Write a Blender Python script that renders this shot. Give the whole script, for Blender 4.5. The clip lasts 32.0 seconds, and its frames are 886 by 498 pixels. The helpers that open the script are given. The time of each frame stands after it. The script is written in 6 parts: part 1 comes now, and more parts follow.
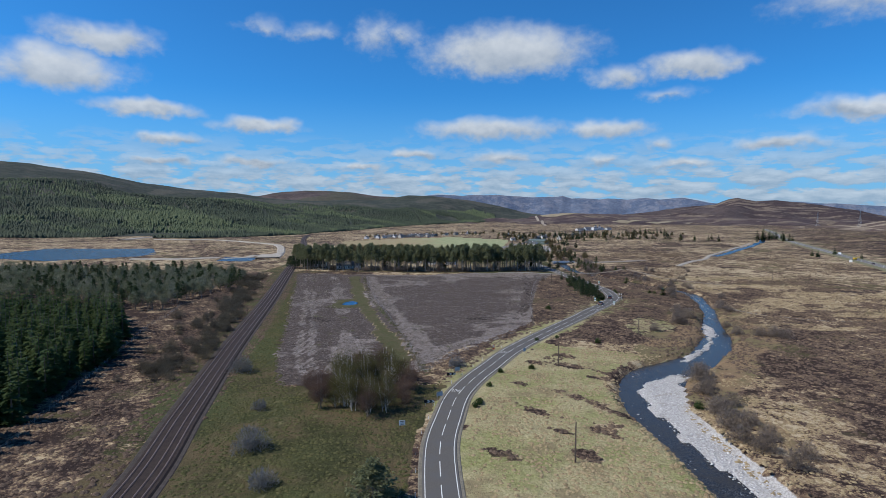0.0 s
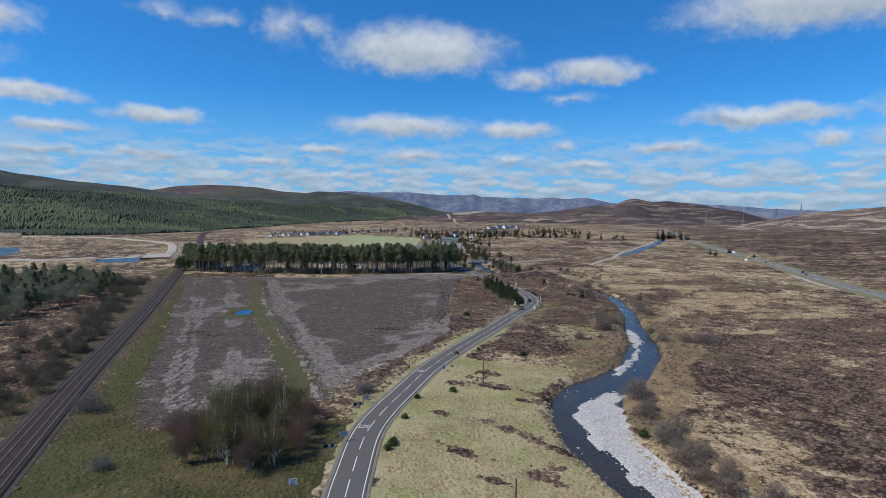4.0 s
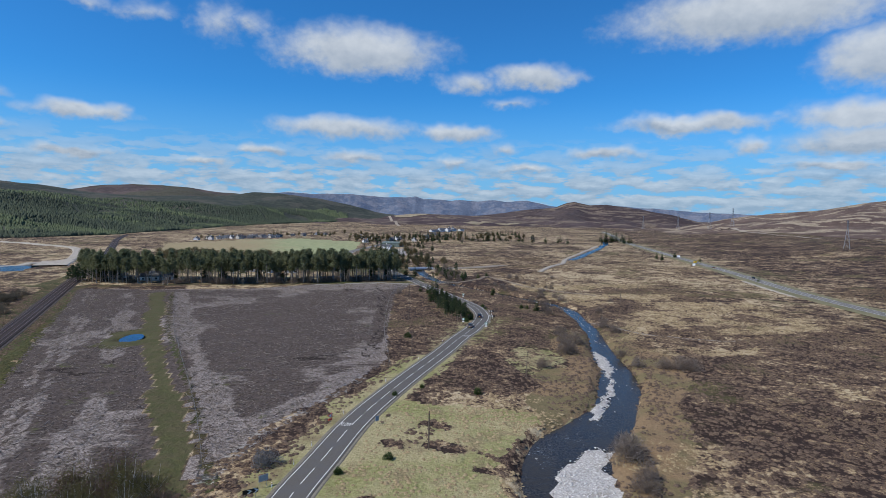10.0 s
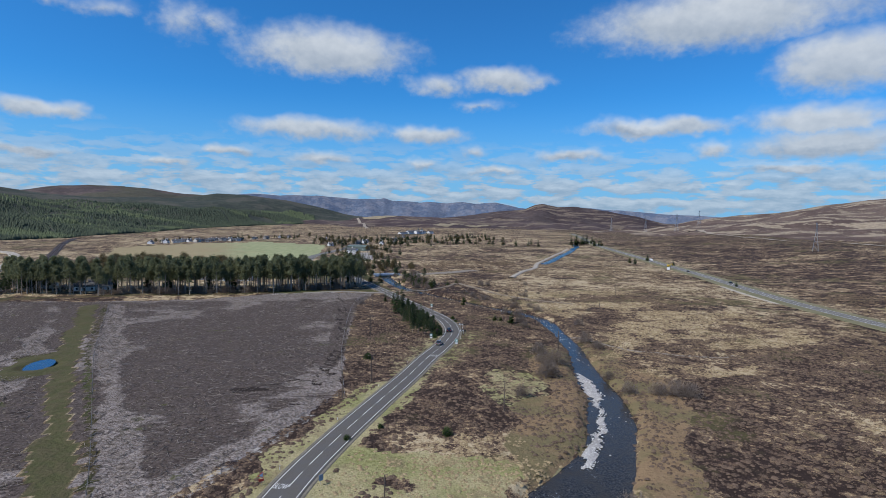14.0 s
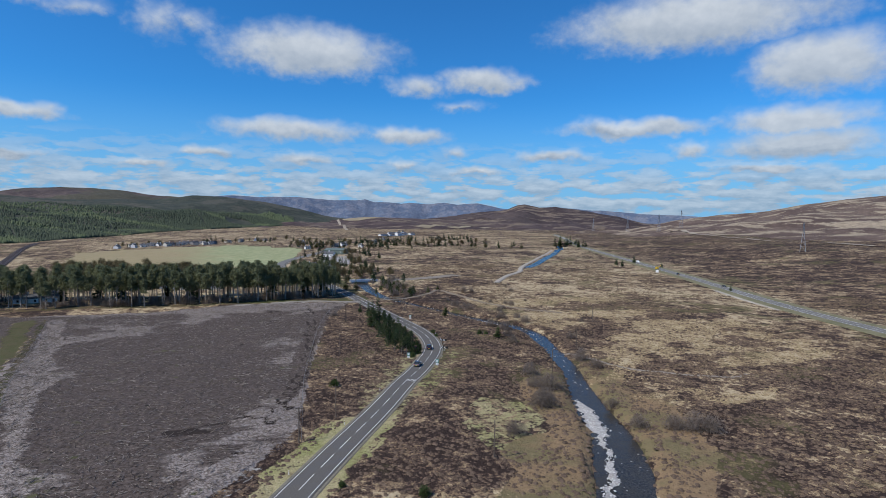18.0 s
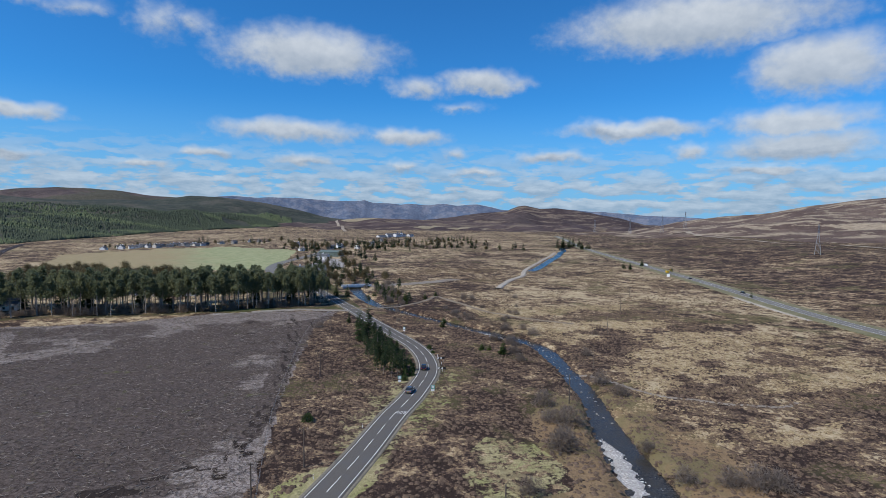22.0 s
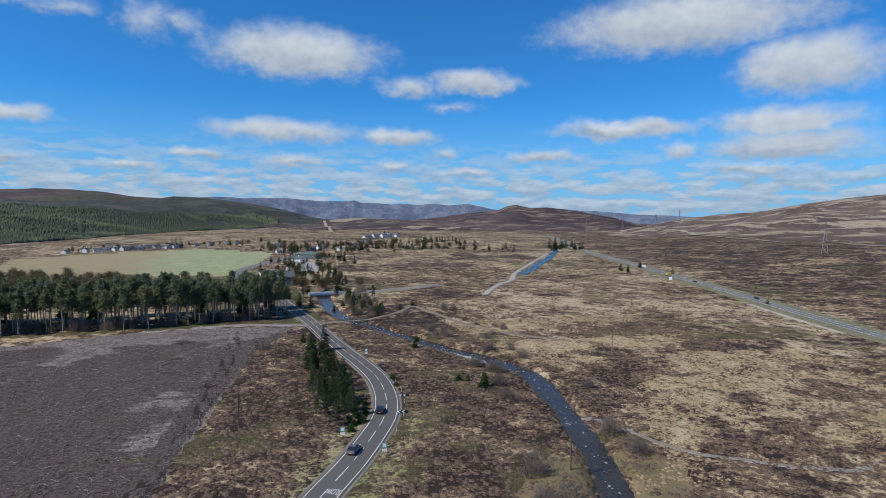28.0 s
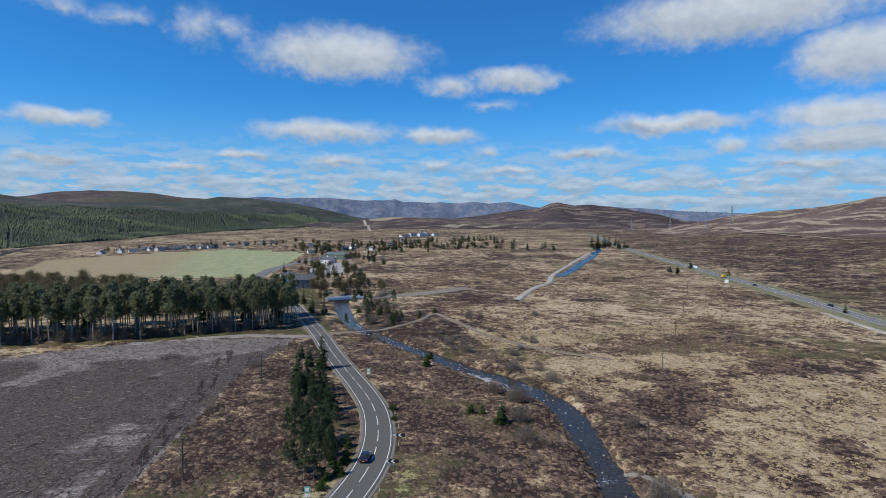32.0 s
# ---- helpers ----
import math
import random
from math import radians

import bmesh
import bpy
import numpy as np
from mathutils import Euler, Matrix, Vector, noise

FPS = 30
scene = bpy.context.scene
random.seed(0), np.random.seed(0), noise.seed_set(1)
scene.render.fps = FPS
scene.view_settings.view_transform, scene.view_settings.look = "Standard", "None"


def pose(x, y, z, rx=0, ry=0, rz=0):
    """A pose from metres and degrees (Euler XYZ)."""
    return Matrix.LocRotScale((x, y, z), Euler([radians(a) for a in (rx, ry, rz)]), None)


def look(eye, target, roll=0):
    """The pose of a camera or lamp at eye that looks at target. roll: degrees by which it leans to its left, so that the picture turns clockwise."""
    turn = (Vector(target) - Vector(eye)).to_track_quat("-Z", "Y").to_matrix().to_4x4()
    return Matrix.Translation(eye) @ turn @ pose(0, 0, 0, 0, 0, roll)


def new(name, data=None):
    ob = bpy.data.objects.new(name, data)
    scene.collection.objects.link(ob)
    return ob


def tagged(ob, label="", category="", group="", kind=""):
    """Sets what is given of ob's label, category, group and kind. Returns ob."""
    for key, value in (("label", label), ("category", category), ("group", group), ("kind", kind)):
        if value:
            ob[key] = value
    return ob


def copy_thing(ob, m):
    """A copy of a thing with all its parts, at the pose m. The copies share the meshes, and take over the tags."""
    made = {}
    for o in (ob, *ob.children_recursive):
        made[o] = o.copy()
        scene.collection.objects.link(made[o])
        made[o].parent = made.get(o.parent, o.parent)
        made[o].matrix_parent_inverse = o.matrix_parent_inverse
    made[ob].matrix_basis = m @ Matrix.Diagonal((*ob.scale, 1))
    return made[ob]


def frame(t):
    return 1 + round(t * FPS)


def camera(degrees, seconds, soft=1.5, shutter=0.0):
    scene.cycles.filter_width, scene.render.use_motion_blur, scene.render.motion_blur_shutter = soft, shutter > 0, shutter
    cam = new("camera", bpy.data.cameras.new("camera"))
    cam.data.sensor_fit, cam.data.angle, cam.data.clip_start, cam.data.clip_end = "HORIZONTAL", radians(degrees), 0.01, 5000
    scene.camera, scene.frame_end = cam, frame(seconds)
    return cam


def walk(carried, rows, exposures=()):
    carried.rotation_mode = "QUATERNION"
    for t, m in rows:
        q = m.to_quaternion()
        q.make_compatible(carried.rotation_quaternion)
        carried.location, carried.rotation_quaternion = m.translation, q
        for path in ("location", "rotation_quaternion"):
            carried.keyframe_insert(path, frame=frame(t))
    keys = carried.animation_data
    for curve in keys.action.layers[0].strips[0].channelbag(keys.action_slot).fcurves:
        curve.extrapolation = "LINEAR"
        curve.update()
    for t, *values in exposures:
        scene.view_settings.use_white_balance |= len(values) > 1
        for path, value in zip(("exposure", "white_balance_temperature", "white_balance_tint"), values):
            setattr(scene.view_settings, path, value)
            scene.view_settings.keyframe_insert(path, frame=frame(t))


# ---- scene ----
cam = camera(75.8, 32.0, soft=0.65)
PATH = [
    (0, (10.841, -0.633, 45.642), (10.819, 1.363, 45.511), 0.1),
    (0.5, (10.662, 2.251, 45.72), (10.69, 4.247, 45.589), 0.3),
    (1, (10.472, 5.227, 45.819), (10.559, 7.221, 45.687), 0.3),
    (1.5, (10.283, 8.367, 45.888), (10.406, 10.359, 45.755), 0.4),
    (2, (10.277, 11.642, 45.943), (10.418, 13.633, 45.81), 0.6),
    (2.5, (10.485, 14.844, 45.911), (10.644, 16.833, 45.776), 0.7),
    (3, (10.759, 17.973, 45.844), (10.961, 19.958, 45.709), 0.7),
    (3.5, (11.295, 21.074, 45.8), (11.547, 23.053, 45.663), 0.7),
    (4, (11.843, 24.153, 45.75), (12.129, 26.128, 45.612), 0.7),
    (4.5, (12.334, 27.286, 45.684), (12.634, 29.259, 45.546), 0.7),
    (6.5, (14.389, 40.409, 45.299), (14.704, 42.38, 45.165), 1.0),
    (7, (14.938, 43.652, 45.278), (15.253, 45.622, 45.145), 1.1),
    (7.5, (15.507, 46.624, 45.3), (15.825, 48.594, 45.167), 1.0),
    (8, (16.204, 49.491, 45.401), (16.531, 51.459, 45.27), 1.1),
    (8.5, (16.925, 52.218, 45.503), (17.28, 54.182, 45.371), 1.0),
    (9, (17.704, 54.993, 45.588), (18.114, 56.947, 45.458), 1.0),
    (9.5, (18.422, 57.824, 45.707), (18.875, 59.768, 45.578), 0.9),
    (10, (19.142, 60.763, 45.868), (19.627, 62.7, 45.741), 1.0),
    (10.5, (20.008, 63.685, 45.998), (20.505, 65.618, 45.87), 1.0),
    (11, (21.075, 66.708, 46.106), (21.58, 68.639, 45.979), 1.0),
    (11.5, (22.012, 69.667, 46.148), (22.522, 71.597, 46.023), 1.0),
    (12, (22.837, 72.555, 46.195), (23.358, 74.482, 46.071), 0.9),
    (12.5, (23.713, 75.301, 46.252), (24.243, 77.225, 46.13), 0.9),
    (13, (24.671, 78.06, 46.397), (25.216, 79.981, 46.277), 0.9),
    (13.5, (25.568, 80.885, 46.549), (26.132, 82.8, 46.429), 1.0),
    (14, (26.526, 83.822, 46.682), (27.114, 85.73, 46.563), 1.0),
    (14.5, (27.488, 86.698, 46.757), (28.095, 88.6, 46.64), 1.0),
    (16.5, (31.288, 97.643, 47.347), (31.93, 99.533, 47.229), 0.9),
    (17, (32.352, 100.626, 47.446), (32.998, 102.515, 47.328), 0.8),
    (17.5, (33.528, 103.501, 47.533), (34.173, 105.39, 47.417), 0.8),
    (18, (34.742, 106.431, 47.572), (35.39, 108.319, 47.457), 0.7),
    (18.5, (35.972, 109.523, 47.586), (36.62, 111.412, 47.47), 0.6),
    (19, (37.271, 112.734, 47.571), (37.917, 114.623, 47.455), 0.6),
    (19.5, (38.441, 115.823, 47.522), (39.087, 117.712, 47.407), 0.6),
    (20, (39.646, 118.944, 47.517), (40.294, 120.833, 47.403), 0.6),
    (20.5, (40.794, 122.152, 47.482), (41.442, 124.041, 47.368), 0.7),
    (21, (41.948, 125.563, 47.451), (42.598, 127.451, 47.337), 0.7),
    (21.5, (43.086, 128.802, 47.377), (43.735, 130.691, 47.263), 0.8),
    (22, (44.241, 131.898, 47.273), (44.89, 133.786, 47.162), 0.8),
    (22.5, (45.424, 134.919, 47.302), (46.072, 136.807, 47.189), 0.9),
    (23, (46.626, 138.083, 47.419), (47.273, 139.972, 47.308), 0.8),
    (23.5, (47.849, 141.139, 47.515), (48.496, 143.028, 47.404), 0.8),
    (24, (49.112, 144.247, 47.599), (49.76, 146.136, 47.487), 0.8),
    (24.5, (50.576, 147.381, 47.604), (51.227, 149.269, 47.492), 0.8),
    (25, (52.122, 150.481, 47.579), (52.78, 152.366, 47.468), 0.7),
    (25.5, (53.754, 153.52, 47.506), (54.419, 155.402, 47.393), 0.6),
    (27.5, (62.06, 165.154, 46.799), (62.737, 167.033, 46.689), 0.6),
    (28, (64.365, 167.985, 46.683), (65.042, 169.864, 46.572), 0.5),
    (28.5, (66.773, 170.786, 46.564), (67.448, 172.665, 46.452), 0.5),
    (29, (69.194, 173.733, 46.486), (69.868, 175.612, 46.374), 0.5),
    (29.5, (71.459, 176.662, 46.371), (72.129, 178.543, 46.258), 0.4),
    (30, (73.523, 179.614, 46.249), (74.185, 181.498, 46.136), 0.4),
    (30.5, (75.454, 182.689, 46.189), (76.065, 184.59, 46.075), 0.4),
    (31, (77.51, 186.026, 46.217), (78.096, 187.935, 46.103), 0.3),
    (31.5, (79.531, 189.503, 46.297), (80.098, 191.417, 46.181), 0.2),
    (32, (81.57, 192.965, 46.395), (82.107, 194.888, 46.278), 0.1),
]
walk(cam, [(t, look(eye, target, roll)) for t, eye, target, roll in PATH])

# ---- world, sun ----
SUN_AZ, SUN_EL = -99.0, 48.0          # azimuth from +y towards +x, elevation
wd = bpy.data.worlds.new("sky")
scene.world = wd
wd.use_nodes = True
WT = wd.node_tree
WT.nodes.clear()


def wn(kind, **kw):
    n = WT.nodes.new(kind)
    for k, v in kw.items():
        if k == "op":
            n.operation = v
        else:
            n.inputs[int(k[1:])].default_value = v
    return n


def wm(op, a, b=None, c=None, clamp=False):
    """One arithmetic node of the sky; a, b, c are sockets or numbers."""
    n = WT.nodes.new("ShaderNodeMath")
    n.operation, n.use_clamp = op, clamp
    for i, v in enumerate((a, b, c)):
        if v is None:
            continue
        if isinstance(v, (int, float)):
            n.inputs[i].default_value = v
        else:
            WT.links.new(v, n.inputs[i])
    return n.outputs[0]


def build_sky():
    sky = WT.nodes.new("ShaderNodeTexSky")
    sky.sky_type, sky.sun_disc = "NISHITA", False
    sky.sun_elevation, sky.sun_rotation = radians(SUN_EL), radians(SUN_AZ)
    sky.altitude, sky.air_density, sky.dust_density, sky.ozone_density = 350, 0.9, 0.25, 3.0
    co = WT.nodes.new("ShaderNodeTexCoord")
    sep = WT.nodes.new("ShaderNodeSeparateXYZ")
    WT.links.new(co.outputs["Generated"], sep.inputs[0])
    x, y, z = sep.outputs
    az = wm("MULTIPLY", wm("ARCTAN2", x, y), 57.2958)
    el = wm("MULTIPLY", wm("ARCSINE", z), 57.2958)
    comb = WT.nodes.new("ShaderNodeCombineXYZ")
    WT.links.new(az, comb.inputs[0])
    WT.links.new(wm("MULTIPLY", el, 1.3), comb.inputs[1])

    def nz(scale, detail, rough, shift):
        n = WT.nodes.new("ShaderNodeTexNoise")
        n.inputs["Scale"].default_value, n.inputs["Detail"].default_value = scale, detail
        n.inputs["Roughness"].default_value = rough
        add = WT.nodes.new("ShaderNodeVectorMath")
        add.operation = "ADD"
        WT.links.new(comb.outputs[0], add.inputs[0])
        add.inputs[1].default_value = (shift, shift * 0.7, 3.1)
        WT.links.new(add.outputs[0], n.inputs["Vector"])
        return wm("SUBTRACT", n.outputs["Fac"], 0.5)

    big, mid, fine = nz(0.24, 3, 0.55, 11.0), nz(0.55, 3, 0.55, 71.0), nz(1.0, 4, 0.58, 37.0)
    az_w = wm("ADD", az, wm("ADD", wm("MULTIPLY", big, 5.0), wm("MULTIPLY", mid, 2.6)))
    el_w = wm("ADD", el, wm("ADD", wm("MULTIPLY", nz(0.30, 3, 0.55, 53.0), 2.0), wm("MULTIPLY", fine, 0.6)))
    # the cumulus of the day: azimuth, elevation, half width, half height, strength
    CUMULUS = [(5.9, 15.0, 9.2, 3.0, 1.0), (22.7, 13.0, 5.2, 1.6, .95), (16.0, 12.4, 3.0, 1.2, .6), (42, 17.2, 13.0, 3.3, 1.0), (52, 12.6, 6.2, 3.2, 1.0),
               (3.8, 8.0, 7.8, 1.35, .85), (15.0, 7.8, 4.4, 1.2, .85), (37.2, 8.3, 8.0, 1.15, .95), (50.5, 8.3, 6.6, 1.7, .95), (51, 6.4, 7.0, 1.6, .95),
               (48.8, 4.3, 5.2, .75, .9), (42.1, 6.4, 1.9, .8, .7), (29.4, 5.8, 4.6, .95, .8), (-18.4, 8.0, 4.8, .95, .85), (-27.8, 8.9, 5.2, .95, .85),
               (-34.5, 11.5, 6.0, 2.2, 1.0), (-31, 14.2, 4.8, 1.6, .85), (-7.2, 16.6, 2.4, 2.0, .38), (-4.0, 16.5, 2.2, 1.2, .38), (-17.3, 16.8, 2.4, .8, .34),
               (-13.4, 16.6, 2.6, .8, .34), (-3.2, 5.8, 3.6, .7, .7), (4.9, 5.4, 3.8, .9, .75), (-8.5, 4.4, 3.4, .65, .75), (-19, 4.6, 4.6, .8, .8), (-27, 4.4, 4.0, .7, .7),
               (19.9, 6.4, 2.0, .8, .5), (20.5, 10.7, 2.6, .6, .35), (22.5, 4.4, 4.0, .6, .7), (15.2, 5.0, 2.4, .7, .6), (-26, 6.3, 3.4, .7, .7), (34, 8.7, 3.0, .9, .4)]
    mask, low = None, None
    for a, e, w, h, s in CUMULUS:
        u = wm("DIVIDE", wm("SUBTRACT", az_w, a), w)
        v = wm("DIVIDE", wm("SUBTRACT", el_w, e), h)
        va = wm("MAXIMUM", v, wm("MULTIPLY", v, -1.3))
        r = wm("SUBTRACT", 1.0, wm("SQRT", wm("ADD", wm("MULTIPLY", u, u), wm("MULTIPLY", va, va))))
        m = wm("MULTIPLY", r, s)
        mask = m if mask is None else wm("MAXIMUM", mask, m)
        k = wm("MULTIPLY", wm("MAXIMUM", wm("ADD", r, 0.35), 0.0), wm("MAXIMUM", wm("MINIMUM", v, 1.0), -1.0))
        low = k if low is None else wm("ADD", low, k)
    ramp = WT.nodes.new("ShaderNodeMapRange")
    ramp.interpolation_type = "SMOOTHSTEP"
    WT.links.new(wm("ADD", mask, wm("MULTIPLY", fine, 0.42)), ramp.inputs[0])
    ramp.inputs[1].default_value, ramp.inputs[2].default_value = -0.16, 0.62
    # rows of flat fair-weather cloud that close up towards the horizon
    def row_noise(lift):
        co_ = WT.nodes.new("ShaderNodeCombineXYZ")
        WT.links.new(wm("MULTIPLY", az, 0.30), co_.inputs[0])
        WT.links.new(wm("MULTIPLY", wm("ADD", wm("ADD", el, wm("MULTIPLY", mid, 0.5)), lift), 1.15), co_.inputs[1])
        n = WT.nodes.new("ShaderNodeTexNoise")
        n.inputs["Scale"].default_value, n.inputs["Detail"].default_value, n.inputs["Roughness"].default_value = 1.0, 5, 0.55
        WT.links.new(co_.outputs[0], n.inputs["Vector"])
        return n.outputs["Fac"]

    bn, above = row_noise(0.0), row_noise(0.40)
    gate = WT.nodes.new("ShaderNodeMapRange")
    WT.links.new(el, gate.inputs[0])
    gate.inputs[1].default_value, gate.inputs[2].default_value = 7.5, 3.2
    gate.inputs[3].default_value, gate.inputs[4].default_value = 0.0, 1.0
    b2 = WT.nodes.new("ShaderNodeMapRange")
    b2.interpolation_type = "SMOOTHSTEP"
    WT.links.new(wm("ADD", wm("ADD", bn, wm("MULTIPLY", fine, 0.10)), wm("MULTIPLY", gate.outputs[0], 0.085)), b2.inputs[0])
    b2.inputs[1].default_value, b2.inputs[2].default_value = 0.47, 0.59
    band = wm("MULTIPLY", wm("MULTIPLY", b2.outputs[0], gate.outputs[0]), 0.72)
    cover = wm("MAXIMUM", wm("MULTIPLY", ramp.outputs[0], 0.93), band, clamp=True)
    # sunlit tops, greyer undersides
    tone = WT.nodes.new("ShaderNodeMapRange")
    lump = wm("ADD", wm("MULTIPLY", mid, 1.0), wm("MULTIPLY", fine, 0.3))
    WT.links.new(wm("ADD", wm("ADD", wm("MULTIPLY", low, 1.15), wm("MULTIPLY", wm("MULTIPLY", wm("SUBTRACT", bn, above), gate.outputs[0]), 3.0)), wm("ADD", lump, wm("MULTIPLY", wm("MINIMUM", wm("SUBTRACT", el, 8.0), 0.0), 0.05))), tone.inputs[0])
    tone.inputs[1].default_value, tone.inputs[2].default_value = -0.75, 0.75
    white = WT.nodes.new("ShaderNodeMix")
    white.data_type = "RGBA"
    WT.links.new(tone.outputs[0], white.inputs[0])
    white.inputs[6].default_value, white.inputs[7].default_value = (0.315, 0.385, 0.48, 1), (0.655, 0.705, 0.76, 1)
    blue = WT.nodes.new("ShaderNodeVectorMath")
    blue.operation = "MULTIPLY"
    WT.links.new(sky.outputs[0], blue.inputs[0])
    blue.inputs[1].default_value = SKY_TINT
    air = WT.nodes.new("ShaderNodeMapRange")
    air.interpolation_type = "SMOOTHSTEP"
    WT.links.new(el, air.inputs[0])
    air.inputs[1].default_value, air.inputs[2].default_value, air.inputs[3].default_value, air.inputs[4].default_value = 12.0, 0.0, 0.0, 0.85
    pale = WT.nodes.new("ShaderNodeMix")
    pale.data_type = "RGBA"
    WT.links.new(air.outputs[0], pale.inputs[0])
    WT.links.new(blue.outputs[0], pale.inputs[6])
    pale.inputs[7].default_value = (0.203, 0.447, 0.748, 1)
    mix = WT.nodes.new("ShaderNodeMix")
    mix.data_type = "RGBA"
    WT.links.new(cover, mix.inputs[0])
    WT.links.new(pale.outputs[2], mix.inputs[6])
    WT.links.new(white.outputs[2], mix.inputs[7])
    bg = WT.nodes.new("ShaderNodeBackground")
    out = WT.nodes.new("ShaderNodeOutputWorld")
    WT.links.new(mix.outputs[2], bg.inputs[0])
    WT.links.new(bg.outputs[0], out.inputs[0])


SKY_TINT = (0.0238, 0.0868, 0.140)
build_sky()
sun = new("sun", bpy.data.lights.new("sun", "SUN"))
sun.data.energy, sun.data.angle, sun.data.color = 4.45, radians(0.53), (1.0, 0.95, 0.87)
_a, _e = radians(SUN_AZ), radians(SUN_EL)
sun.matrix_world = look((0, 0, 0), (-math.sin(_a) * math.cos(_e), -math.cos(_a) * math.cos(_e), -math.sin(_e)))
sun.location = (-300, 120, 400)

# ---- materials ----


class Mat:
    """A node material in the making: sockets in, sockets out."""

    def __init__(self, name, rough=0.9, spec=0.25, metal=0.0):
        self.m = bpy.data.materials.new(name)
        self.m.use_nodes = True
        self.t = self.m.node_tree
        self.b = self.t.nodes["Principled BSDF"]
        self.b.inputs["Roughness"].default_value = rough
        self.b.inputs["Specular IOR Level"].default_value = spec
        self.b.inputs["Metallic"].default_value = metal
        self.co = None

    def link(self, a, b):
        self.t.links.new(a, b)

    def pos(self):
        if self.co is None:
            self.co = self.t.nodes.new("ShaderNodeNewGeometry").outputs["Position"]
        return self.co

    def noise(self, size, detail=4, rough=0.6, stretch=None, rot=0.0):
        """Fractal noise, 0 to 1, with features of that size in metres."""
        n = self.t.nodes.new("ShaderNodeTexNoise")
        n.inputs["Scale"].default_value = 1.0
        n.inputs["Detail"].default_value, n.inputs["Roughness"].default_value = detail, rough
        mp = self.t.nodes.new("ShaderNodeMapping")
        s = stretch or (1, 1, 1)
        mp.inputs["Scale"].default_value = tuple(k / size for k in s)
        if rot:
            mp.vector_type = "TEXTURE"
            mp.inputs["Scale"].default_value = tuple(size / k for k in s)
        mp.inputs["Rotation"].default_value = (0, 0, radians(rot))
        mp.inputs["Location"].default_value = (size % 7.3, size % 3.1, 0)
        self.link(self.pos(), mp.inputs["Vector"])
        self.link(mp.outputs[0], n.inputs["Vector"])
        return n.outputs["Fac"]

    def math(self, op, a, b=0.0, clamp=False):
        n = self.t.nodes.new("ShaderNodeMath")
        n.operation, n.use_clamp = op, clamp
        for i, v in enumerate((a, b)):
            if isinstance(v, (int, float)):
                n.inputs[i].default_value = v
            else:
                self.link(v, n.inputs[i])
        return n.outputs[0]

    def step(self, v, lo, hi, a=0.0, b=1.0):
        n = self.t.nodes.new("ShaderNodeMapRange")
        n.interpolation_type = "SMOOTHSTEP"
        self.link(v, n.inputs[0])
        for i, k in enumerate((lo, hi, a, b)):
            n.inputs[i + 1].default_value = k
        return n.outputs[0]

    def mix(self, f, a, b):
        n = self.t.nodes.new("ShaderNodeMix")
        n.data_type = "RGBA"
        for i, v in ((0, f), (6, a), (7, b)):
            if isinstance(v, (int, float)):
                n.inputs[i].default_value = v
            elif isinstance(v, tuple):
                n.inputs[i].default_value = (*v, 1)
            else:
                self.link(v, n.inputs[i])
        return n.outputs[2]

    def attr(self, name):
        n = self.t.nodes.new("ShaderNodeAttribute")
        n.attribute_name = name
        s = self.t.nodes.new("ShaderNodeSeparateColor")
        self.link(n.outputs["Color"], s.inputs[0])
        return s.outputs

    def rand(self, island=False):
        if island:
            return self.t.nodes.new("ShaderNodeNewGeometry").outputs["Random Per Island"]
        return self.t.nodes.new("ShaderNodeObjectInfo").outputs["Random"]

    def color(self, c):
        if isinstance(c, tuple):
            self.b.inputs["Base Color"].default_value = (*c, 1)
        else:
            self.link(c, self.b.inputs["Base Color"])
        return self

    def bump(self, h, depth, strength=1.0):
        n = self.t.nodes.new("ShaderNodeBump")
        n.inputs["Strength"].default_value, n.inputs["Distance"].default_value = strength, depth
        self.link(h, n.inputs["Height"])
        self.link(n.outputs[0], self.b.inputs["Normal"])
        return self


def plain(name, a, b, size=0.5, rough=0.85, bump=0.0, spec=0.25, metal=0.0):
    """Two tones mottled at two scales."""
    m = Mat(name, rough, spec, metal)
    n = m.noise(size, 5)
    m.color(m.mix(m.step(m.math("ADD", n, m.math("MULTIPLY", m.math("SUBTRACT", m.noise(size * 9, 3), .5), 0.6)), .25, .75), a, b))
    if bump:
        m.bump(n, bump)
    return m.m


def leafy(name, a, b, dark, rough=0.75, size=0.6):
    """Foliage: hue by plant, light and dark by clump."""
    m = Mat(name, rough, 0.2)
    c = m.mix(m.rand(), a, b)
    c = m.mix(m.step(m.noise(size, 3), .40, .72), c, dark)
    m.color(c)
    # thin needles and twigs let some light through
    through_ = m.t.nodes.new("ShaderNodeBsdfTranslucent")
    both = m.t.nodes.new("ShaderNodeMixShader")
    both.inputs[0].default_value = 0.5
    m.link(c, through_.inputs["Color"])
    m.link(m.b.outputs[0], both.inputs[1])
    m.link(through_.outputs[0], both.inputs[2])
    m.link(both.outputs[0], m.t.nodes["Material Output"].inputs["Surface"])
    return m.m


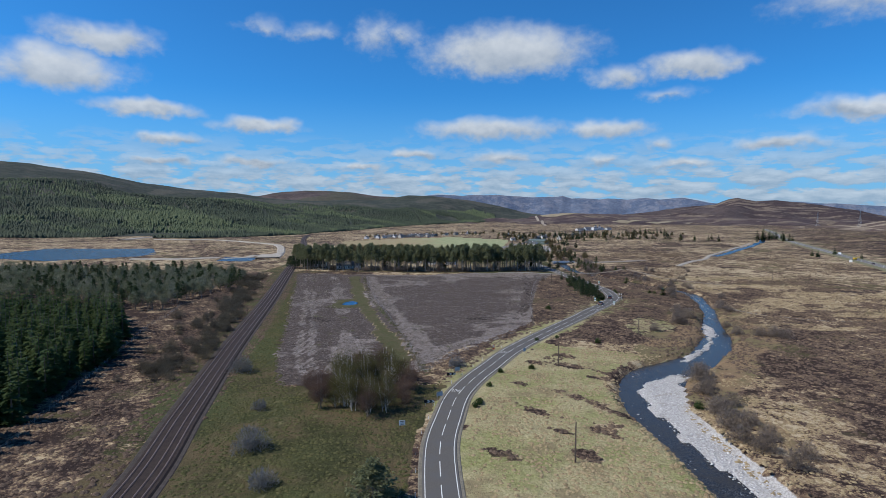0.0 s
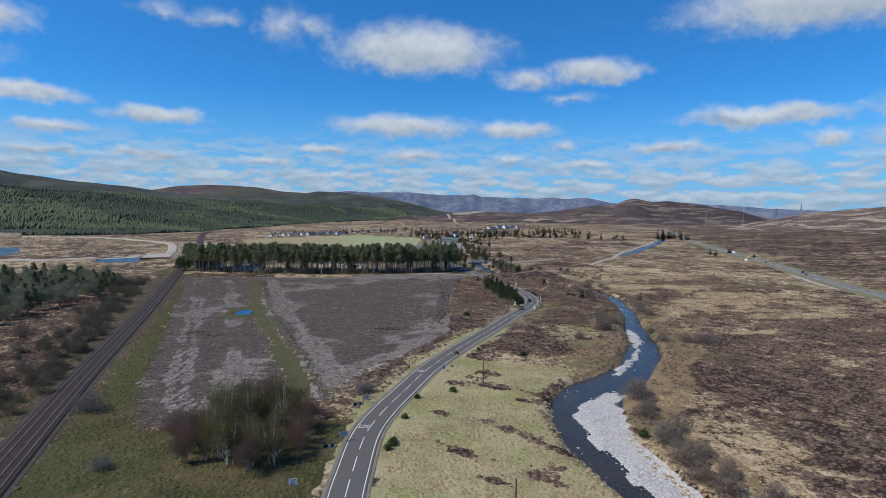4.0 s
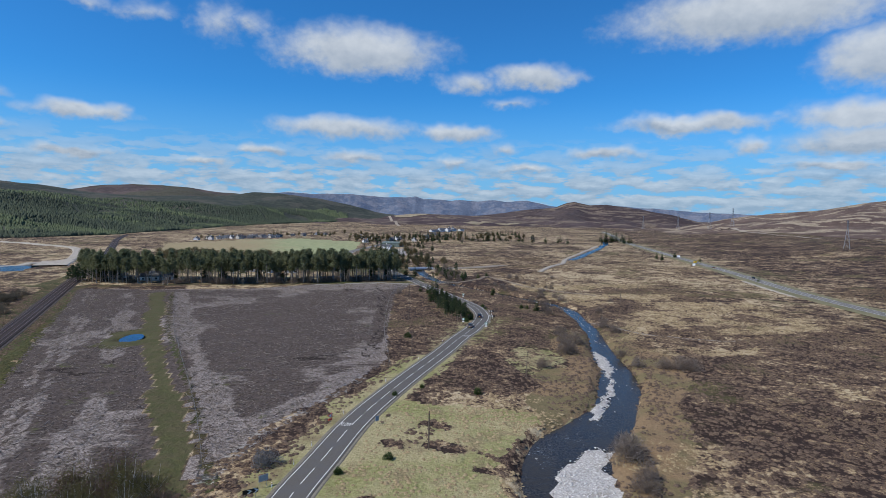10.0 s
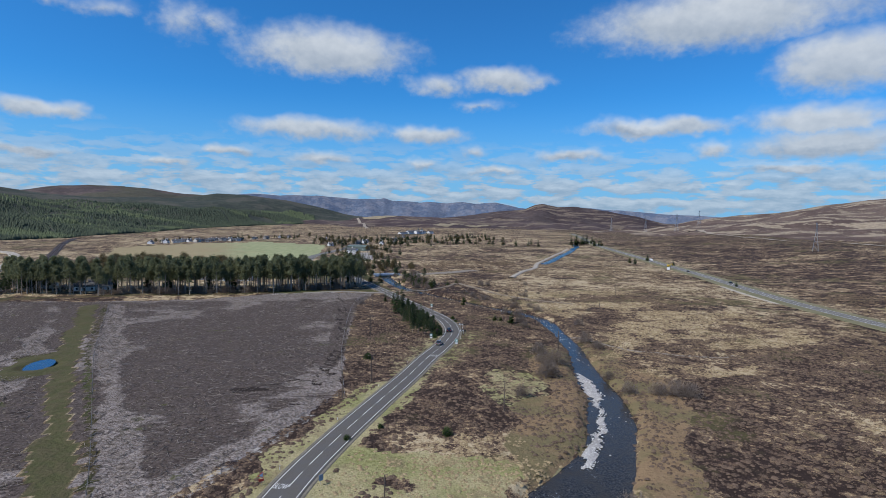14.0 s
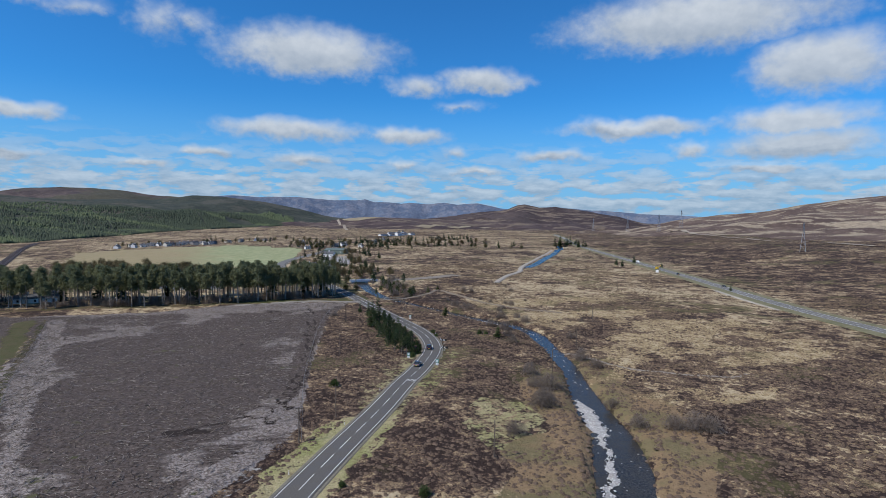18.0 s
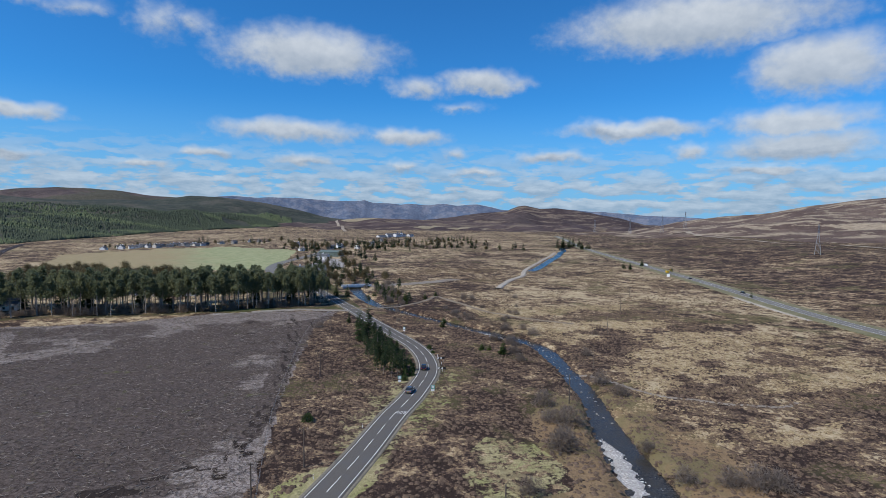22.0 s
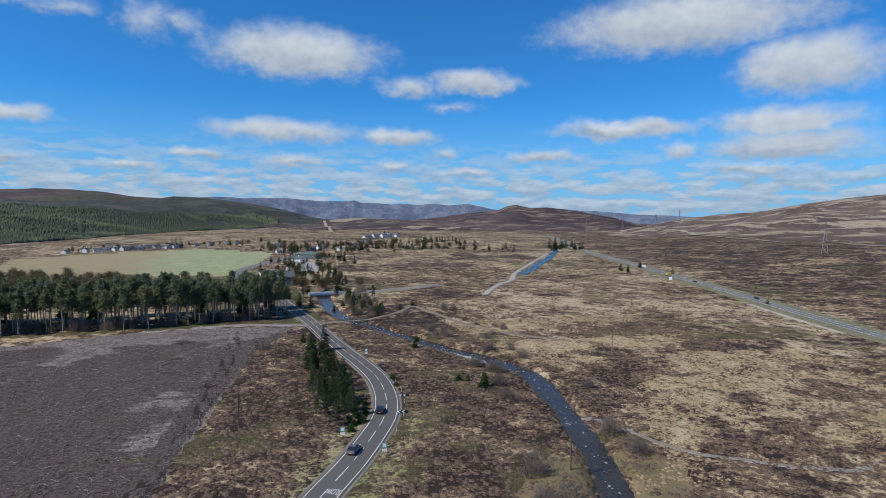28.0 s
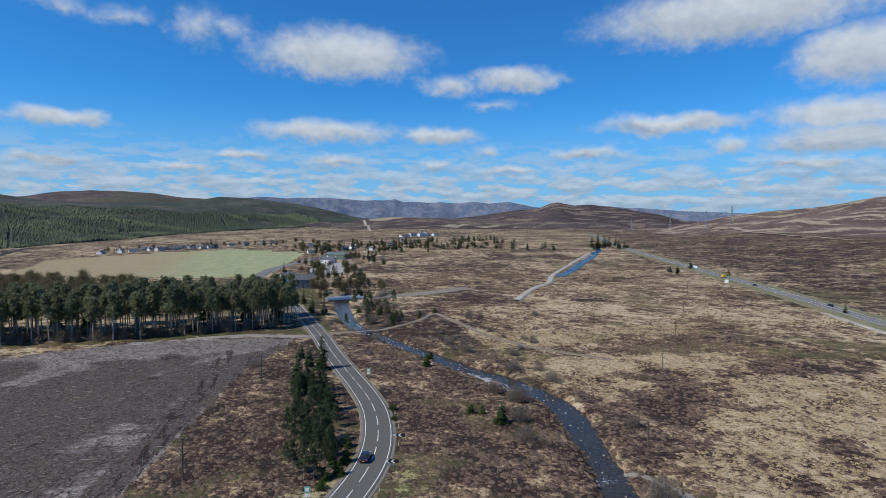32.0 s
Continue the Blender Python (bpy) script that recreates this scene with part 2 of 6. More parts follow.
def moss_ground():
    m = Mat("moorland", 0.95, 0.1)
    z1, z2 = m.attr("zone_a"), m.attr("zone_b")
    heath, clear, green = z1[0], z1[1], z1[2]
    field, gravel, straw = z2[0], z2[1], z2[2]
    n_s, n_m, n_l, n_x = m.noise(0.9, 5, .65), m.noise(4.0, 5, .65), m.noise(17, 5, .6), m.noise(75, 4, .55)
    streak = m.noise(5, 5, .65, (1.4, .5, 1), 30)
    # from straw grass over brown bent to dark heather, one continuous range
    def about(n, k):
        return m.math("MULTIPLY", m.math("SUBTRACT", n, .5), k)
    w = m.math("ADD", m.math("MULTIPLY", heath, .78), .11)
    for n, k in ((m.noise(.4, 4, .7), .75), (n_s, .80), (n_m, .70), (m.step(m.noise(1.9, 5, .75), .43, .57), .44), (m.step(m.noise(6.5, 6, .75), .46, .54), .46), (n_l, .40), (streak, .22), (m.step(m.noise(11, 7, .72, (1.25, .75, 1), 25), .47, .53), .36), (m.step(m.noise(40, 8, .70, (1.25, .7, 1), 25), .46, .54), .24)):
        w = m.math("ADD", w, about(n, k))
    ramp = m.t.nodes.new("ShaderNodeValToRGB")
    m.link(w, ramp.inputs[0])
    el = ramp.color_ramp.elements
    el[0].position, el[0].color = .0, (.430, .350, .225, 1)
    el[1].position, el[1].color = .98, (.034, .023, .019, 1)
    for p, k in ((.20, (.335, .252, .152)), (.38, (.242, .174, .104)), (.57, (.150, .102, .068)), (.76, (.080, .054, .042))):
        q = el.new(p)
        q.color = (*k, 1)
    c = ramp.outputs[0]
    c = m.mix(m.step(m.math("MULTIPLY", n_x, n_l), .29, .36), c, m.mix(.55, c, (.105, .098, .042)))
    # pale straw-yellow grassland by the river, with moss
    stw = m.mix(m.step(m.noise(.5, 4, .7), .3, .7), (.255, .220, .112), (.410, .362, .208))
    stw = m.mix(m.step(n_l, .42, .60), stw, m.mix(m.step(n_s, .35, .65), (.180, .182, .068), (.290, .282, .128)))
    stw = m.mix(m.step(m.noise(9, 5, .65), .50, .66), stw, m.mix(n_s, (.150, .118, .065), (.290, .235, .135)))
    stw = m.mix(m.step(n_m, .58, .72), stw, (.185, .148, .085))
    stw = m.mix(m.step(n_s, .64, .76), stw, (.165, .130, .075))
    e = m.math("ADD", m.math("MULTIPLY", m.math("SUBTRACT", n_m, .5), 1.1), m.math("MULTIPLY", m.math("SUBTRACT", n_s, .5), .7))
    c = m.mix(m.step(m.math("ADD", straw, e), .42, .58), c, stw)
    # green-olive rough pasture
    grn = m.mix(m.step(n_s, .3, .7), (.028, .032, .013), (.064, .063, .027))
    grn = m.mix(m.step(n_l, .40, .60), grn, m.mix(n_s, (.070, .052, .028), (.128, .100, .054)))
    grn = m.mix(m.step(n_x, .50, .62), grn, (.064, .072, .028))
    grn = m.mix(m.step(n_m, .58, .74), grn, (.135, .124, .064))
    c = m.mix(m.step(m.math("ADD", green, e), .42, .58), c, grn)
    # felled ground: grey brash, dark peat, faint rows
    pale, lane, rust = m.attr("zone_c")
    row = m.math("ADD", m.math("MULTIPLY", m.noise(3.4, 5, .68, (.32, 1.5, 1), -9), 1.0), m.math("ADD", m.math("MULTIPLY", m.math("SUBTRACT", pale, .5), 1.45), m.math("MULTIPLY", m.math("SUBTRACT", m.noise(9, 5, .7), .5), .6)))
    fel = m.mix(m.step(m.noise(.7, 5, .75), .36, .64), (.046, .035, .030), (.122, .099, .089))
    bri = m.mix(m.step(m.noise(.5, 4, .75), .40, .60), (.130, .106, .096), (.31, .272, .250))
    fel = m.mix(m.step(row, .42, .66), fel, bri)
    fel = m.mix(m.step(m.math("MULTIPLY", n_m, n_l), .34, .42), fel, (.085, .085, .042))
    c = m.mix(m.step(m.math("ADD", clear, m.math("MULTIPLY", e, .5)), .42, .58), c, fel)
    rut, tan, _ = m.attr("zone_d")
    c = m.mix(m.step(m.math("ADD", rut, m.math("MULTIPLY", e, .5)), .42, .56), c, m.mix(n_s, (.018, .014, .013), (.052, .040, .034)))
    c = m.mix(m.step(m.math("ADD", rust, m.math("MULTIPLY", e, .8)), .40, .62), c, m.mix(m.step(n_l, .44, .58), m.mix(n_s, (.150, .095, .055), (.30, .215, .125)), m.mix(n_s, (.112, .092, .046), (.205, .168, .092))))
    c = m.mix(m.step(m.math("ADD", lane, m.math("MULTIPLY", e, .5)), .22, .46), c, m.mix(m.step(n_m, .38, .62), m.mix(n_s, (.050, .054, .022), (.098, .096, .044)), m.mix(n_s, (.064, .058, .030), (.115, .100, .055))))
    # hay field
    fld = m.mix(m.step(m.noise(22, 4, .5, (.3, 1, 1), 70), .35, .65), (.250, .240, .135), (.340, .280, .175))
    fld = m.mix(m.step(m.math("ADD", tan, m.math("MULTIPLY", m.math("SUBTRACT", n_x, .5), 1.6)), .05, .95), m.mix(m.step(m.noise(6, 5, .65, (.25, 1.5, 1), 65), .4, .6), (.235, .262, .135), (.315, .325, .185)), m.mix(m.noise(8, 4, .65), (.22, .180, .100), (.36, .295, .175)))
    c = m.mix(m.step(m.math("ADD", field, m.math("MULTIPLY", e, .3)), .42, .58), c, fld)
    # stones and bare gravel
    grv = m.mix(m.step(m.noise(.35, 4, .7), .3, .7), (.28, .265, .25), (.55, .53, .505))
    grv = m.mix(m.step(n_m, .5, .75), grv, (.30, .275, .24))
    c = m.mix(m.step(m.math("ADD", gravel, m.math("MULTIPLY", e, .6)), .42, .58), c, grv)
    m.color(c)
    h = m.math("ADD", m.math("MULTIPLY", n_s, .45), m.math("MULTIPLY", n_m, .9))
    m.bump(h, 0.9, 0.9)
    return m.m


def mosaic_mat(name, a, b, pale, size, rot):
    """A burnt-heather hillside: dark ground with crisp pale patches lying along the slope."""
    m = Mat(name, 0.95, 0.08)
    k = m.mix(m.step(m.noise(size * 2.2, 5, .6), .42, .58), a, b)
    patch = m.step(m.math("ADD", m.noise(size, 6, .66, (.62, 1.3, 1), rot), m.math("MULTIPLY", m.math("SUBTRACT", m.noise(size * 6, 3), .5), .35)),   .515, .545)
    k = m.mix(patch, k, m.mix(m.noise(size * .15, 4, .7), tuple(.7 * q for q in pale), tuple(1.2 * q for q in pale)))
    k = m.mix(m.step(m.noise(size * .2, 4, .7), .35, .7), m.mix(.35, k, (.02, .016, .015)), k)
    m.color(k)
    m.bump(m.noise(size * .4, 5), size * .1, .8)
    return m.m


def hill_mat(name, a, b, c, size, stretch=None, rot=0.0):
    m = Mat(name, 0.95, 0.08)
    k = m.mix(m.step(m.noise(size, 7, .7, stretch, rot), *((.50, .56) if stretch else (.45, .56))), a, b)
    k = m.mix(m.step(m.noise(size * 3.1, 5, .65), .50, .58), k, c)
    k = m.mix(m.step(m.noise(size * .22, 4, .7), .35, .75), m.mix(.32, k, (0.01, 0.01, 0.012)), k)
    m.color(k)
    m.bump(m.noise(size * .6, 5), size * .12, .8)
    return m.m


M_GROUND = moss_ground()
M_HILL_GREEN = hill_mat("plantation_hillside", (.050, .060, .050), (.070, .078, .062), (.096, .096, .078), 45)
M_HILL_BROWN = hill_mat("heather_hillside", (.088, .070, .070), (.128, .100, .090), (.095, .090, .066), 110)
# far slopes: the blue haze of distance is mixed into the base colours
M_HILL_HAZED = hill_mat("hazed_far_slopes", (.110, .145, .215), (.185, .205, .262), (.135, .168, .235), 80)
M_HILL_MID = hill_mat("moor_ridge", (.070, .052, .052), (.190, .150, .118), (.098, .076, .072), 110, (.45, 1.5, 1), -15)
M_HILL_DARK = mosaic_mat("dark_heather_ridge", (.075, .055, .056), (.112, .084, .080), (.200, .158, .122), 120, -8)
M_HILL_EAST = mosaic_mat("moor_hillside", (.115, .082, .070), (.165, .122, .100), (.36, .295, .215), 58, -48)


def asphalt():
    m = Mat("asphalt", 0.9, 0.15)
    c = m.mix(m.step(m.noise(.08, 3, .7), .3, .7), (.084, .078, .071), (.126, .118, .108))
    c = m.mix(m.step(m.noise(3.5, 4), .42, .66), c, (.102, .099, .097))
    m.color(c).bump(m.noise(.06, 3), .006)
    return m.m


def water_mat():
    m = Mat("river_water", 0.14, 0.3)
    m.b.inputs["IOR"].default_value = 1.33
    c = m.mix(m.step(m.noise(5, 4), .4, .65), m.mix(m.step(m.noise(.45, 4, .75), .42, .62), (.016, .016, .015), (.062, .056, .048)), (.040, .035, .027))
    foam = m.step(m.math("MULTIPLY", m.noise(.5, 5, .75), m.noise(14, 3)), .36, .44)
    m.color(m.mix(foam, c, (.42, .45, .47)))
    m.bump(m.math("ADD", m.noise(.7, 4, .7), m.noise(2.4, 3)), .09, .7)
    return m.m


M_ASPHALT, M_WATER = asphalt(), water_mat()
M_PAINT = plain("road_paint", (.55, .55, .53), (.74, .74, .72), .25, .7)
M_VERGE = plain("gritty_verge", (.13, .115, .09), (.21, .19, .15), .4, .95, .02)
M_BALLAST = plain("ballast", (.020, .014, .012), (.050, .036, .030), .12, .95, .04)
M_CESS = plain("cess_gravel", (.036, .029, .026), (.076, .063, .056), .15, .95, .03)
M_RAIL = plain("rail_steel", (.10, .065, .050), (.17, .125, .105), .3, .6, 0, .4, .2)
M_SLEEPER = plain("concrete_sleeper", (.10, .085, .075), (.17, .15, .135), .3, .9)
M_BARK = plain("grey_bark", (0.128, 0.102, 0.084), (0.285, 0.240, 0.203), .15, .95, .02)
M_SCRUBPINE = leafy("scrub_pine_needles", (.060, .090, .042), (.095, .118, .052), (.036, .054, .030))
M_PINEBARK = plain("pale_pine_bark", (.22, .185, .155), (.40, .35, .30), .15, .95, .02)
M_BIRCH = plain("birch_bark", (.30, .285, .26), (.56, .54, .50), .2, .9)
M_SCRUB = leafy("grey_olive_twigs", (.105, .092, .066), (.160, .142, .105), (.062, .055, .042))
M_PINE = leafy("pine_needles", (.162, .180, .096), (.228, .234, .122), (.122, .140, .080))
M_SPRUCE = leafy("spruce_needles", (0.070, 0.118, 0.040), (0.118, 0.160, 0.054), (0.040, 0.068, 0.026))
M_FIR = leafy("dark_fir_needles", (.055, .086, .038), (.084, .114, .048), (.033, .054, .024))
M_YOUNG = leafy("young_conifer_needles", (.064, .100, .030), (.098, .136, .042), (.035, .058, .021))
M_LICHEN = leafy("grey_lichened_twigs", (.150, .172, .105), (.285, .292, .210), (.080, .096, .058))
M_TWIG_R = leafy("bare_reddish_twigs", (.128, .080, .062), (.185, .118, .085), (.080, .054, .045))
M_TWIG_G = leafy("budding_birch_twigs", (.112, .104, .040), (.165, .146, .058), (.066, .060, .032))
M_TWIG_B = leafy("bare_grey_twigs", (.215, .172, .138), (.300, .245, .198), (.140, .110, .090))
M_TWIG_H = leafy("grey_thorn_twigs", (.16, .165, .165), (.24, .24, .235), (.09, .09, .09))
M_POLE = plain("weathered_pole_wood", (.07, .055, .045), (.13, .105, .085), .3, .9)
M_POST = plain("fence_post_wood", (.16, .14, .12), (.27, .24, .21), .2, .95)

# ---- geometry helpers ----


def mk(name, verts, faces, mat, parent=None, smooth=False):
    me = bpy.data.meshes.new(name)
    me.from_pydata([tuple(v) for v in verts], [], [tuple(int(i) for i in f) for f in faces])
    if mat is not None:
        me.materials.append(mat)
    if smooth:
        me.polygons.foreach_set("use_smooth", [True] * len(me.polygons))
    me.update()
    ob = new(name, me)
    if parent is not None:
        ob.parent = parent
    return ob


def part(name, bm, material, parent, label=""):
    me = bpy.data.meshes.new(name)
    bm.to_mesh(me)
    bm.free()
    me.materials.append(material)
    ob = new(name, me)
    ob.parent = parent
    return tagged(ob, label)


def empty(name, m=None):
    ob = new(name)
    if m is not None:
        ob.matrix_world = m
    return ob


def box(bm, c, s, rz=0.0, bevel=0.0):
    r = bmesh.ops.create_cube(bm, size=1.0, matrix=Matrix.Translation(c) @ Matrix.Rotation(rz, 4, "Z") @ Matrix.Diagonal((*s, 1)))
    if bevel:
        es = list({e for v in r["verts"] for e in v.link_edges})
        bmesh.ops.bevel(bm, geom=es, offset=bevel, segments=1, affect="EDGES")
    return bm


def tube(bm, a, b, r0, r1, n=6):
    a, b = Vector(a), Vector(b)
    d = b - a
    m = Matrix.Translation((a + b) / 2) @ d.to_track_quat("Z", "Y").to_matrix().to_4x4()
    bmesh.ops.create_cone(bm, cap_ends=True, segments=n, radius1=r0, radius2=r1, depth=d.length, matrix=m)
    return bm


_lat = np.random.RandomState(5).rand(256, 256)


def vnoise(x, y):
    xi, yi = np.floor(x).astype(int), np.floor(y).astype(int)
    u, v = x - xi, y - yi
    u, v = u * u * (3 - 2 * u), v * v * (3 - 2 * v)
    g = lambda i, j: _lat[i & 255, j & 255]
    return (g(xi, yi) * (1 - u) * (1 - v) + g(xi + 1, yi) * u * (1 - v) + g(xi, yi + 1) * (1 - u) * v + g(xi + 1, yi + 1) * u * v) - 0.5


def fbm(x, y, size, octaves=4):
    t, a = 0, 1.0
    for k in range(octaves):
        t = t + a * vnoise(x / size + 17 * k, y / size + 5 * k)
        size, a = size * .5, a * .5
    return t


def sstep(v, a, b):
    u = np.clip((v - a) / (b - a), 0, 1)
    return u * u * (3 - 2 * u)


def spline(pts, step):
    """A smooth line (Catmull-Rom) through rows of numbers, cut in steps of about that many metres."""
    p = np.array(pts, float)
    p = np.vstack([2 * p[0] - p[1], p, 2 * p[-1] - p[-2]])
    out = []
    for i in range(1, len(p) - 2):
        a, b, c, d = p[i - 1], p[i], p[i + 1], p[i + 2]
        n = max(2, int(np.hypot(*(c - b)[:2]) / step))
        for k in range(n):
            u = k / n
            out.append(.5 * (2 * b + (c - a) * u + (2 * a - 5 * b + 4 * c - d) * u * u + (3 * b - a - 3 * c + d) * u ** 3))
    out.append(p[-2])
    return np.array(out)


def dist_line(x, y, line):
    """Distance to a polyline, and the index of the nearest of its points."""
    best, idx = np.full(x.shape, 1e9), np.zeros(x.shape, int)
    for i, q in enumerate(line):
        d = (x - q[0]) ** 2 + (y - q[1]) ** 2
        m = d < best
        best[m], idx[m] = d[m], i
    return np.sqrt(best), idx


def inside(x, y, poly):
    r = np.zeros(x.shape, bool)
    n = len(poly)
    for i in range(n):
        (x0, y0), (x1, y1) = poly[i], poly[(i + 1) % n]
        if y0 == y1:
            continue
        c = ((y0 > y) != (y1 > y)) & (x < (x1 - x0) * (y - y0) / (y1 - y0) + x0)
        r ^= c
    return r


# ---- the plan ----
ROAD = [(24, -160), (18, -60), (13, 30), (10.5, 75), (9.3, 98), (9.3, 110), (10.6, 122), (13, 138), (17.5, 152), (23, 165), (30.5, 182.5), (40, 200),
        (52, 220), (65, 241), (76, 260), (84, 272.5), (90.5, 284), (95.5, 294), (98.8, 304), (101, 316), (101.8, 329), (100.8, 345), (99, 362),
        (96.8, 385), (95, 410), (92.5, 436), (89.5, 465), (85, 500), (76, 545), (66, 590), (63, 640), (78, 720), (110, 800), (140, 900), (190, 1040)]
RAIL = [(-30, -160), (-32, -40), (-37, 50), (-40.5, 89), (-48.5, 125), (-62.5, 190), (-81.5, 287), (-99, 370), (-116, 450), (-134, 540), (-160, 660), (-200, 820), (-235, 960), (-262, 1100)]
RIVER = [(74, -120, 6), (70, 0, 6), (64, 50, 5), (60.6, 90, 5), (60.2, 112, 5.2), (60, 130, 6.6), (64.5, 148, 8), (72, 163, 7.5), (83.5, 172.5, 6.5), (95, 184.5, 4.8), (104, 198, 5.4), (112.3, 213, 4.6), (118, 229, 4.2),
         (125.2, 247, 3.2), (132.3, 263, 2.6), (137.8, 281, 2.6), (141.2, 292, 2.3), (144.5, 305, 3), (147.2, 318, 2.8), (145.5, 330, 3.2), (140.5, 344, 3.8), (134.5, 358, 3.2), (127.5, 378, 3.3), (119.5, 401, 3.2),
         (111, 430, 2.8), (109, 460, 2.6), (111, 500, 2.8), (117, 535, 2.0)]
road_l, rail_l, river_l = spline(ROAD, 4), spline(RAIL, 6), spline(RIVER, 3)
ROAD_N = np.vstack([road_l[:, :2], rail_l[:, :2]])
BAR1 = [(61, 78), (60.8, 100), (59.4, 117), (59.5, 136), (60, 146), (63.5, 153), (69.5, 158.5), (78, 164.5), (80, 162), (73.5, 150), (70.5, 141), (68.5, 131), (67.4, 115), (67.4, 101), (68.5, 88), (70, 78)]
BAR2 = [(83.2, 178), (93.5, 189.6), (101, 200), (107.2, 210.6), (113.8, 227), (118.6, 238), (119.6, 236), (117, 225), (114.4, 218), (106.2, 204), (98, 191.5), (93.3, 184.6), (85, 177)]
BAR3 = [(134.2, 353), (139, 345.2), (142, 332.6), (138.2, 331.4), (134.8, 341)]
CLEAR = [(-101, 416), (-60, 404), (-28, 402), (34, 418), (86, 412), (68, 363), (53, 284), (45, 234), (28, 205), (12, 185), (3, 166), (-2, 153), (-34, 146), (-43, 175), (-60, 245)]
LANE = [(-54, 390), (-37, 300), (-25, 253), (-11, 202), (-3.5, 168), (-1, 158)]
WHEELS = [(-91, 402), (-87, 385), (-64, 298), (-47.5, 226), (-36.5, 179), (-30.5, 158)]
BLOTS = [(37, 170, 3.6, 3.2), (46, 167, 4.2, 5), (31, 128, 4.2, 5.5), (44, 136, 3.6, 5), (50, 127, 2.6, 5), (43, 115, 2.6, 5), (51, 156, 3.4, 2.6),
         (30, 148, 2.6, 2), (21, 104, 3, 2.6), (35, 115, 2.2, 4), (37, 104, 3.6, 3), (60, 147, 2.2, 2.4), (26, 160, 2, 1.6), (48, 178, 3, 2)]
STRAW = [(13, 60), (12, 118), (17, 140), (28, 165), (44, 196), (51, 190), (62, 186), (84, 180), (66, 172), (56, 160), (54, 140), (54, 110), (58, 60)]
SPOT = [(82, 212), (81, 226), (84, 236), (92, 244), (101, 240), (102, 230), (97, 216), (90, 208)]
SOUTHGREEN = [(-36, -100), (-36, 80), (-54, 190), (-74, 290), (-92, 380), (-94, 390), (-57, 238), (-41, 168), (-32, 146), (4, 150), (10, 150), (4, 120), (4, 80), (10, -100)]
DITCH = [(139, 284), (144.4, 280), (146.1, 273.7), (149.1, 260), (158.9, 250.5), (166.1, 245.2), (175.3, 241), (183, 242.6), (200, 240), (230, 246)]
# dark beds of older heather and paler beds of bent grass: x, y, half sizes
DARK_BEDS = [(188, 280, 8, 6), (172, 311, 9, 9), (217, 278, 11, 11), (168, 255, 15, 6), (182, 315, 7, 9), (231, 330, 14, 9), (302, 556, 30, 26), (161, 684, 20, 38), (143, 584, 16, 22), (314, 785, 70, 26),
             (142, 293, 3, 7), (250, 690, 40, 16), (410, 905, 60, 30), (230, 470, 26, 9)]
PALE_BEDS = [(152, 228, 22, 9), (180, 236, 20, 5), (198, 314, 24, 8), (219, 282, 14, 7), (188, 222, 26, 5), (239, 455, 34, 20), (219, 482, 20, 14), (295, 405, 26, 26), (181, 351, 22, 12), (206, 732, 30, 30), (213, 588, 26, 16), (153, 509, 18, 9),
             (183, 296, 12, 7), (205, 254, 24, 8), (440, 1150, 90, 40), (360, 640, 26, 50), (270, 500, 30, 30)]
# a passing cloud's shadow, put into the ground as darker beds
CLOUD_SHADE_BEDS = [(145, 206, 22, 14), (196, 211, 30, 9), (140, 182, 16, 12), (126, 160, 20, 16)]
RUTS = [(62, 396), (57, 333), (51, 294), (45, 266), (38, 238)]
PONDS = [[(-362, 518), (-304, 566), (-300, 600), (-356, 698), (-480, 693), (-470, 560)], [(-205, 517), (-172, 518), (-180, 570), (-216, 569)]]
A9 = [(250, 60), (272, 190), (290, 262), (306, 315), (323, 360), (346, 413), (376, 482), (417, 584), (461, 692), (506, 802), (560, 930), (622, 1060), (720, 1250), (840, 1500)]
FIELD = [(-150, 862), (-128, 720), (-90, 690), (6, 656), (64, 640), (80, 736), (108, 925), (23, 1004), (-73, 964)]


a9_l, ditch_l = spline(A9, 12), spline(DITCH, 2)


def on_bar(x, y):
    """Where gravel bars lie, with ragged edges."""
    u, v = x + 1.5 * fbm(x, y, 5, 3), y + 1.5 * fbm(x + 30, y, 5, 3)
    return inside(u, v, BAR1) | inside(u, v, BAR2) | inside(u, v, BAR3)


def water_level(y):
    return np.interp(y, [235, 320, 420], [-1.75, -.85, -.75])


def channel(x, y):
    """How far a place lies outside the river's bank (negative: inside)."""
    d, i = dist_line(x, y, river_l)
    return d - river_l[i, 2] + 1.0


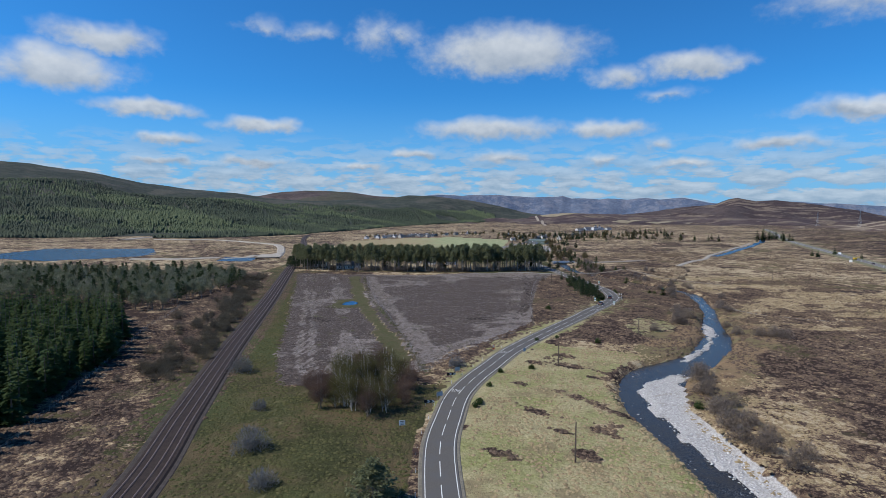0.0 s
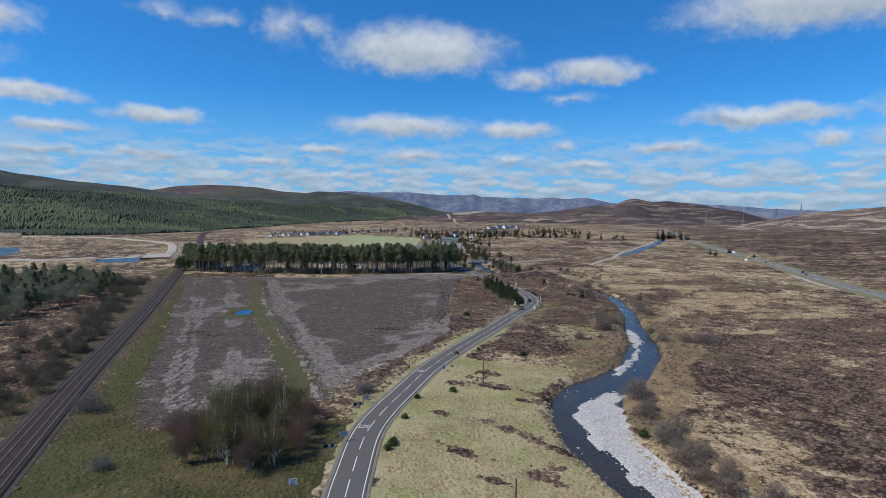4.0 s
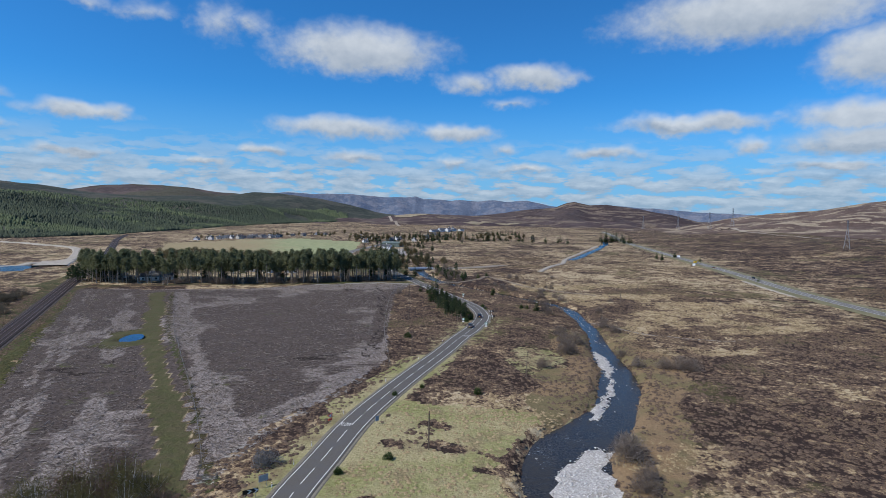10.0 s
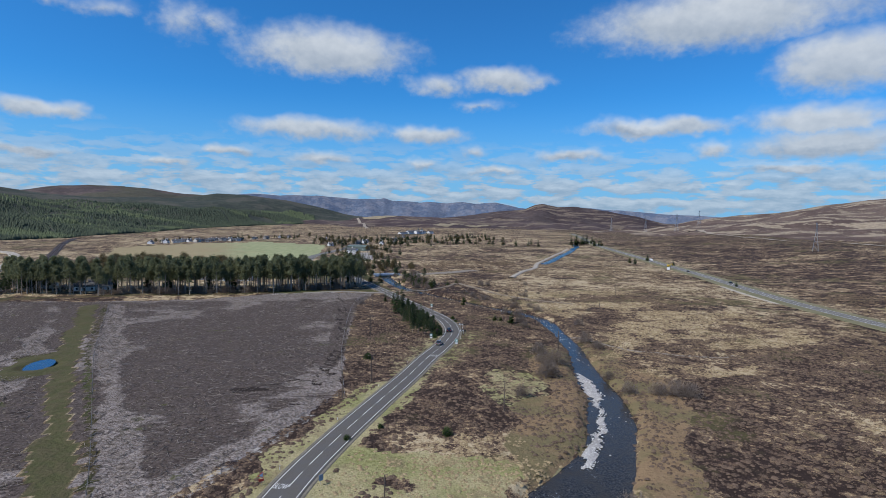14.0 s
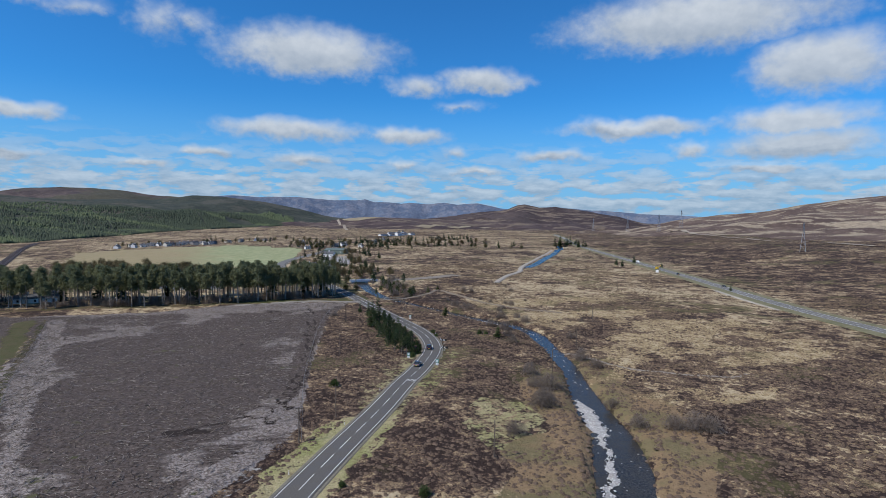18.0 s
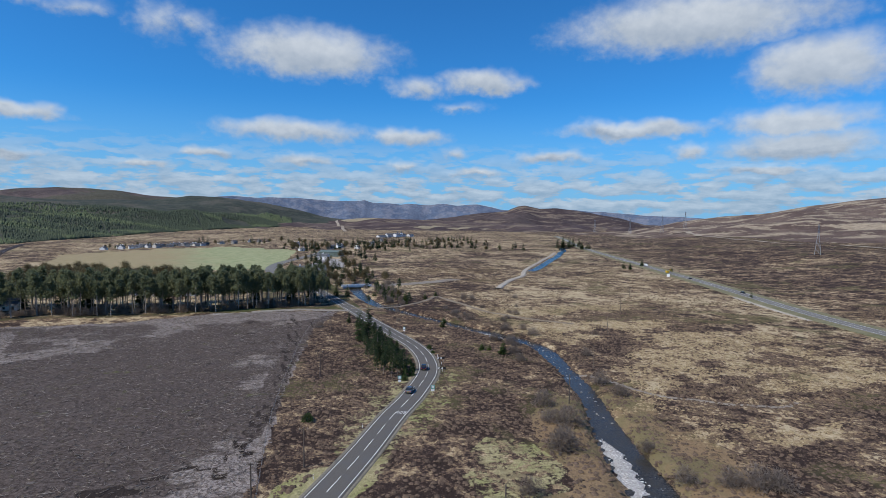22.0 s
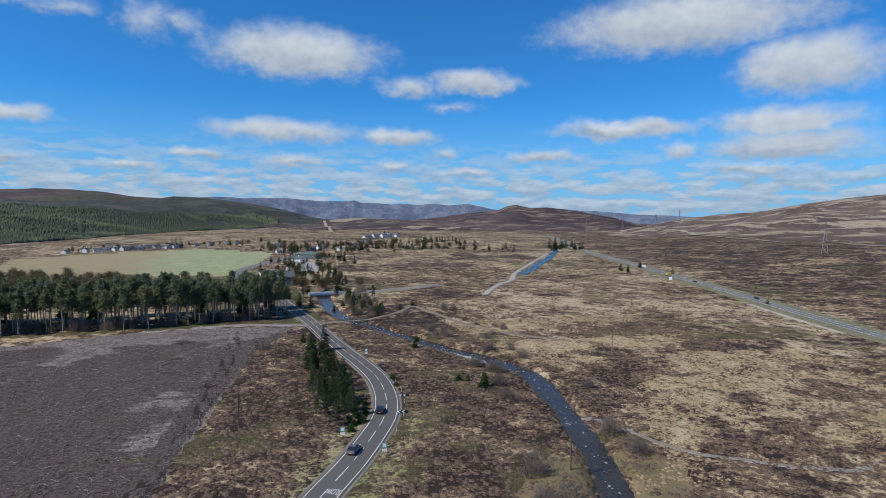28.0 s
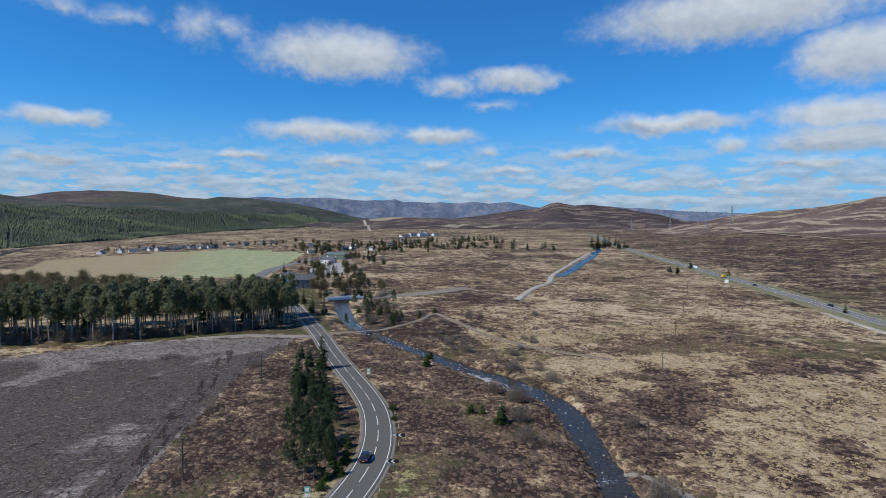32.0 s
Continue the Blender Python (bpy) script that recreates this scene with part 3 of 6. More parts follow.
def height(x, y):
    x, y = np.asarray(x, float), np.asarray(y, float)
    z = 1.3 * fbm(x, y, 85, 4) + 0.55 * fbm(x + 300, y, 10, 3)
    east = sstep(x - .25 * y, 90, 260)
    z = z + east * (2.6 * fbm(x, y + 90, 110, 3) + .4)
    near = (y < 1150) & (x > -420) & (x < 230)
    f = np.ones(x.shape)
    if near.any():
        xs, ys = x[near], y[near]
        f[near] = sstep(dist_line(xs, ys, ROAD_N)[0], 4.5, 22)
    far = (x > 230) & (x < 900) & (y < 1500)
    if far.any():
        f[far] = sstep(dist_line(x[far], y[far], a9_l)[0], 9, 45)
    z = z * f
    # the moor climbs gently beyond the main road
    a = np.array(A9)
    z = z + 15 * sstep(x - np.interp(y, a[:, 1], a[:, 0]), 15, 300) * (1 - sstep(y, 1000, 1400))
    dit = (x > 130) & (x < 245) & (y > 225) & (y < 300)
    if dit.any():
        z[dit] -= .5 * (1 - sstep(dist_line(x[dit], y[dit], ditch_l)[0], .6, 4.0))
    for q in PONDS:
        z = np.where(inside(x, y, q), -1.5, z)
    z = np.where(np.hypot((x + 38) / 4.2, (y - 277) / 7.0) + .5 * fbm(x, y, 3, 2) < 1, -.8, z)
    band = (x > 30) & (x < 190) & (y < 720)
    if band.any():
        xs, ys = x[band], y[band]
        c = channel(xs, ys)
        wl = water_level(ys)
        bed = wl - .85 + .25 * fbm(xs, ys, 3, 2)
        bar = on_bar(xs, ys)
        bed = np.where(bar, wl + .13 + .22 * fbm(xs, ys, 5, 2), bed)
        k = sstep(c, -.4, 3.8)
        z[band] = np.where(bar, bed, z[band] * k + bed * (1 - k))
    return z


def hz(x, y):
    return float(height(np.array([x]), np.array([y]))[0])


def axis(lo, a, b, hi, fine, grow):
    mid = list(np.arange(a, b + fine, fine))
    up, s, v = [], fine, mid[-1]
    while v < hi:
        s *= grow
        v += s
        up.append(min(v, hi))
    dn, s, v = [], fine, a
    while v > lo:
        s *= grow
        v -= s
        dn.append(max(v, lo))
    return np.array(dn[::-1] + mid + up)


def blots(x, y):
    """Heather creeping into the straw grass, 0 to 1, in slanting ragged beds."""
    q = sstep(fbm(x * .8 + y * .5 + 31, y * .35 - x * .25, 5, 4), .38, .62)
    wob = 1.0 * fbm(x + 40, y, 4.5, 4)
    for bx, by, rx, ry in BLOTS:
        u, v = .74 * (x - bx) - .67 * (y - by), .67 * (x - bx) + .74 * (y - by)
        q = np.maximum(q, 1 - sstep(np.hypot(u / (1.35 * max(rx, ry)), v / (.8 * min(rx, ry))) + wob, .45, 1.25))
    return q


def heath_mask(x, y):
    """Where heather grows, 0 to 1: by ground, broken into patches; cloud-shadow beds raise it."""
    a, c = x + 38 * fbm(x, y, 75, 3), y + 38 * fbm(x + 90, y + 40, 75, 3)
    k = .53 + .02 * sstep(c, 400, 520) + .04 * sstep(c, 700, 900)
    k = k + .50 * sstep(x - np.interp(y, [k[1] for k in A9], [k[0] for k in A9]) + .4 * (a - x), 4, 60) * (1 - .5 * sstep(c, 1300, 1700))
    k = k - .05 * sstep(c, 320, 420) + .10 * (1 - .8 * sstep(c, 300, 380)) * sstep(a, 120, 190) * (1 - sstep(a, 330, 420))
    near = (x > 20) & (x < 150) & (y > 60) & (y < 480)
    core = sstep(c, 178, 196) * (1 - sstep(c, 400, 460)) * (1 - sstep(x - .45 * (y - 300), 140, 160)) * near
    k = k + .60 * core
    k = k + .24 * sstep(x - .1 * y, 52, 68) * (1 - sstep(c, 232, 262)) * (x > 40)
    k = k + .74 * (x < -44) * (y < 430) + .52 * sstep(a, 82, 96) * (1 - sstep(y, 140, 185)) * (x > 60)
    p = 1.0 * fbm(x, y, 62, 3) + .9 * fbm(x + 200, y * 1.1, 24, 3) + .6 * fbm(x, y + 500, 7, 2)
    warp = .55 * fbm(x + 12, y, 14, 4)
    for beds, gain in ((DARK_BEDS, .50), (PALE_BEDS, -.30), (CLOUD_SHADE_BEDS, .26)):
        for bx, by, rx, ry in beds:
            q = np.hypot((x - bx) / rx, (y - by) / ry) + warp
            k = k + gain * (1 - sstep(q, .75, 1.05))
    s = inside(x, y, STRAW)
    return np.where(s & (blots(x, y) > .55), .95, np.clip(k + p * .60, 0, 1))


def pale_at(x, y):
    """How much pale brash lies on the felled ground, 0 to 1."""
    p = .40 - .32 * (x < -14 - (y - 215) * .23) + .85 * fbm(x, y, 60, 3) + .6 * fbm(x + 9, y, 11, 3) + .35 * sstep(y, 385, 408)
    u = x + 2.5 * fbm(x, y, 12, 2)
    for line, w in (([(-69, 388), (-44, 285), (-26, 197), (-21, 160)], 5), ([(-43, 388), (-19, 272), (-2, 209), (7, 165)], 5), ([(-1, 158), (16, 190), (36, 222)], 7)):
        p = p + .65 * (1 - sstep(dist_line(u, y, spline(line, 4))[0], w * .3, w))
    for o in (0, 2.6):
        p = p - .9 * (1 - sstep(dist_line(x + 1.2 * fbm(x, y, 15, 2), y, spline([(70 + o, 390), (56 + o, 328), (49 + o, 291), (43 + o, 256)], 1))[0], .4, 1.7))
        p = p + (.66 + .7 * fbm(x, y, 9, 2)) * (1 - sstep(dist_line(x + 1.6 * fbm(x, y, 13, 3), y, spline([(a + o * 1.45 - .5, b) for a, b in WHEELS], 1))[0], .2, 1.45))
    p = p - .7 * (1 - sstep(np.hypot((x - 14) / 40, (y - 305) / 80), .3, 1.1))
    p = p - .45 * (1 - sstep(np.hypot((x + 28) / 12, (y - 225) / 45), .3, 1.0))
    return np.clip(p, 0, 1)


def build_ground():
    xs, ys = axis(-4800, -120, 210, 4800, 1.6, 1.055), axis(-4800, 76, 440, 4800, 1.6, 1.055)
    X, Y = np.meshgrid(xs, ys)
    x, y = X.ravel(), Y.ravel()
    z = height(x, y)
    nx, ny = len(xs), len(ys)
    i = (np.arange(ny - 1)[:, None] * nx + np.arange(nx - 1)[None]).ravel()
    me = bpy.data.meshes.new("ground")
    me.vertices.add(len(x))
    me.vertices.foreach_set("co", np.stack([x, y, z], 1).ravel())
    me.loops.add(len(i) * 4)
    me.loops.foreach_set("vertex_index", np.stack([i, i + 1, i + nx + 1, i + nx], 1).ravel())
    me.polygons.add(len(i))
    me.polygons.foreach_set("loop_start", np.arange(len(i)) * 4)
    me.polygons.foreach_set("use_smooth", np.ones(len(i), bool))
    wx, wy = x + 5 * fbm(x, y, 14, 3), y + 5 * fbm(x + 50, y, 14, 3)
    dr, _ = dist_line(x, y, road_l)
    dl, _ = dist_line(x, y, rail_l)
    ch = channel(x, y)
    clear = inside(x + 2 * fbm(x, y, 9, 2), y, CLEAR).astype(float)
    lane = dist_line(x + .4 * (wx - x), y, spline(LANE, 2))[0] < 3.3 + 2.4 * fbm(x, y, 11, 2)
    lane |= (np.hypot((x + 39) / 9, (y - 277) / 16) + .5 * fbm(x, y, 8, 2) < 1)
    clear[lane] = 0
    heath = heath_mask(x, y)
    straw = inside(wx, wy, STRAW).astype(float)
    straw = np.clip(straw - .85 * blots(x, y), 0, 1)
    straw = np.maximum(straw, ((dr + 6 * fbm(x, y, 9, 3) < 8.3) & (y > 125) & (y < 238)) * .7)
    green = inside(wx, wy, SOUTHGREEN).astype(float)
    straw = np.maximum(straw, inside(x + 1.3 * (wx - x), y + 1.3 * (wy - y), SPOT) * .50)
    straw = np.maximum(straw, ((dr + 5 * fbm(x, y, 9, 3) < 9.5) & (x > 60) & (y > 232) & (y < 292)) * .47)
    green = np.maximum(green, ((dl < 11) & (dl > 4) & (y < 420)) * .6)
    green = np.maximum(green, ((x < -90) & (y > 420) & (y < 620)) * .35)
    green = np.maximum(green, ((y > 420) & (y < 640) & (x < 100) & (x > -130)) * .6)
    belt = (y > 427) & (y < 495) & (x > -118) & (x < 90)
    green = np.where(belt, .42, green)
    field = inside(x, y, FIELD).astype(float)
    gravel = (on_bar(x, y)).astype(float)
    gravel = np.maximum(gravel, (ch < -.2) * .46)
    gravel = np.maximum(gravel, ((x > 138) & (x < 190) & (dist_line(x, y + .8, ditch_l)[0] < 1.1)) * .52)
    gravel = np.maximum(gravel, (dist_line(x, y, spline([(30, 416), (60, 419), (92, 415)], 3))[0] < 3) * .5)
    gravel = np.maximum(gravel, (dist_line(x, y, spline([(2, 158), (10, 178), (24, 198), (36, 216)], 3))[0] < 2.4) * .44)
    pale = pale_at(x, y)
    rust = ((ch > 1.5) & (ch < 15 + 9 * fbm(x, y, 20, 2)) & (x > 66 + .1 * (y - 120)) & (y < 262) & (x + .25 * y > 105)) * 1.0
    strip = (dist_line(x, y, spline([(p + 6.0, q) for p, q in LANE], 2))[0] < 1.3) * .9
    green = np.maximum(green, strip)
    clear = np.where(strip > 0, .3, clear)
    rut = np.zeros_like(x)
    for o, w in ((0, .75), (2.6, .75), (9.5, .5)):
        line = spline([(a + o, b) for a, b in RUTS], 1)
        rut = np.maximum(rut, (1 - sstep(dist_line(x + 1.4 * fbm(x, y, 15, 2), y, line)[0], w * .6, w * 1.6)) * (.62 + .5 * fbm(x, y, 12, 2)))
    rut = np.maximum(rut, .62 * sstep(fbm(x * .35 + 60, y + 7, 4.2, 3) + .45 * fbm(x, y, 50, 2), .50, .60)) * (clear > .5)
    for nm, ch3 in (("zone_d", (rut, 1 - sstep(x + .12 * (y - 800), -70, 40), rut * 0)), ("zone_a", (heath, clear, green)), ("zone_b", (field, gravel, straw)), ("zone_c", (pale, lane * .54, rust))):
        at = me.color_attributes.new(nm, "FLOAT_COLOR", "POINT")
        at.data.foreach_set("color", np.stack([*ch3, np.ones_like(x)], 1).astype(np.float32).ravel())
    me.materials.append(M_GROUND)
    me.update()
    me.validate()
    return tagged(new("ground", me), "open moorland of straw grass, heather and felled brash", "ground", kind="structure")


ground = build_ground()


def ribbon(name, line, half, lift, mat, thick=0.0, offs=(-1, 1), parent=None, level=None):
    """A strip along a line; half may vary along it. level: a height to keep, else the ground's."""
    p = line[:, :2]
    t = np.gradient(p, axis=0)
    t /= np.linalg.norm(t, axis=1)[:, None]
    nrm = np.stack([t[:, 1], -t[:, 0]], 1)
    half = np.broadcast_to(half, (len(p),))
    zc = height(p[:, 0], p[:, 1]) if level is None else np.broadcast_to(level, (len(p),))
    v, f, k = [], [], len(offs)
    for i in range(len(p)):
        for o in offs:
            q = p[i] + nrm[i] * o * half[i]
            v.append((q[0], q[1], zc[i] + lift))
        if thick:
            for o in (offs[-1], offs[0]):
                q = p[i] + nrm[i] * (o * half[i] + math.copysign(thick * 1.5, o))
                v.append((q[0], q[1], zc[i] + lift - thick))
    n = k + (2 if thick else 0)
    for i in range(len(p) - 1):
        for j in range(n if thick else k - 1):
            a, b = i * n + j, i * n + (j + 1) % n
            f.append((a, a + n, b + n, b))
    ob = mk(name, v, f, mat, parent)
    me = ob.data
    if me.polygons[0].normal.z < 0:
        me.flip_normals()
    return ob


def offset_line(line, o):
    p = line[:, :2]
    t = np.gradient(p, axis=0)
    t /= np.linalg.norm(t, axis=1)[:, None]
    return p + np.stack([t[:, 1], -t[:, 0]], 1) * o


# ---- road ----
road_f = spline(ROAD, 1.5)
ribbon("verge", road_f, 3.75, 0.10, M_VERGE, 0.2)["kind"] = "structure"
road = tagged(ribbon("road", road_f, 3.12, 0.18, M_ASPHALT, 0.12), "grey two-lane asphalt road curving across the moor", "road", kind="structure")
Z_PAINT = 0.184
for o in (-2.72, 2.72):
    q = offset_line(road_f, o)
    e = ribbon("edge_line", np.c_[q, q[:, :1]], 0.07, Z_PAINT, M_PAINT, parent=None)
    e.parent = road
seg = np.r_[0, np.cumsum(np.hypot(*np.diff(road_f[:, :2], axis=0).T))]
s_off = float(np.interp(109.5, road_f[:200, 1], seg[:200]))


def at_road(s):
    x, y = np.interp(s, seg, road_f[:, 0]), np.interp(s, seg, road_f[:, 1])
    x2, y2 = np.interp(s + .5, seg, road_f[:, 0]), np.interp(s + .5, seg, road_f[:, 1])
    return x, y, math.atan2(y2 - y, x2 - x)


for k in range(-4, 58):
    s = s_off + 9 * k
    line = np.array([at_road(s - 6 + d)[:2] for d in (0, 1.5, 3, 4.5, 6)])
    d = ribbon("dash", line, 0.075, Z_PAINT, M_PAINT)
    d.parent = road

# ---- river ----
water_l = spline(RIVER, 2)
tagged(ribbon("river", water_l, water_l[:, 2] + 1.6, 0, M_WATER, 0, (-1, -.5, 0, .5, 1), level=water_level(water_l[:, 1])), "shallow stony river, dark and blue with broken water", "river", kind="structure")["label"] = "shallow stony river with dark rippled water"

# ---- railway ----
rail_f = spline(RAIL, 3)
tagged(ribbon("track_bed", rail_f, 4.3, 0.10, M_CESS, 0.3), "grey cess gravel beside the railway", "railway", kind="structure")
bed = tagged(ribbon("ballast", rail_f, 3.2, 0.35, M_BALLAST, 0.25), "brown stone ballast of the double railway", "railway", kind="structure")
for o in (-2.42, -0.98, 0.98, 2.42):
    q = offset_line(rail_f, o)
    r = ribbon("rail", np.c_[q, q[:, :1]], 0.045, 0.52, M_RAIL, 0.10)
    r.parent = bed

# ---- hills ----
E0 = (45.0, 110.0)


def hill_height(foot, crest, prof, az, r, rough, gully=0.0):
    a = np.array(prof)
    el = np.interp(az, a[:, 0], a[:, 1])
    if not isinstance(foot, (int, float)):
        g = np.array(foot)
        foot = np.interp(az, g[:, 0], g[:, 1])
    top = 47 + crest * np.tan(np.radians(el))
    u = np.clip((r - foot) / (crest - foot), 0, 1)
    s = u ** 1.15 * (1 - .25 * u * (1 - u))
    back = np.clip((r - crest) / (crest * .12), 0, 1)
    x, y = E0[0] + r * np.sin(np.radians(az)), E0[1] + r * np.cos(np.radians(az))
    n = fbm(x, y, rough, 4)
    ridge = -1.6 * np.abs(fbm(x * .8 + 700, y * .8, rough * 1.4, 3))
    return x, y, (top + 3) * s - 3 + gully * ridge * rough * u * (1 - u) + n * rough * (.09 * u * (1 - .5 * u) + .38 * u * (1 - u)) - back * top * .6


def hill(name, foot, crest, prof, mat, rough, label, step=0.25, gully=0.0):
    az = np.arange(prof[0][0], prof[-1][0] + step, step)
    near = foot if isinstance(foot, (int, float)) else min(k[1] for k in foot)
    rr = np.r_[np.linspace(near, crest, 44), crest * 1.05, crest * 1.12]
    A, R = np.meshgrid(az, rr)
    x, y, z = hill_height(foot, crest, prof, A.ravel(), R.ravel(), rough, gully)
    n = len(az)
    i = (np.arange(len(rr) - 1)[:, None] * n + np.arange(n - 1)[None]).ravel()
    ob = mk(name, np.stack([x, y, z], 1), np.stack([i, i + n, i + n + 1, i + 1], 1), mat, smooth=True)
    if ob.data.polygons[0].normal.z < 0:
        ob.data.flip_normals()
    return tagged(ob, label, "hill", kind="structure")


PROF_A = [(-100, 3.2), (-70, 4.2), (-50, 4.5), (-38.3, 3.9), (-34.6, 3.4), (-30.6, 2.7), (-26.2, 2.05), (-21.4, 1.55), (-18.9, 1.3), (-14, 1.0), (-8.2, 1.15), (-5, 1.60), (-2.4, 1.55), (1, 1.15), (4, .65), (7.7, -.2), (11, -.6)]
FOOT_A = [(-100, 1150), (-43, 1130), (-37, 1070), (-29.4, 950), (-25, 965), (-17.5, 1060), (-14, 1205), (-10.6, 1350), (-2.7, 1930), (3, 2350), (11, 2500)]
PROF_B = [(-28, .4), (-22, 1.2), (-19.4, 1.5), (-17.2, 1.95), (-15.2, 2.14), (-12.8, 2.12), (-10.3, 1.95), (-7, 1.5), (-4.2, 1.2), (2, .3)]
PROF_D = [(-14, .8), (-6, 1.45), (-1.9, 1.68), (.9, 1.56), (4.4, 1.74), (6.8, 1.54), (8.2, 1.41), (9.8, 1.44), (10.6, 1.48), (11, 1.58), (11.9, 1.27), (13.5, 1.23), (14.6, 1.1), (15.4, 1.22), (17.3, 1.08), (19, 1.21), (20.2, 1.06), (22.3, 1.27), (23.6, 1.02), (24.6, .8), (28, .3), (34, 0)]
PROF_E = [(11, -.74), (14, -.62), (16.7, -.4), (20.1, .08), (23.4, .65), (25.1, .8), (26.2, 1.2), (26.9, 1.25), (28.4, .92), (30, .95), (33.1, .65), (35.7, .25), (38.2, -.4), (41, -.6), (44, -.74)]
PROF_F = [(24, .4), (27, .8), (31, .88), (34.2, .74), (38.2, .48), (42, .32), (46, .2), (60, .4)]
PROF_G = [(31, -1.43), (34, -1.36), (36.5, -1.12), (38.5, -.75), (40.5, -.3), (43.5, .2), (47.5, .78), (51.5, 1.4), (54.2, 1.8), (58, 2.3), (70, 3.4), (100, 3.8)]
PROF_H = [(-1, -1.06), (2, -.95), (5.4, -.75), (7.7, -.46), (11, -.15), (15.5, -.2), (19.5, -.36), (25, -.5), (30, -.6), (38, -.85), (43, -1.06)]
PROF_S = [(100, 3.8), (130, 2), (180, 1.5), (230, 2.2), (260, 3.2)]
hill("plantation_hill", FOOT_A, 2900, PROF_A, M_HILL_GREEN, 260, "broad hillside under dark green conifer plantation")
hill("heather_hill", 2600, 3500, PROF_B, M_HILL_BROWN, 300, "rounded brown heather hill above the plantation")
hill("far_range", 4000, 4550, PROF_D, M_HILL_HAZED, 420, "far mountain range with pale tops, blue-grey air haze in its colour", .12, 2.6)
hill("peaked_hill", 2900, 3900, PROF_E, M_HILL_MID, 330, "brown moor ridge rising to a small peak", .15, .6)
hill("far_ridge", 4300, 4700, PROF_F, M_HILL_HAZED, 420, "low far ridge tinted with blue air haze", .2, 1.0)
hill("east_hill", 900, 2000, PROF_G, M_HILL_EAST, 160, "long moor hillside of heather and pale grass")
hill("middle_moor", 1900, 2700, PROF_H, M_HILL_DARK, 200, "low dark heather ridge across the glen", .2, .25)
hill("south_hill", 1500, 2600, PROF_S, M_HILL_BROWN, 300, "plain brown hills closing the glen")



def on_hill(name, spots, half, mat, args, label, category):
    """A strip of bare ground draped on a hill, through places given by azimuth and distance."""
    line = spline(spots, .2)
    a, r = np.radians(line[:, 0]), line[:, 1]
    c = np.stack([E0[0] + r * np.sin(a), E0[1] + r * np.cos(a)], 1)
    t = np.gradient(c, axis=0)
    t /= np.linalg.norm(t, axis=1)[:, None]
    n = np.stack([t[:, 1], -t[:, 0]], 1)
    v, f = [], []
    for o in (-1, -.33, .33, 1):
        q = c + n * o * half
        az, rr = np.degrees(np.arctan2(q[:, 0] - E0[0], q[:, 1] - E0[1])), np.hypot(q[:, 0] - E0[0], q[:, 1] - E0[1])
        z = np.maximum(hill_height(args[0], args[1], args[2], az, rr, *args[3:])[2], height(q[:, 0], q[:, 1])) + 1.2
        v.append(np.c_[q, z])
    m = len(c)
    for k in range(3):
        f += [(k * m + i, k * m + i + 1, k * m + m + i + 1, k * m + m + i) for i in range(m - 1)]
    ob = mk(name, np.vstack(v), f, mat, smooth=True)
    if ob.data.polygons[0].normal.z < 0:
        ob.data.flip_normals()
    return tagged(ob, label, category, kind="structure")


M_SCAR = plain("bare_hill_grit", (.24, .20, .155), (.36, .31, .245), 9, .95)
M_HILLGRASS = plain("bleached_hill_grass", (.20, .165, .105), (.33, .275, .185), 14, .95)
H_ARGS, G_ARGS = (1900, 2700, PROF_H, 200, .25), (900, 2000, PROF_G, 160)
on_hill("hill_track", [(9.05, 1760), (8.95, 1950), (8.7, 2200), (8.3, 2600), (8.26, 2690)], 5.5, M_SCAR, H_ARGS, "pale vehicle track climbing the dark ridge", "track")
on_hill("hill_pasture", [(9.0, 2600), (10, 2610), (11.2, 2620), (12.4, 2600)], 75, M_HILLGRASS, H_ARGS, "bleached grass on the crown of the dark ridge", "grass")
on_hill("hill_pasture", [(16.5, 2050), (17.6, 2150), (18.8, 2330)], 30, M_HILLGRASS, H_ARGS, "bleached strip of grass on the dark ridge", "grass")
on_hill("hill_pasture", [(19.6, 2080), (21.4, 2220), (23, 2400)], 26, M_HILLGRASS, H_ARGS, "bleached strip of grass on the dark ridge", "grass")
on_hill("hill_track", [(40.4, 1500), (42.2, 1340), (44.2, 1200), (46.5, 1080), (49.5, 985), (52.5, 930), (56, 900)], 6, M_SCAR, G_ARGS, "pale gravel strip along the foot of the moor hill", "track")

# ---- plants ----
RS = np.random.RandomState(11)


def fast(name, v, tri, mat, kind="", label="", category=""):
    """A big joined mesh from arrays of corners and triangles."""
    me = bpy.data.meshes.new(name)
    me.vertices.add(len(v))
    me.vertices.foreach_set("co", np.ascontiguousarray(v, np.float32).ravel())
    me.loops.add(tri.size)
    me.loops.foreach_set("vertex_index", tri.astype(np.int32).ravel())
    me.polygons.add(len(tri))
    me.polygons.foreach_set("loop_start", np.arange(len(tri), dtype=np.int32) * 3)
    me.materials.append(mat)
    me.update()
    ob = new(name, me)
    if kind:
        tagged(ob, label, category, kind=kind)
    return ob


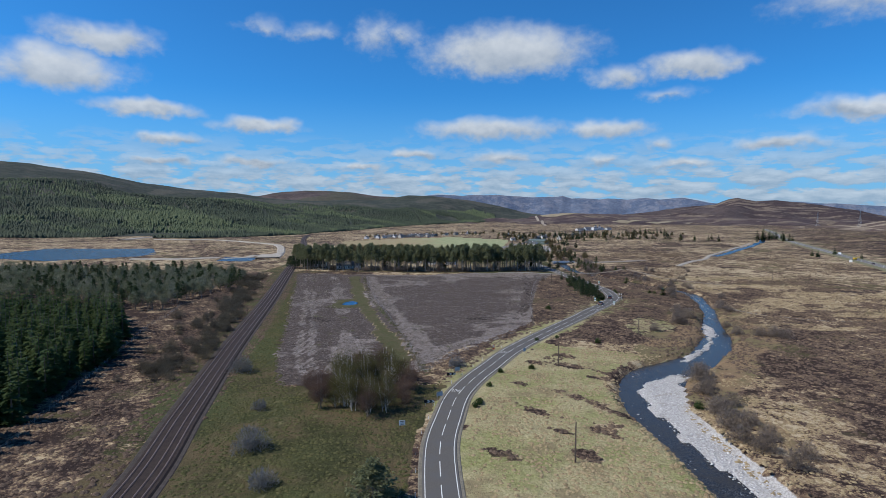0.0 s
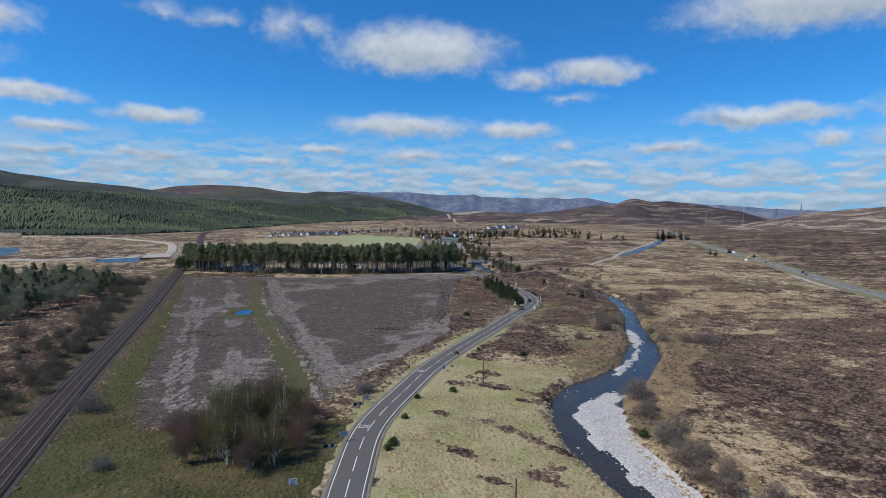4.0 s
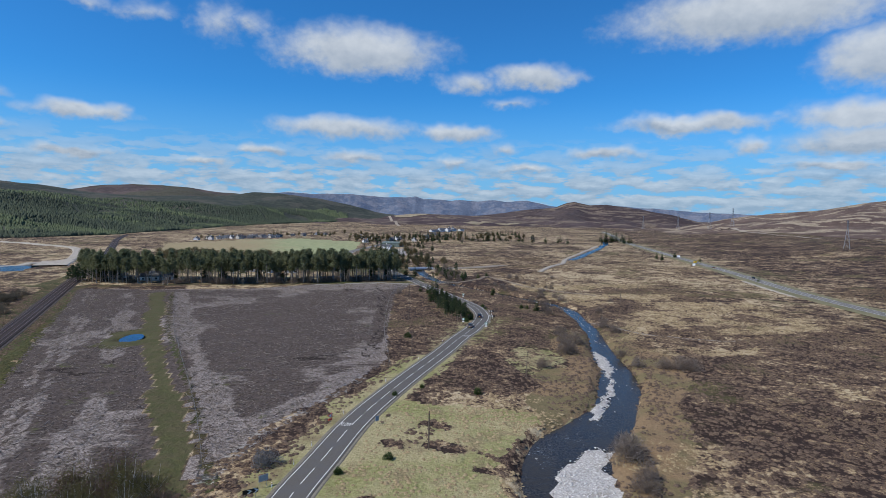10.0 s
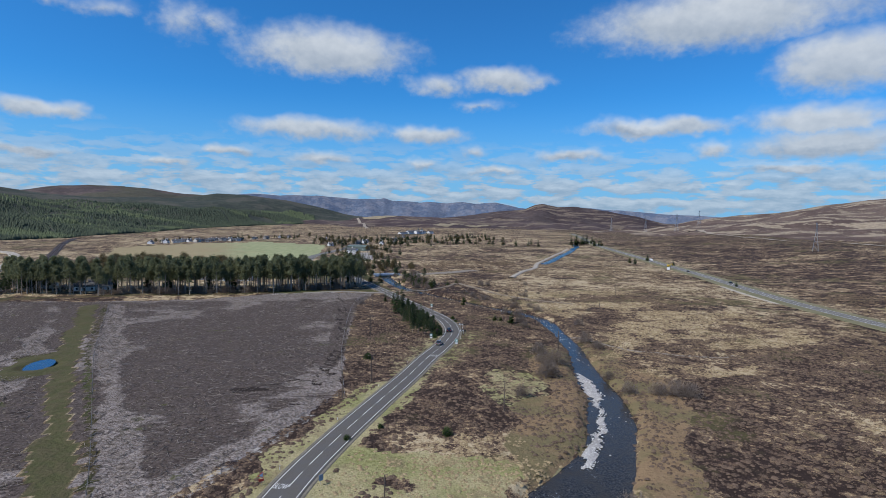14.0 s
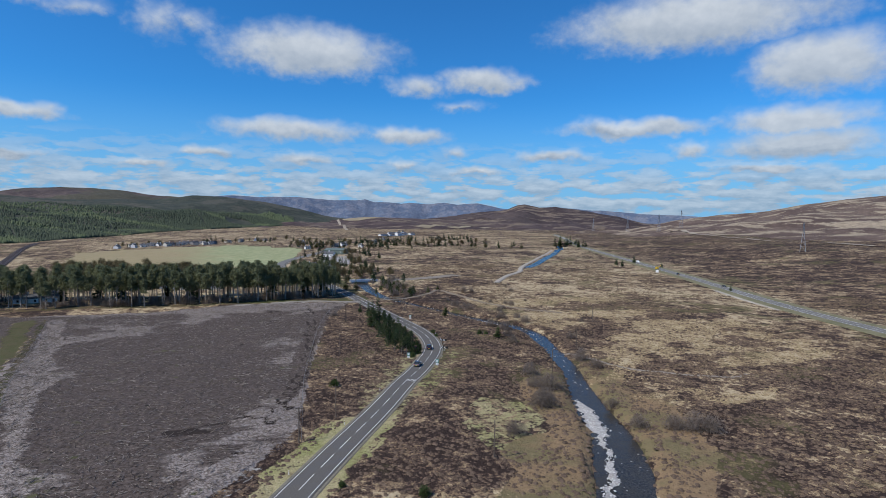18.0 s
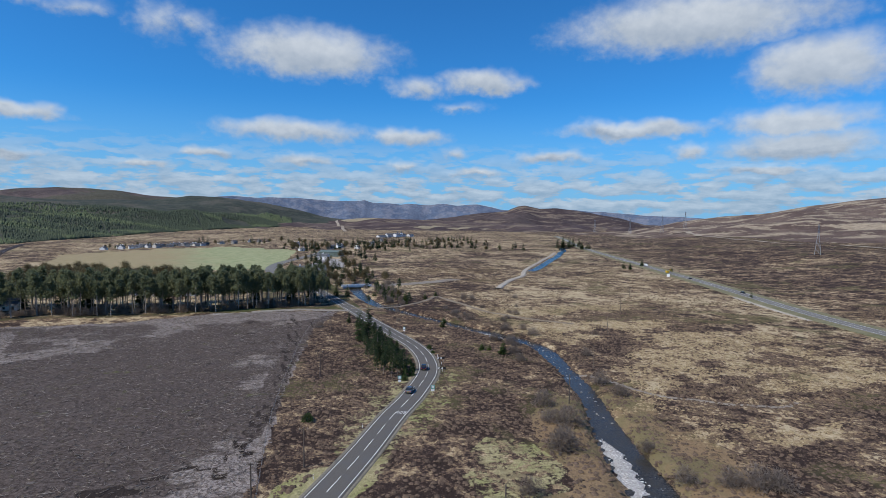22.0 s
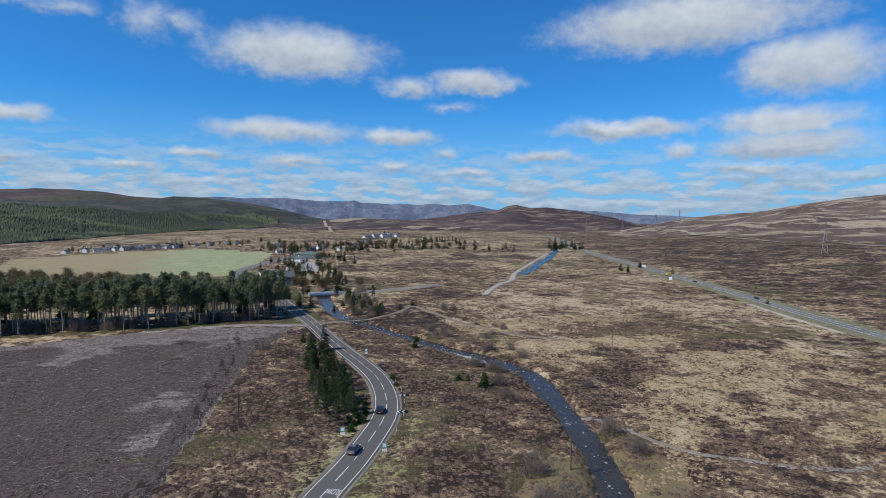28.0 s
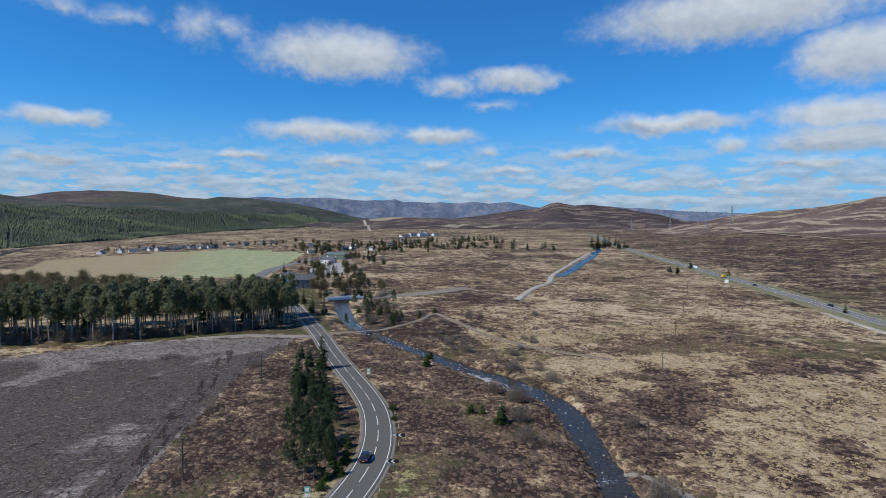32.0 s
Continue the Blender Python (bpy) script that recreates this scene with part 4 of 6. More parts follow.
def scatter(name, base, faces, pos, size, mat, label, category, tilt=0.0, tall=None):
    """One 'stuff' mesh: the small shape repeated at all places with its own turn, size and lean."""
    n = len(pos)
    a, b, c = RS.rand(n) * 6.283, (RS.rand(n) - .5) * tilt, (RS.rand(n) - .5) * tilt
    s = np.asarray(size).reshape(n, -1) * np.ones((n, 3))
    if tall is not None:
        s[:, 2] *= tall
    p = base[None] * s[:, None, :]
    x, y, z = p[..., 0], p[..., 1], p[..., 2]
    z, y = z * np.cos(b)[:, None] - y * np.sin(b)[:, None], z * np.sin(b)[:, None] + y * np.cos(b)[:, None]
    x, z = x * np.cos(c)[:, None] + z * np.sin(c)[:, None], z * np.cos(c)[:, None] - x * np.sin(c)[:, None]
    x, y = x * np.cos(a)[:, None] - y * np.sin(a)[:, None], x * np.sin(a)[:, None] + y * np.cos(a)[:, None]
    v = np.stack([x, y, z], -1) + pos[:, None, :]
    f = faces[None] + (np.arange(n) * len(base))[:, None, None]
    return fast(name, v.reshape(-1, 3), f.reshape(-1, 3), mat, "stuff", label, category)


def tri_fan(centres, spread, wid, up, rs):
    """Loose foliage: a narrow triangle at each centre, pointing any way but mostly along up."""
    n = len(centres)
    d = rs.randn(n, 3) + np.asarray(up)
    d /= np.linalg.norm(d, axis=1)[:, None]
    s = np.cross(d, rs.randn(n, 3))
    s /= np.linalg.norm(s, axis=1)[:, None]
    L, W = spread * (.6 + .8 * rs.rand(n, 1)), wid * (.6 + .8 * rs.rand(n, 1))
    v = np.stack([centres - s * W - d * L * .3, centres + s * W - d * L * .3, centres + d * L], 1)
    return v.reshape(-1, 3)


def tri_mesh(name, v, mat):
    t = np.arange(len(v)).reshape(-1, 3)
    me = bpy.data.meshes.new(name)
    me.vertices.add(len(v))
    me.vertices.foreach_set("co", np.ascontiguousarray(v, np.float32).ravel())
    me.loops.add(len(v))
    me.loops.foreach_set("vertex_index", t.ravel().astype(np.int32))
    me.polygons.add(len(t))
    me.polygons.foreach_set("loop_start", np.arange(len(t), dtype=np.int32) * 3)
    me.materials.append(mat)
    me.update()
    return me


def with_parts(name, trunk_bm, trunk_mat, crown_me, crown_name="crown"):
    root = empty(name)
    part("trunk", trunk_bm, trunk_mat, root)
    c = new(crown_name, crown_me)
    c.parent = root
    return root


def spruce(seed, h, r, mat, bare=0.05, name="spruce_tree"):
    rs = np.random.RandomState(seed)
    bm = bmesh.new()
    tube(bm, (0, 0, -.3), (0, 0, h * .93), h * .016 + .04, .02, 6)
    v = []
    tiers = int(10 + h * 1.3)
    for k in range(tiers):
        q = bare + (1 - bare) * (k + rs.rand() * .6) / tiers
        z, R = h * q, r * (1 - q) ** .75 * (.75 + .5 * rs.rand()) + .10
        for j in range(int(6 + 5 * (1 - q))):
            a = rs.rand() * 6.283
            d, s = np.array([math.cos(a), math.sin(a), 0]), np.array([-math.sin(a), math.cos(a), 0])
            Rj = R * (.7 + .55 * rs.rand())
            dr = -.22 * Rj + .1 * rs.randn() * Rj
            b0, mid, tip = np.array([0, 0, z]), d * Rj * .55 + [0, 0, z + .06 * Rj], d * Rj + [0, 0, z + dr]
            w = Rj * (.20 + .12 * rs.rand())
            lo = np.array([0, 0, -w * .45])
            v += [b0, mid + s * w + lo, tip, b0, tip, mid - s * w + lo]
            for u in (.45, .75):
                c = b0 + (tip - b0) * u
                for sg in (1, -1):
                    e = c + (s * sg * w * 1.7 + d * w * .9) * (1.2 - u * .5) + [0, 0, -.3 * w]
                    v += [c - d * w * .35, e, c + d * w * .55]
    return with_parts(name, bm, M_BARK, tri_mesh("crown", np.array(v), mat))


def pine(seed, h, mat, crown_from=.5, name="pine_tree", wide=1.0, dead=8, clumps=52, bark=None):
    rs = np.random.RandomState(seed)
    bm = bmesh.new()
    lean = rs.randn(2) * .03 * h
    top = np.array([lean[0], lean[1], h * .95])
    tube(bm, (0, 0, -.3), top * .5, .0135 * h, .010 * h, 6)
    tube(bm, top * .5, top, .010 * h, .02, 5)
    for k in range(dead):
        q = .18 + (crown_from - .1) * rs.rand()
        a, L = rs.rand() * 6.283, .4 + 1.2 * rs.rand()
        b = top * q
        tube(bm, b, b + [math.cos(a) * L, math.sin(a) * L, -.2 * L], .03, .008, 3)
    cl = []
    for k in range(clumps):
        q = crown_from + (1 - crown_from) * rs.rand() ** .9
        R = h * .145 * wide * (1.08 - ((q - crown_from) / (1 - crown_from)) ** 1.6) * (.35 + .75 * rs.rand())
        a = rs.rand() * 6.283
        c = top * q / .95 * .97 + [math.cos(a) * R, math.sin(a) * R, 0]
        if rs.rand() < .5:
            tube(bm, top * (q - .03), c, .03, .012, 3)
        cl.append(c + rs.randn(19, 3) * np.array([.5, .5, .36]) * h * .066)
    v = tri_fan(np.vstack(cl), .034 * h, .018 * h, (0, 0, .35), rs)
    return with_parts(name, bm, bark or M_BARK, tri_mesh("crown", v, mat))


def broadleaf(seed, h, mat, bark, name, stems=3, spread=.30, n=900, twig=.11, fine=.004):
    """A bare or budding tree: stems, limbs and a haze of twigs."""
    rs = np.random.RandomState(seed)
    bm = bmesh.new()
    tips = []
    for k in range(stems):
        a = rs.rand() * 6.283
        b = np.array([math.cos(a), math.sin(a), 0]) * (.05 * h if stems > 1 else 0)
        t = b * (1 + 2.2 * rs.rand()) + [rs.randn() * .04 * h, rs.randn() * .04 * h, h * (.72 + .2 * rs.rand())]
        tube(bm, b - [0, 0, .3], t, (.012 if fine > .003 else .006) * h + .02, .015, 5)
        for j in range(7):
            q = (.3 if fine > .003 else .10) + .65 * rs.rand()
            p, a2, L = b + (t - b) * q, rs.rand() * 6.283, spread * h * (1.15 - q) * (.6 + .7 * rs.rand())
            e = p + np.array([math.cos(a2), math.sin(a2), .9]) * L
            tube(bm, p, e, .02 + .003 * h, .008, 3)
            tips += [p + (e - p) * u for u in (.5, .8, 1.0)]
        tips.append(t)
    tips = np.array(tips)
    c = tips[rs.randint(len(tips), size=n)] + rs.randn(n, 3) * np.array([1, 1, .85]) * .075 * h
    c[:, 2] = np.maximum(c[:, 2], (.12 if fine > .003 else .26) * h)
    return with_parts(name, bm, bark, tri_mesh("crown", tri_fan(c, twig * h, fine * h + .012, (0, 0, 10 * twig), rs), mat))


def shrub(seed, h, mat, name, n=420, wide=.62, blade=.035):
    """A low bush of many stems from one base."""
    rs = np.random.RandomState(seed)
    d = rs.randn(n * 2, 3)
    d[:, 2] = np.abs(d[:, 2])
    d *= (rs.rand(n * 2, 1) ** .45) / np.linalg.norm(d, axis=1)[:, None]
    lump = 1 + .25 * np.sin(3 * np.arctan2(d[:, 1], d[:, 0]) + seed)
    c0 = d * np.stack([wide * h * lump, wide * h * lump, np.full(n * 2, h * .85)], 1)
    c0[:, 2] += .05 * h
    v = tri_fan(c0, .16 * h, blade * .35 * h, d * 1.2 + [0, 0, .5], rs)
    bm = bmesh.new()
    for k in range(5):
        a = k * 1.257 + rs.rand()
        tube(bm, (0, 0, -.2), (math.cos(a) * .35 * h * wide, math.sin(a) * .35 * h * wide, h * .6), .02 + .01 * h, .008, 4)
    root = empty(name)
    part("stem", bm, M_BARK, root)
    c = new("crown", tri_mesh("crown", np.array(v), mat))
    c.parent = root
    return root


class Kind:
    """A kind of plant: a few built once, the rest copied."""

    def __init__(self, protos, label, category, group):
        self.free, self.protos = list(protos), list(protos)
        for p in protos:
            tagged(p, label, category, group)

    def put(self, x, y, s=1.0, label="", z=None):
        i = RS.randint(len(self.protos))
        m = Matrix.Translation((x, y, (hz(x, y) if z is None else z) - .05)) @ Matrix.Rotation(RS.rand() * 6.283, 4, "Z") @ Matrix.Diagonal((s * (.9 + .2 * RS.rand()), s * (.9 + .2 * RS.rand()), s, 1))
        if self.free:
            ob = self.free.pop()
            ob.matrix_basis = m
        else:
            ob = copy_thing(self.protos[i], Matrix.Identity(4))
            ob.matrix_basis = m
        return tagged(ob, label)


def fill(poly, gap, jitter=.45, keep=1.0):
    """Places inside a plot, about gap apart."""
    p = np.array(poly)
    xs, ys = np.arange(p[:, 0].min(), p[:, 0].max(), gap), np.arange(p[:, 1].min(), p[:, 1].max(), gap)
    X, Y = np.meshgrid(xs, ys)
    x, y = X.ravel() + (RS.rand(X.size) - .5) * 2 * jitter * gap, Y.ravel() + (RS.rand(X.size) - .5) * 2 * jitter * gap
    k = inside(x, y, poly) & (RS.rand(x.size) < keep)
    return list(zip(x[k], y[k]))


SPRUCE = Kind([spruce(i, 8.0, 1.75, M_SPRUCE) for i in range(4)], "dark green plantation spruce standing close to its neighbours", "conifer", "plantation spruces")
PINE = Kind([pine(20 + i, 16.5, M_PINE, .50, wide=.95, dead=30, clumps=46, bark=M_PINEBARK) for i in range(6)], "tall pine with bare grey trunk and dark crown", "pine tree", "pine belt")
FIR = Kind([spruce(30 + i, 16.0, 2.8, M_FIR, .12, "fir_tree") for i in range(2)], "tall dark pointed fir above the pine belt", "conifer", "firs")
LICHEN = Kind([broadleaf(40 + i, 6.0, M_LICHEN, M_BARK, "lichen_birch", 2, .34, 700) for i in range(3)], "grey lichen-hung birch in the wet wood", "birch", "lichened birches")
SCRUBPINE = Kind([pine(50 + i, 6.0, M_SCRUBPINE, .25, "scrub_pine", 1.5, 3) for i in range(3)], "short bushy self-sown pine", "pine tree", "scrub pines")
BIRCH_G = Kind([broadleaf(60 + i, 10.0, M_TWIG_G, M_BIRCH, "birch_tree", 4, .30, 3600, .036, .0022) for i in range(3)], "olive budding birch with pale stems", "birch", "birch clump")
BIRCH_R = Kind([broadleaf(66 + i, 9.0, M_TWIG_R, M_BARK, "alder_tree", 4, .30, 3600, .036, .0022) for i in range(3)], "bare reddish-brown tree with fine twigs", "alder", "birch clump")
YOUNG = Kind([spruce(70 + i, 5.0, 1.9, M_YOUNG, .02, "young_pine") for i in range(2)], "bright green young pine beside the road", "conifer", "roadside pines")
TALLFIR = Kind([spruce(75 + i, 11.0, 2.4, M_FIR, .06, "roadside_spruce") for i in range(2)], "tall dark spruce beside the bend", "conifer", "roadside spruces")
WILLOW = Kind([shrub(80 + i, 3.4, M_TWIG_B, "willow_bush") for i in range(4)], "bare grey-brown willow bush on the river bank", "bush", "bank willows")
THORN = Kind([shrub(86 + i, 4.0, M_TWIG_H, "thorn_bush", 520, .7) for i in range(2)], "leafless blue-grey thorn bush in the grass", "bush", "thorn bushes")
GORSE = Kind([shrub(90 + i, 1.6, M_YOUNG, "juniper_bush", 300, .55, .09) for i in range(2)], "small dark green juniper bush", "bush", "junipers")
M_BUD = leafy("brown_budding_twigs", (.150, .122, .062), (.205, .168, .085), (.090, .074, .042))
FIELDTREE = Kind([broadleaf(95 + i, 9.0, M_BUD, M_BARK, "field_birch", 3, .3, 1500, .10, .004) for i in range(3)], "yellow-brown budding birch behind the pines", "birch", "field birches")

def off_ways(x, y):
    return (dist_line(x, y, road_l)[0] > 5.5) & (dist_line(x, y, rail_l)[0] > 5) & (channel(x, y) > 1.0)


LEFT_WOOD = [(-80, 98), (-86, 130), (-91, 163), (-107, 205), (-128, 236), (-150, 262), (-215, 268), (-160, 195), (-100, 105)]
for x, y in fill(LEFT_WOOD, 4.7)[:300]:
    SPRUCE.put(x, y, 1.35 + .55 * RS.rand())
WET_WOOD = [(-128, 250), (-118, 280), (-112, 330), (-124, 372), (-144, 396), (-166, 404), (-232, 408), (-330, 400), (-340, 330), (-240, 290), (-160, 270)]
for i, (x, y) in enumerate(fill(WET_WOOD, 6.6)):
    (LICHEN if i % 5 < 3 else SCRUBPINE).put(x, y, 1.15 + .65 * RS.rand())
BELT = [(-116, 452), (-100, 440), (-62, 424), (-24, 425), (28, 424), (72, 431), (88, 440), (86, 462), (70, 470), (20, 462), (-30, 462), (-80, 474), (-116, 488)]
for x, y in fill(BELT, 4.9, .5):
    if -72 < x < -42 and y < 452 and RS.rand() < .55:
        continue
    PINE.put(x, y, .80 + .42 * RS.rand())
BRUSH = Kind([shrub(200 + i, 4.5, M_TWIG_B, "dead_branches", 380, .5, .03) for i in range(4)], "grey-brown tangle of dead lower branches under the pines", "undergrowth", "belt undergrowth")
for x, y in fill([(-60, 428), (-24, 426), (28, 425), (72, 432), (84, 440), (60, 440), (20, 434), (-30, 436), (-60, 440)], 4.2):
    BRUSH.put(x, y, .55 + .6 * RS.rand())
for x, y in fill([(-120, 446), (-103, 440), (-92, 470), (-112, 492)], 5.0):
    SCRUBPINE.put(x, y, 1.3 + .5 * RS.rand())
for x, y, s in ((-40, 446, 1.0), (-28, 440, 1.12), (6, 448, 1.1), (-60, 460, .9), (48, 452, 1.1), (66, 446, 1.15), (78, 456, 1.05), (-8, 455, .95)):
    FIR.put(x, y, s)
for x, y in fill([(-100, 560), (-20, 520), (60, 500), (62, 540), (10, 560), (-60, 610), (-105, 620)], 8.0):
    FIELDTREE.put(x, y, .8 + .6 * RS.rand() - .25 * (x > 10))
CLUMP = [(-27, 140), (-22, 130), (-14, 124), (-4, 121), (4, 128), (4, 142), (2, 152), (-8, 158), (-20, 152)]
for i, (x, y) in enumerate(fill(CLUMP, 3.9)):
    (BIRCH_R if (x < -19 or x > -1 or i % 4 == 0) else BIRCH_G).put(x, y, .48 + .6 * RS.rand())
for x, y, s in ((92, 366, 1.05), (88.5, 370, .72), (84.5, 343, 1.15), (87, 352, .7), (92, 328, .72), (85.5, 312, .66), (86.5, 381, .5)):
    TALLFIR.put(x, y, s)
for x, y in fill([(80.5, 298), (86, 291), (90.5, 297), (92.5, 308), (93.5, 322), (92.5, 342), (89, 350), (83.5, 336), (81, 315)], 3.3):
    SCRUBPINE.put(x, y, .62 + .6 * RS.rand(), "dark bushy pine beside the bend")
for x, y in fill([(87, 292), (90, 291), (93, 300), (94, 309), (91, 309), (88, 300)], 2.9):
    YOUNG.put(x, y, .35 + .4 * RS.rand())
for x, y, s in ((127.5, 309, 1.0), (123, 317, .62), (125.5, 316, .5), (123, 360, .9), (126, 367, .7), (132, 446, 1.0), (140, 440, .8), (150, 452, .7)):
    YOUNG.put(x, y, s)
for x, y, s in ((63, 197, 1.3), (18, 132, 1.1), (17, 130, .9), (18.4, 133.5, .8), (21.5, 146, .9), (25.5, 159, .9), (35, 163, 1.0), (57, 262, 1.5), (105, 318, .9), (106, 325, 1.1), (42, 199, .9), (50, 204, .8), (70, 132, 1.3), (87, 289, 1.2)):
    GORSE.put(x, y, s)
for x, y, s in ((80, 155, 1.3), (82, 158, 1.0), (76, 143, .9), (79, 147, .8), (73, 128, 1.1), (74.5, 131, .9), (71, 119, 1.1), (76, 121, .9), (72, 107, 1.0), (70, 112, .9), (76, 113, .8),
                (79, 134, .8), (73, 99, .9), (78, 104, .8), (115, 258, 1.0), (114, 244, 1.15), (111, 247, .9), (105, 232, 1.2), (108, 236, .9), (90, 217, .8), (141, 271, 1.1), (119.5, 213, .8),
                (130, 207, 1.1), (126, 209, .9), (133, 205, 1.0), (132, 309, .9), (139, 259, .8), (129, 299, .7), (137, 322, 1.0), (134, 330, .9), (153, 335, .9), (148, 350, .8), (155, 300, .7), (123, 228, .7)):
    WILLOW.put(x, y, s * 1.35)
for x, y, s in ((-27, 105, 1.25), (-48, 158, 1.3), (13, 165, .9), (-20, 90, .9), (-33, 128, .7)):
    THORN.put(x, y, s)
RAILSCRUB = Kind([shrub(180 + i, 4.2, M_SCRUB, "scrub_willow", 520, .6, .02) for i in range(4)], "bare grey-olive scrub willow beside the railway", "bush", "railway scrub")
for i in range(190):
    u = RS.rand() ** 1.1
    x, y = -58 - 62 * u - abs(RS.randn()) * 9, 150 + 250 * u + RS.randn() * 6
    if dist_line(np.array([x]), np.array([y]), rail_l)[0][0] > 6:
        RAILSCRUB.put(x, y, .55 + .6 * RS.rand())
roadpine = pine(140, 7.0, M_PINE, .12, "round_pine", 2.1, 0, 150)
tagged(roadpine, "round dark pine in the rough grass", "pine tree").matrix_basis = Matrix.Translation((-1, 86, -.1)) @ Matrix.Diagonal((1.75, 1.75, 1, 1))

# village and glen trees
for x, y, s in ((98, 590, .9), (110, 640, 1.0), (103, 535, .9), (94, 470, .8), (99, 462, .8), (120, 666, .9), (130, 583, 1.0), (126, 447, .6), (122, 468, .7), (128, 455, .6), (104, 520, .8), (91, 500, .7),
                (112, 735, 1.0), (166, 748, 1.1), (171, 720, 1.0), (160, 740, .9), (150, 770, .9), (120, 700, .8), (106, 575, .9), (112, 560, 1.0), (134, 640, 1.0), (100, 505, .7)):
    (TALLFIR if RS.rand() < .45 else FIELDTREE if RS.rand() < .5 else SCRUBPINE).put(x, y, s, "village tree beside the burn")
for i in range(64):
    u = RS.rand()
    x, y = 104 + 26 * RS.rand() + 10 * u, 424 + 95 * u
    if channel(np.array([x]), np.array([y]))[0] > 1.5:
        (WILLOW if i % 3 else YOUNG if i % 2 else SCRUBPINE).put(x, y, .6 + .7 * RS.rand(), "riverside scrub above the footbridge")
for i in range(30):
    x, y = 150 + 30 * RS.randn(), 400 + 28 * RS.randn()
    if off_ways(np.array([x]), np.array([y]))[0]:
        WILLOW.put(x, y, .5 + .6 * RS.rand(), "bare willow scrub on the moor")
for i in range(46):
    x, y = 78 + 62 * RS.rand(), 520 + 150 * RS.rand()
    if off_ways(np.array([x]), np.array([y]))[0] and not (80 < x < 105 and 545 < y < 610) and not (108 < x < 128 and y > 640) and not (y > 500 and x < 93 and y < 556):
        (FIELDTREE if i % 2 else TALLFIR if i % 4 == 0 else SCRUBPINE).put(x, y, .7 + .5 * RS.rand(), "tree among the village houses")
for i in range(150):
    x, y = (40 + 420 * RS.rand(), 860 + 330 * RS.rand()) if i < 80 else (100 + 260 * RS.rand(), 930 + 60 * RS.rand())
    if not inside(np.array([x]), np.array([y]), FIELD)[0]:
        (TALLFIR if i % 3 else FIELDTREE).put(x, y, .7 + .6 * RS.rand(), "village tree among the houses")
for x, y, s in ((-20, 1070, 1.5), (-14, 1075, 1.4), (-26, 1074, 1.3), (520, 926, 1.9), (527, 922, 1.8), (513, 932, 1.7), (523, 934, 1.8), (516, 922, 1.6), (562, 965, 1.8), (570, 960, 1.6), (558, 968, 1.5), (540, 905, 1.3), (546, 900, 1.4), (536, 897, 1.3), (553, 904, 1.2), (480, 870, .8),
                (383, 578, .7), (386, 590, .75), (389, 585, .7), (392, 600, .7), (413, 557, .7), (425, 614, .8), (430, 620, .7), (338, 400, .5)):
    TALLFIR.put(x, y, s, "dark conifer on the open moor")

for x, y, s in ((106, 724, 1.2), (111, 692, 1.1), (108, 706, 1.25), (100, 715, .9), (130, 752, .9), (147, 771, 1.1), (141, 764, 1.0), (166, 783, 1.1), (160, 776, 1.0), (155, 779, .9), (180, 825, 1.2), (174, 812, 1.0),
                (116, 575, .8), (118, 545, .75), (131, 571, .9), (122, 560, .8), (126, 588, .9), (95, 760, .8), (103, 640, .9), (107, 655, 1.0), (98, 620, .8), (122, 610, .9), (113, 625, 1.0), (104, 600, .8), (118, 640, .9)):
    (TALLFIR if RS.rand() < .6 else FIELDTREE if RS.rand() < .5 else SCRUBPINE).put(x, y, s, "tree beside the village road")
for i in range(70):
    u = RS.rand()
    x, y = 130 + 330 * u + 12 * RS.randn(), 1020 + 210 * u + 22 * RS.randn()
    TALLFIR.put(x, y, .6 + .7 * RS.rand(), "dark conifer in the village shelter belt")

# far plantation: too many to count
def plantation():
    n = 60000
    az = -62 + 66 * RS.rand(n)
    a = np.array(FOOT_A)
    r0 = np.interp(az, a[:, 0], a[:, 1])
    r = r0 + 12 + np.interp(az, [-62, -14, -4, 4], [1300, 1250, 600, 260]) * RS.rand(n) ** 1.5
    x, y, z = hill_height(FOOT_A, 2900, PROF_A, az, r, 260)
    gap = fbm(x, y, 260, 3)
    ride = np.abs(((az + .002 * (r - r0)) % 7.3) - 3.6) < .10
    k = (gap > -.42) & ~ride
    x, y, z = x[k], y[k], z[k]
    base = [(0, 0, 1.0)]
    f = []
    for lev, (rr, zz) in enumerate(((.26, .42), (.40, .02))):
        i0 = len(base)
        for j in range(6):
            base.append((rr * math.cos(j * 1.047 + lev * .5), rr * math.sin(j * 1.047 + lev * .5), zz))
        tip = 0 if lev == 0 else len(base)
        if lev:
            base.append((0, 0, .66))
        f += [(tip, i0 + j, i0 + (j + 1) % 6) for j in range(6)]
    h = (5 + 2.5 * RS.rand(len(x)) + 2.5 * (fbm(x, y, 180, 2) > 0)) * (.75 + .5 * RS.rand(len(x)))
    m = Mat("plantation_canopy", .8, .15)
    c = m.mix(m.rand(True), (.034, .047, .034), (.062, .078, .050))
    c = m.mix(m.step(m.noise(190, 4, .5, (.5, 1.3, 1), -20), .50, .56), c, m.mix(m.rand(True), (.066, .090, .048), (.100, .122, .066)))
    m.color(c)
    scatter("plantation", np.array(base), np.array(f), np.stack([x, y, z - .5], 1), h, m.m, "dense dark green conifer plantation covering the hillside", "plantation")


plantation()

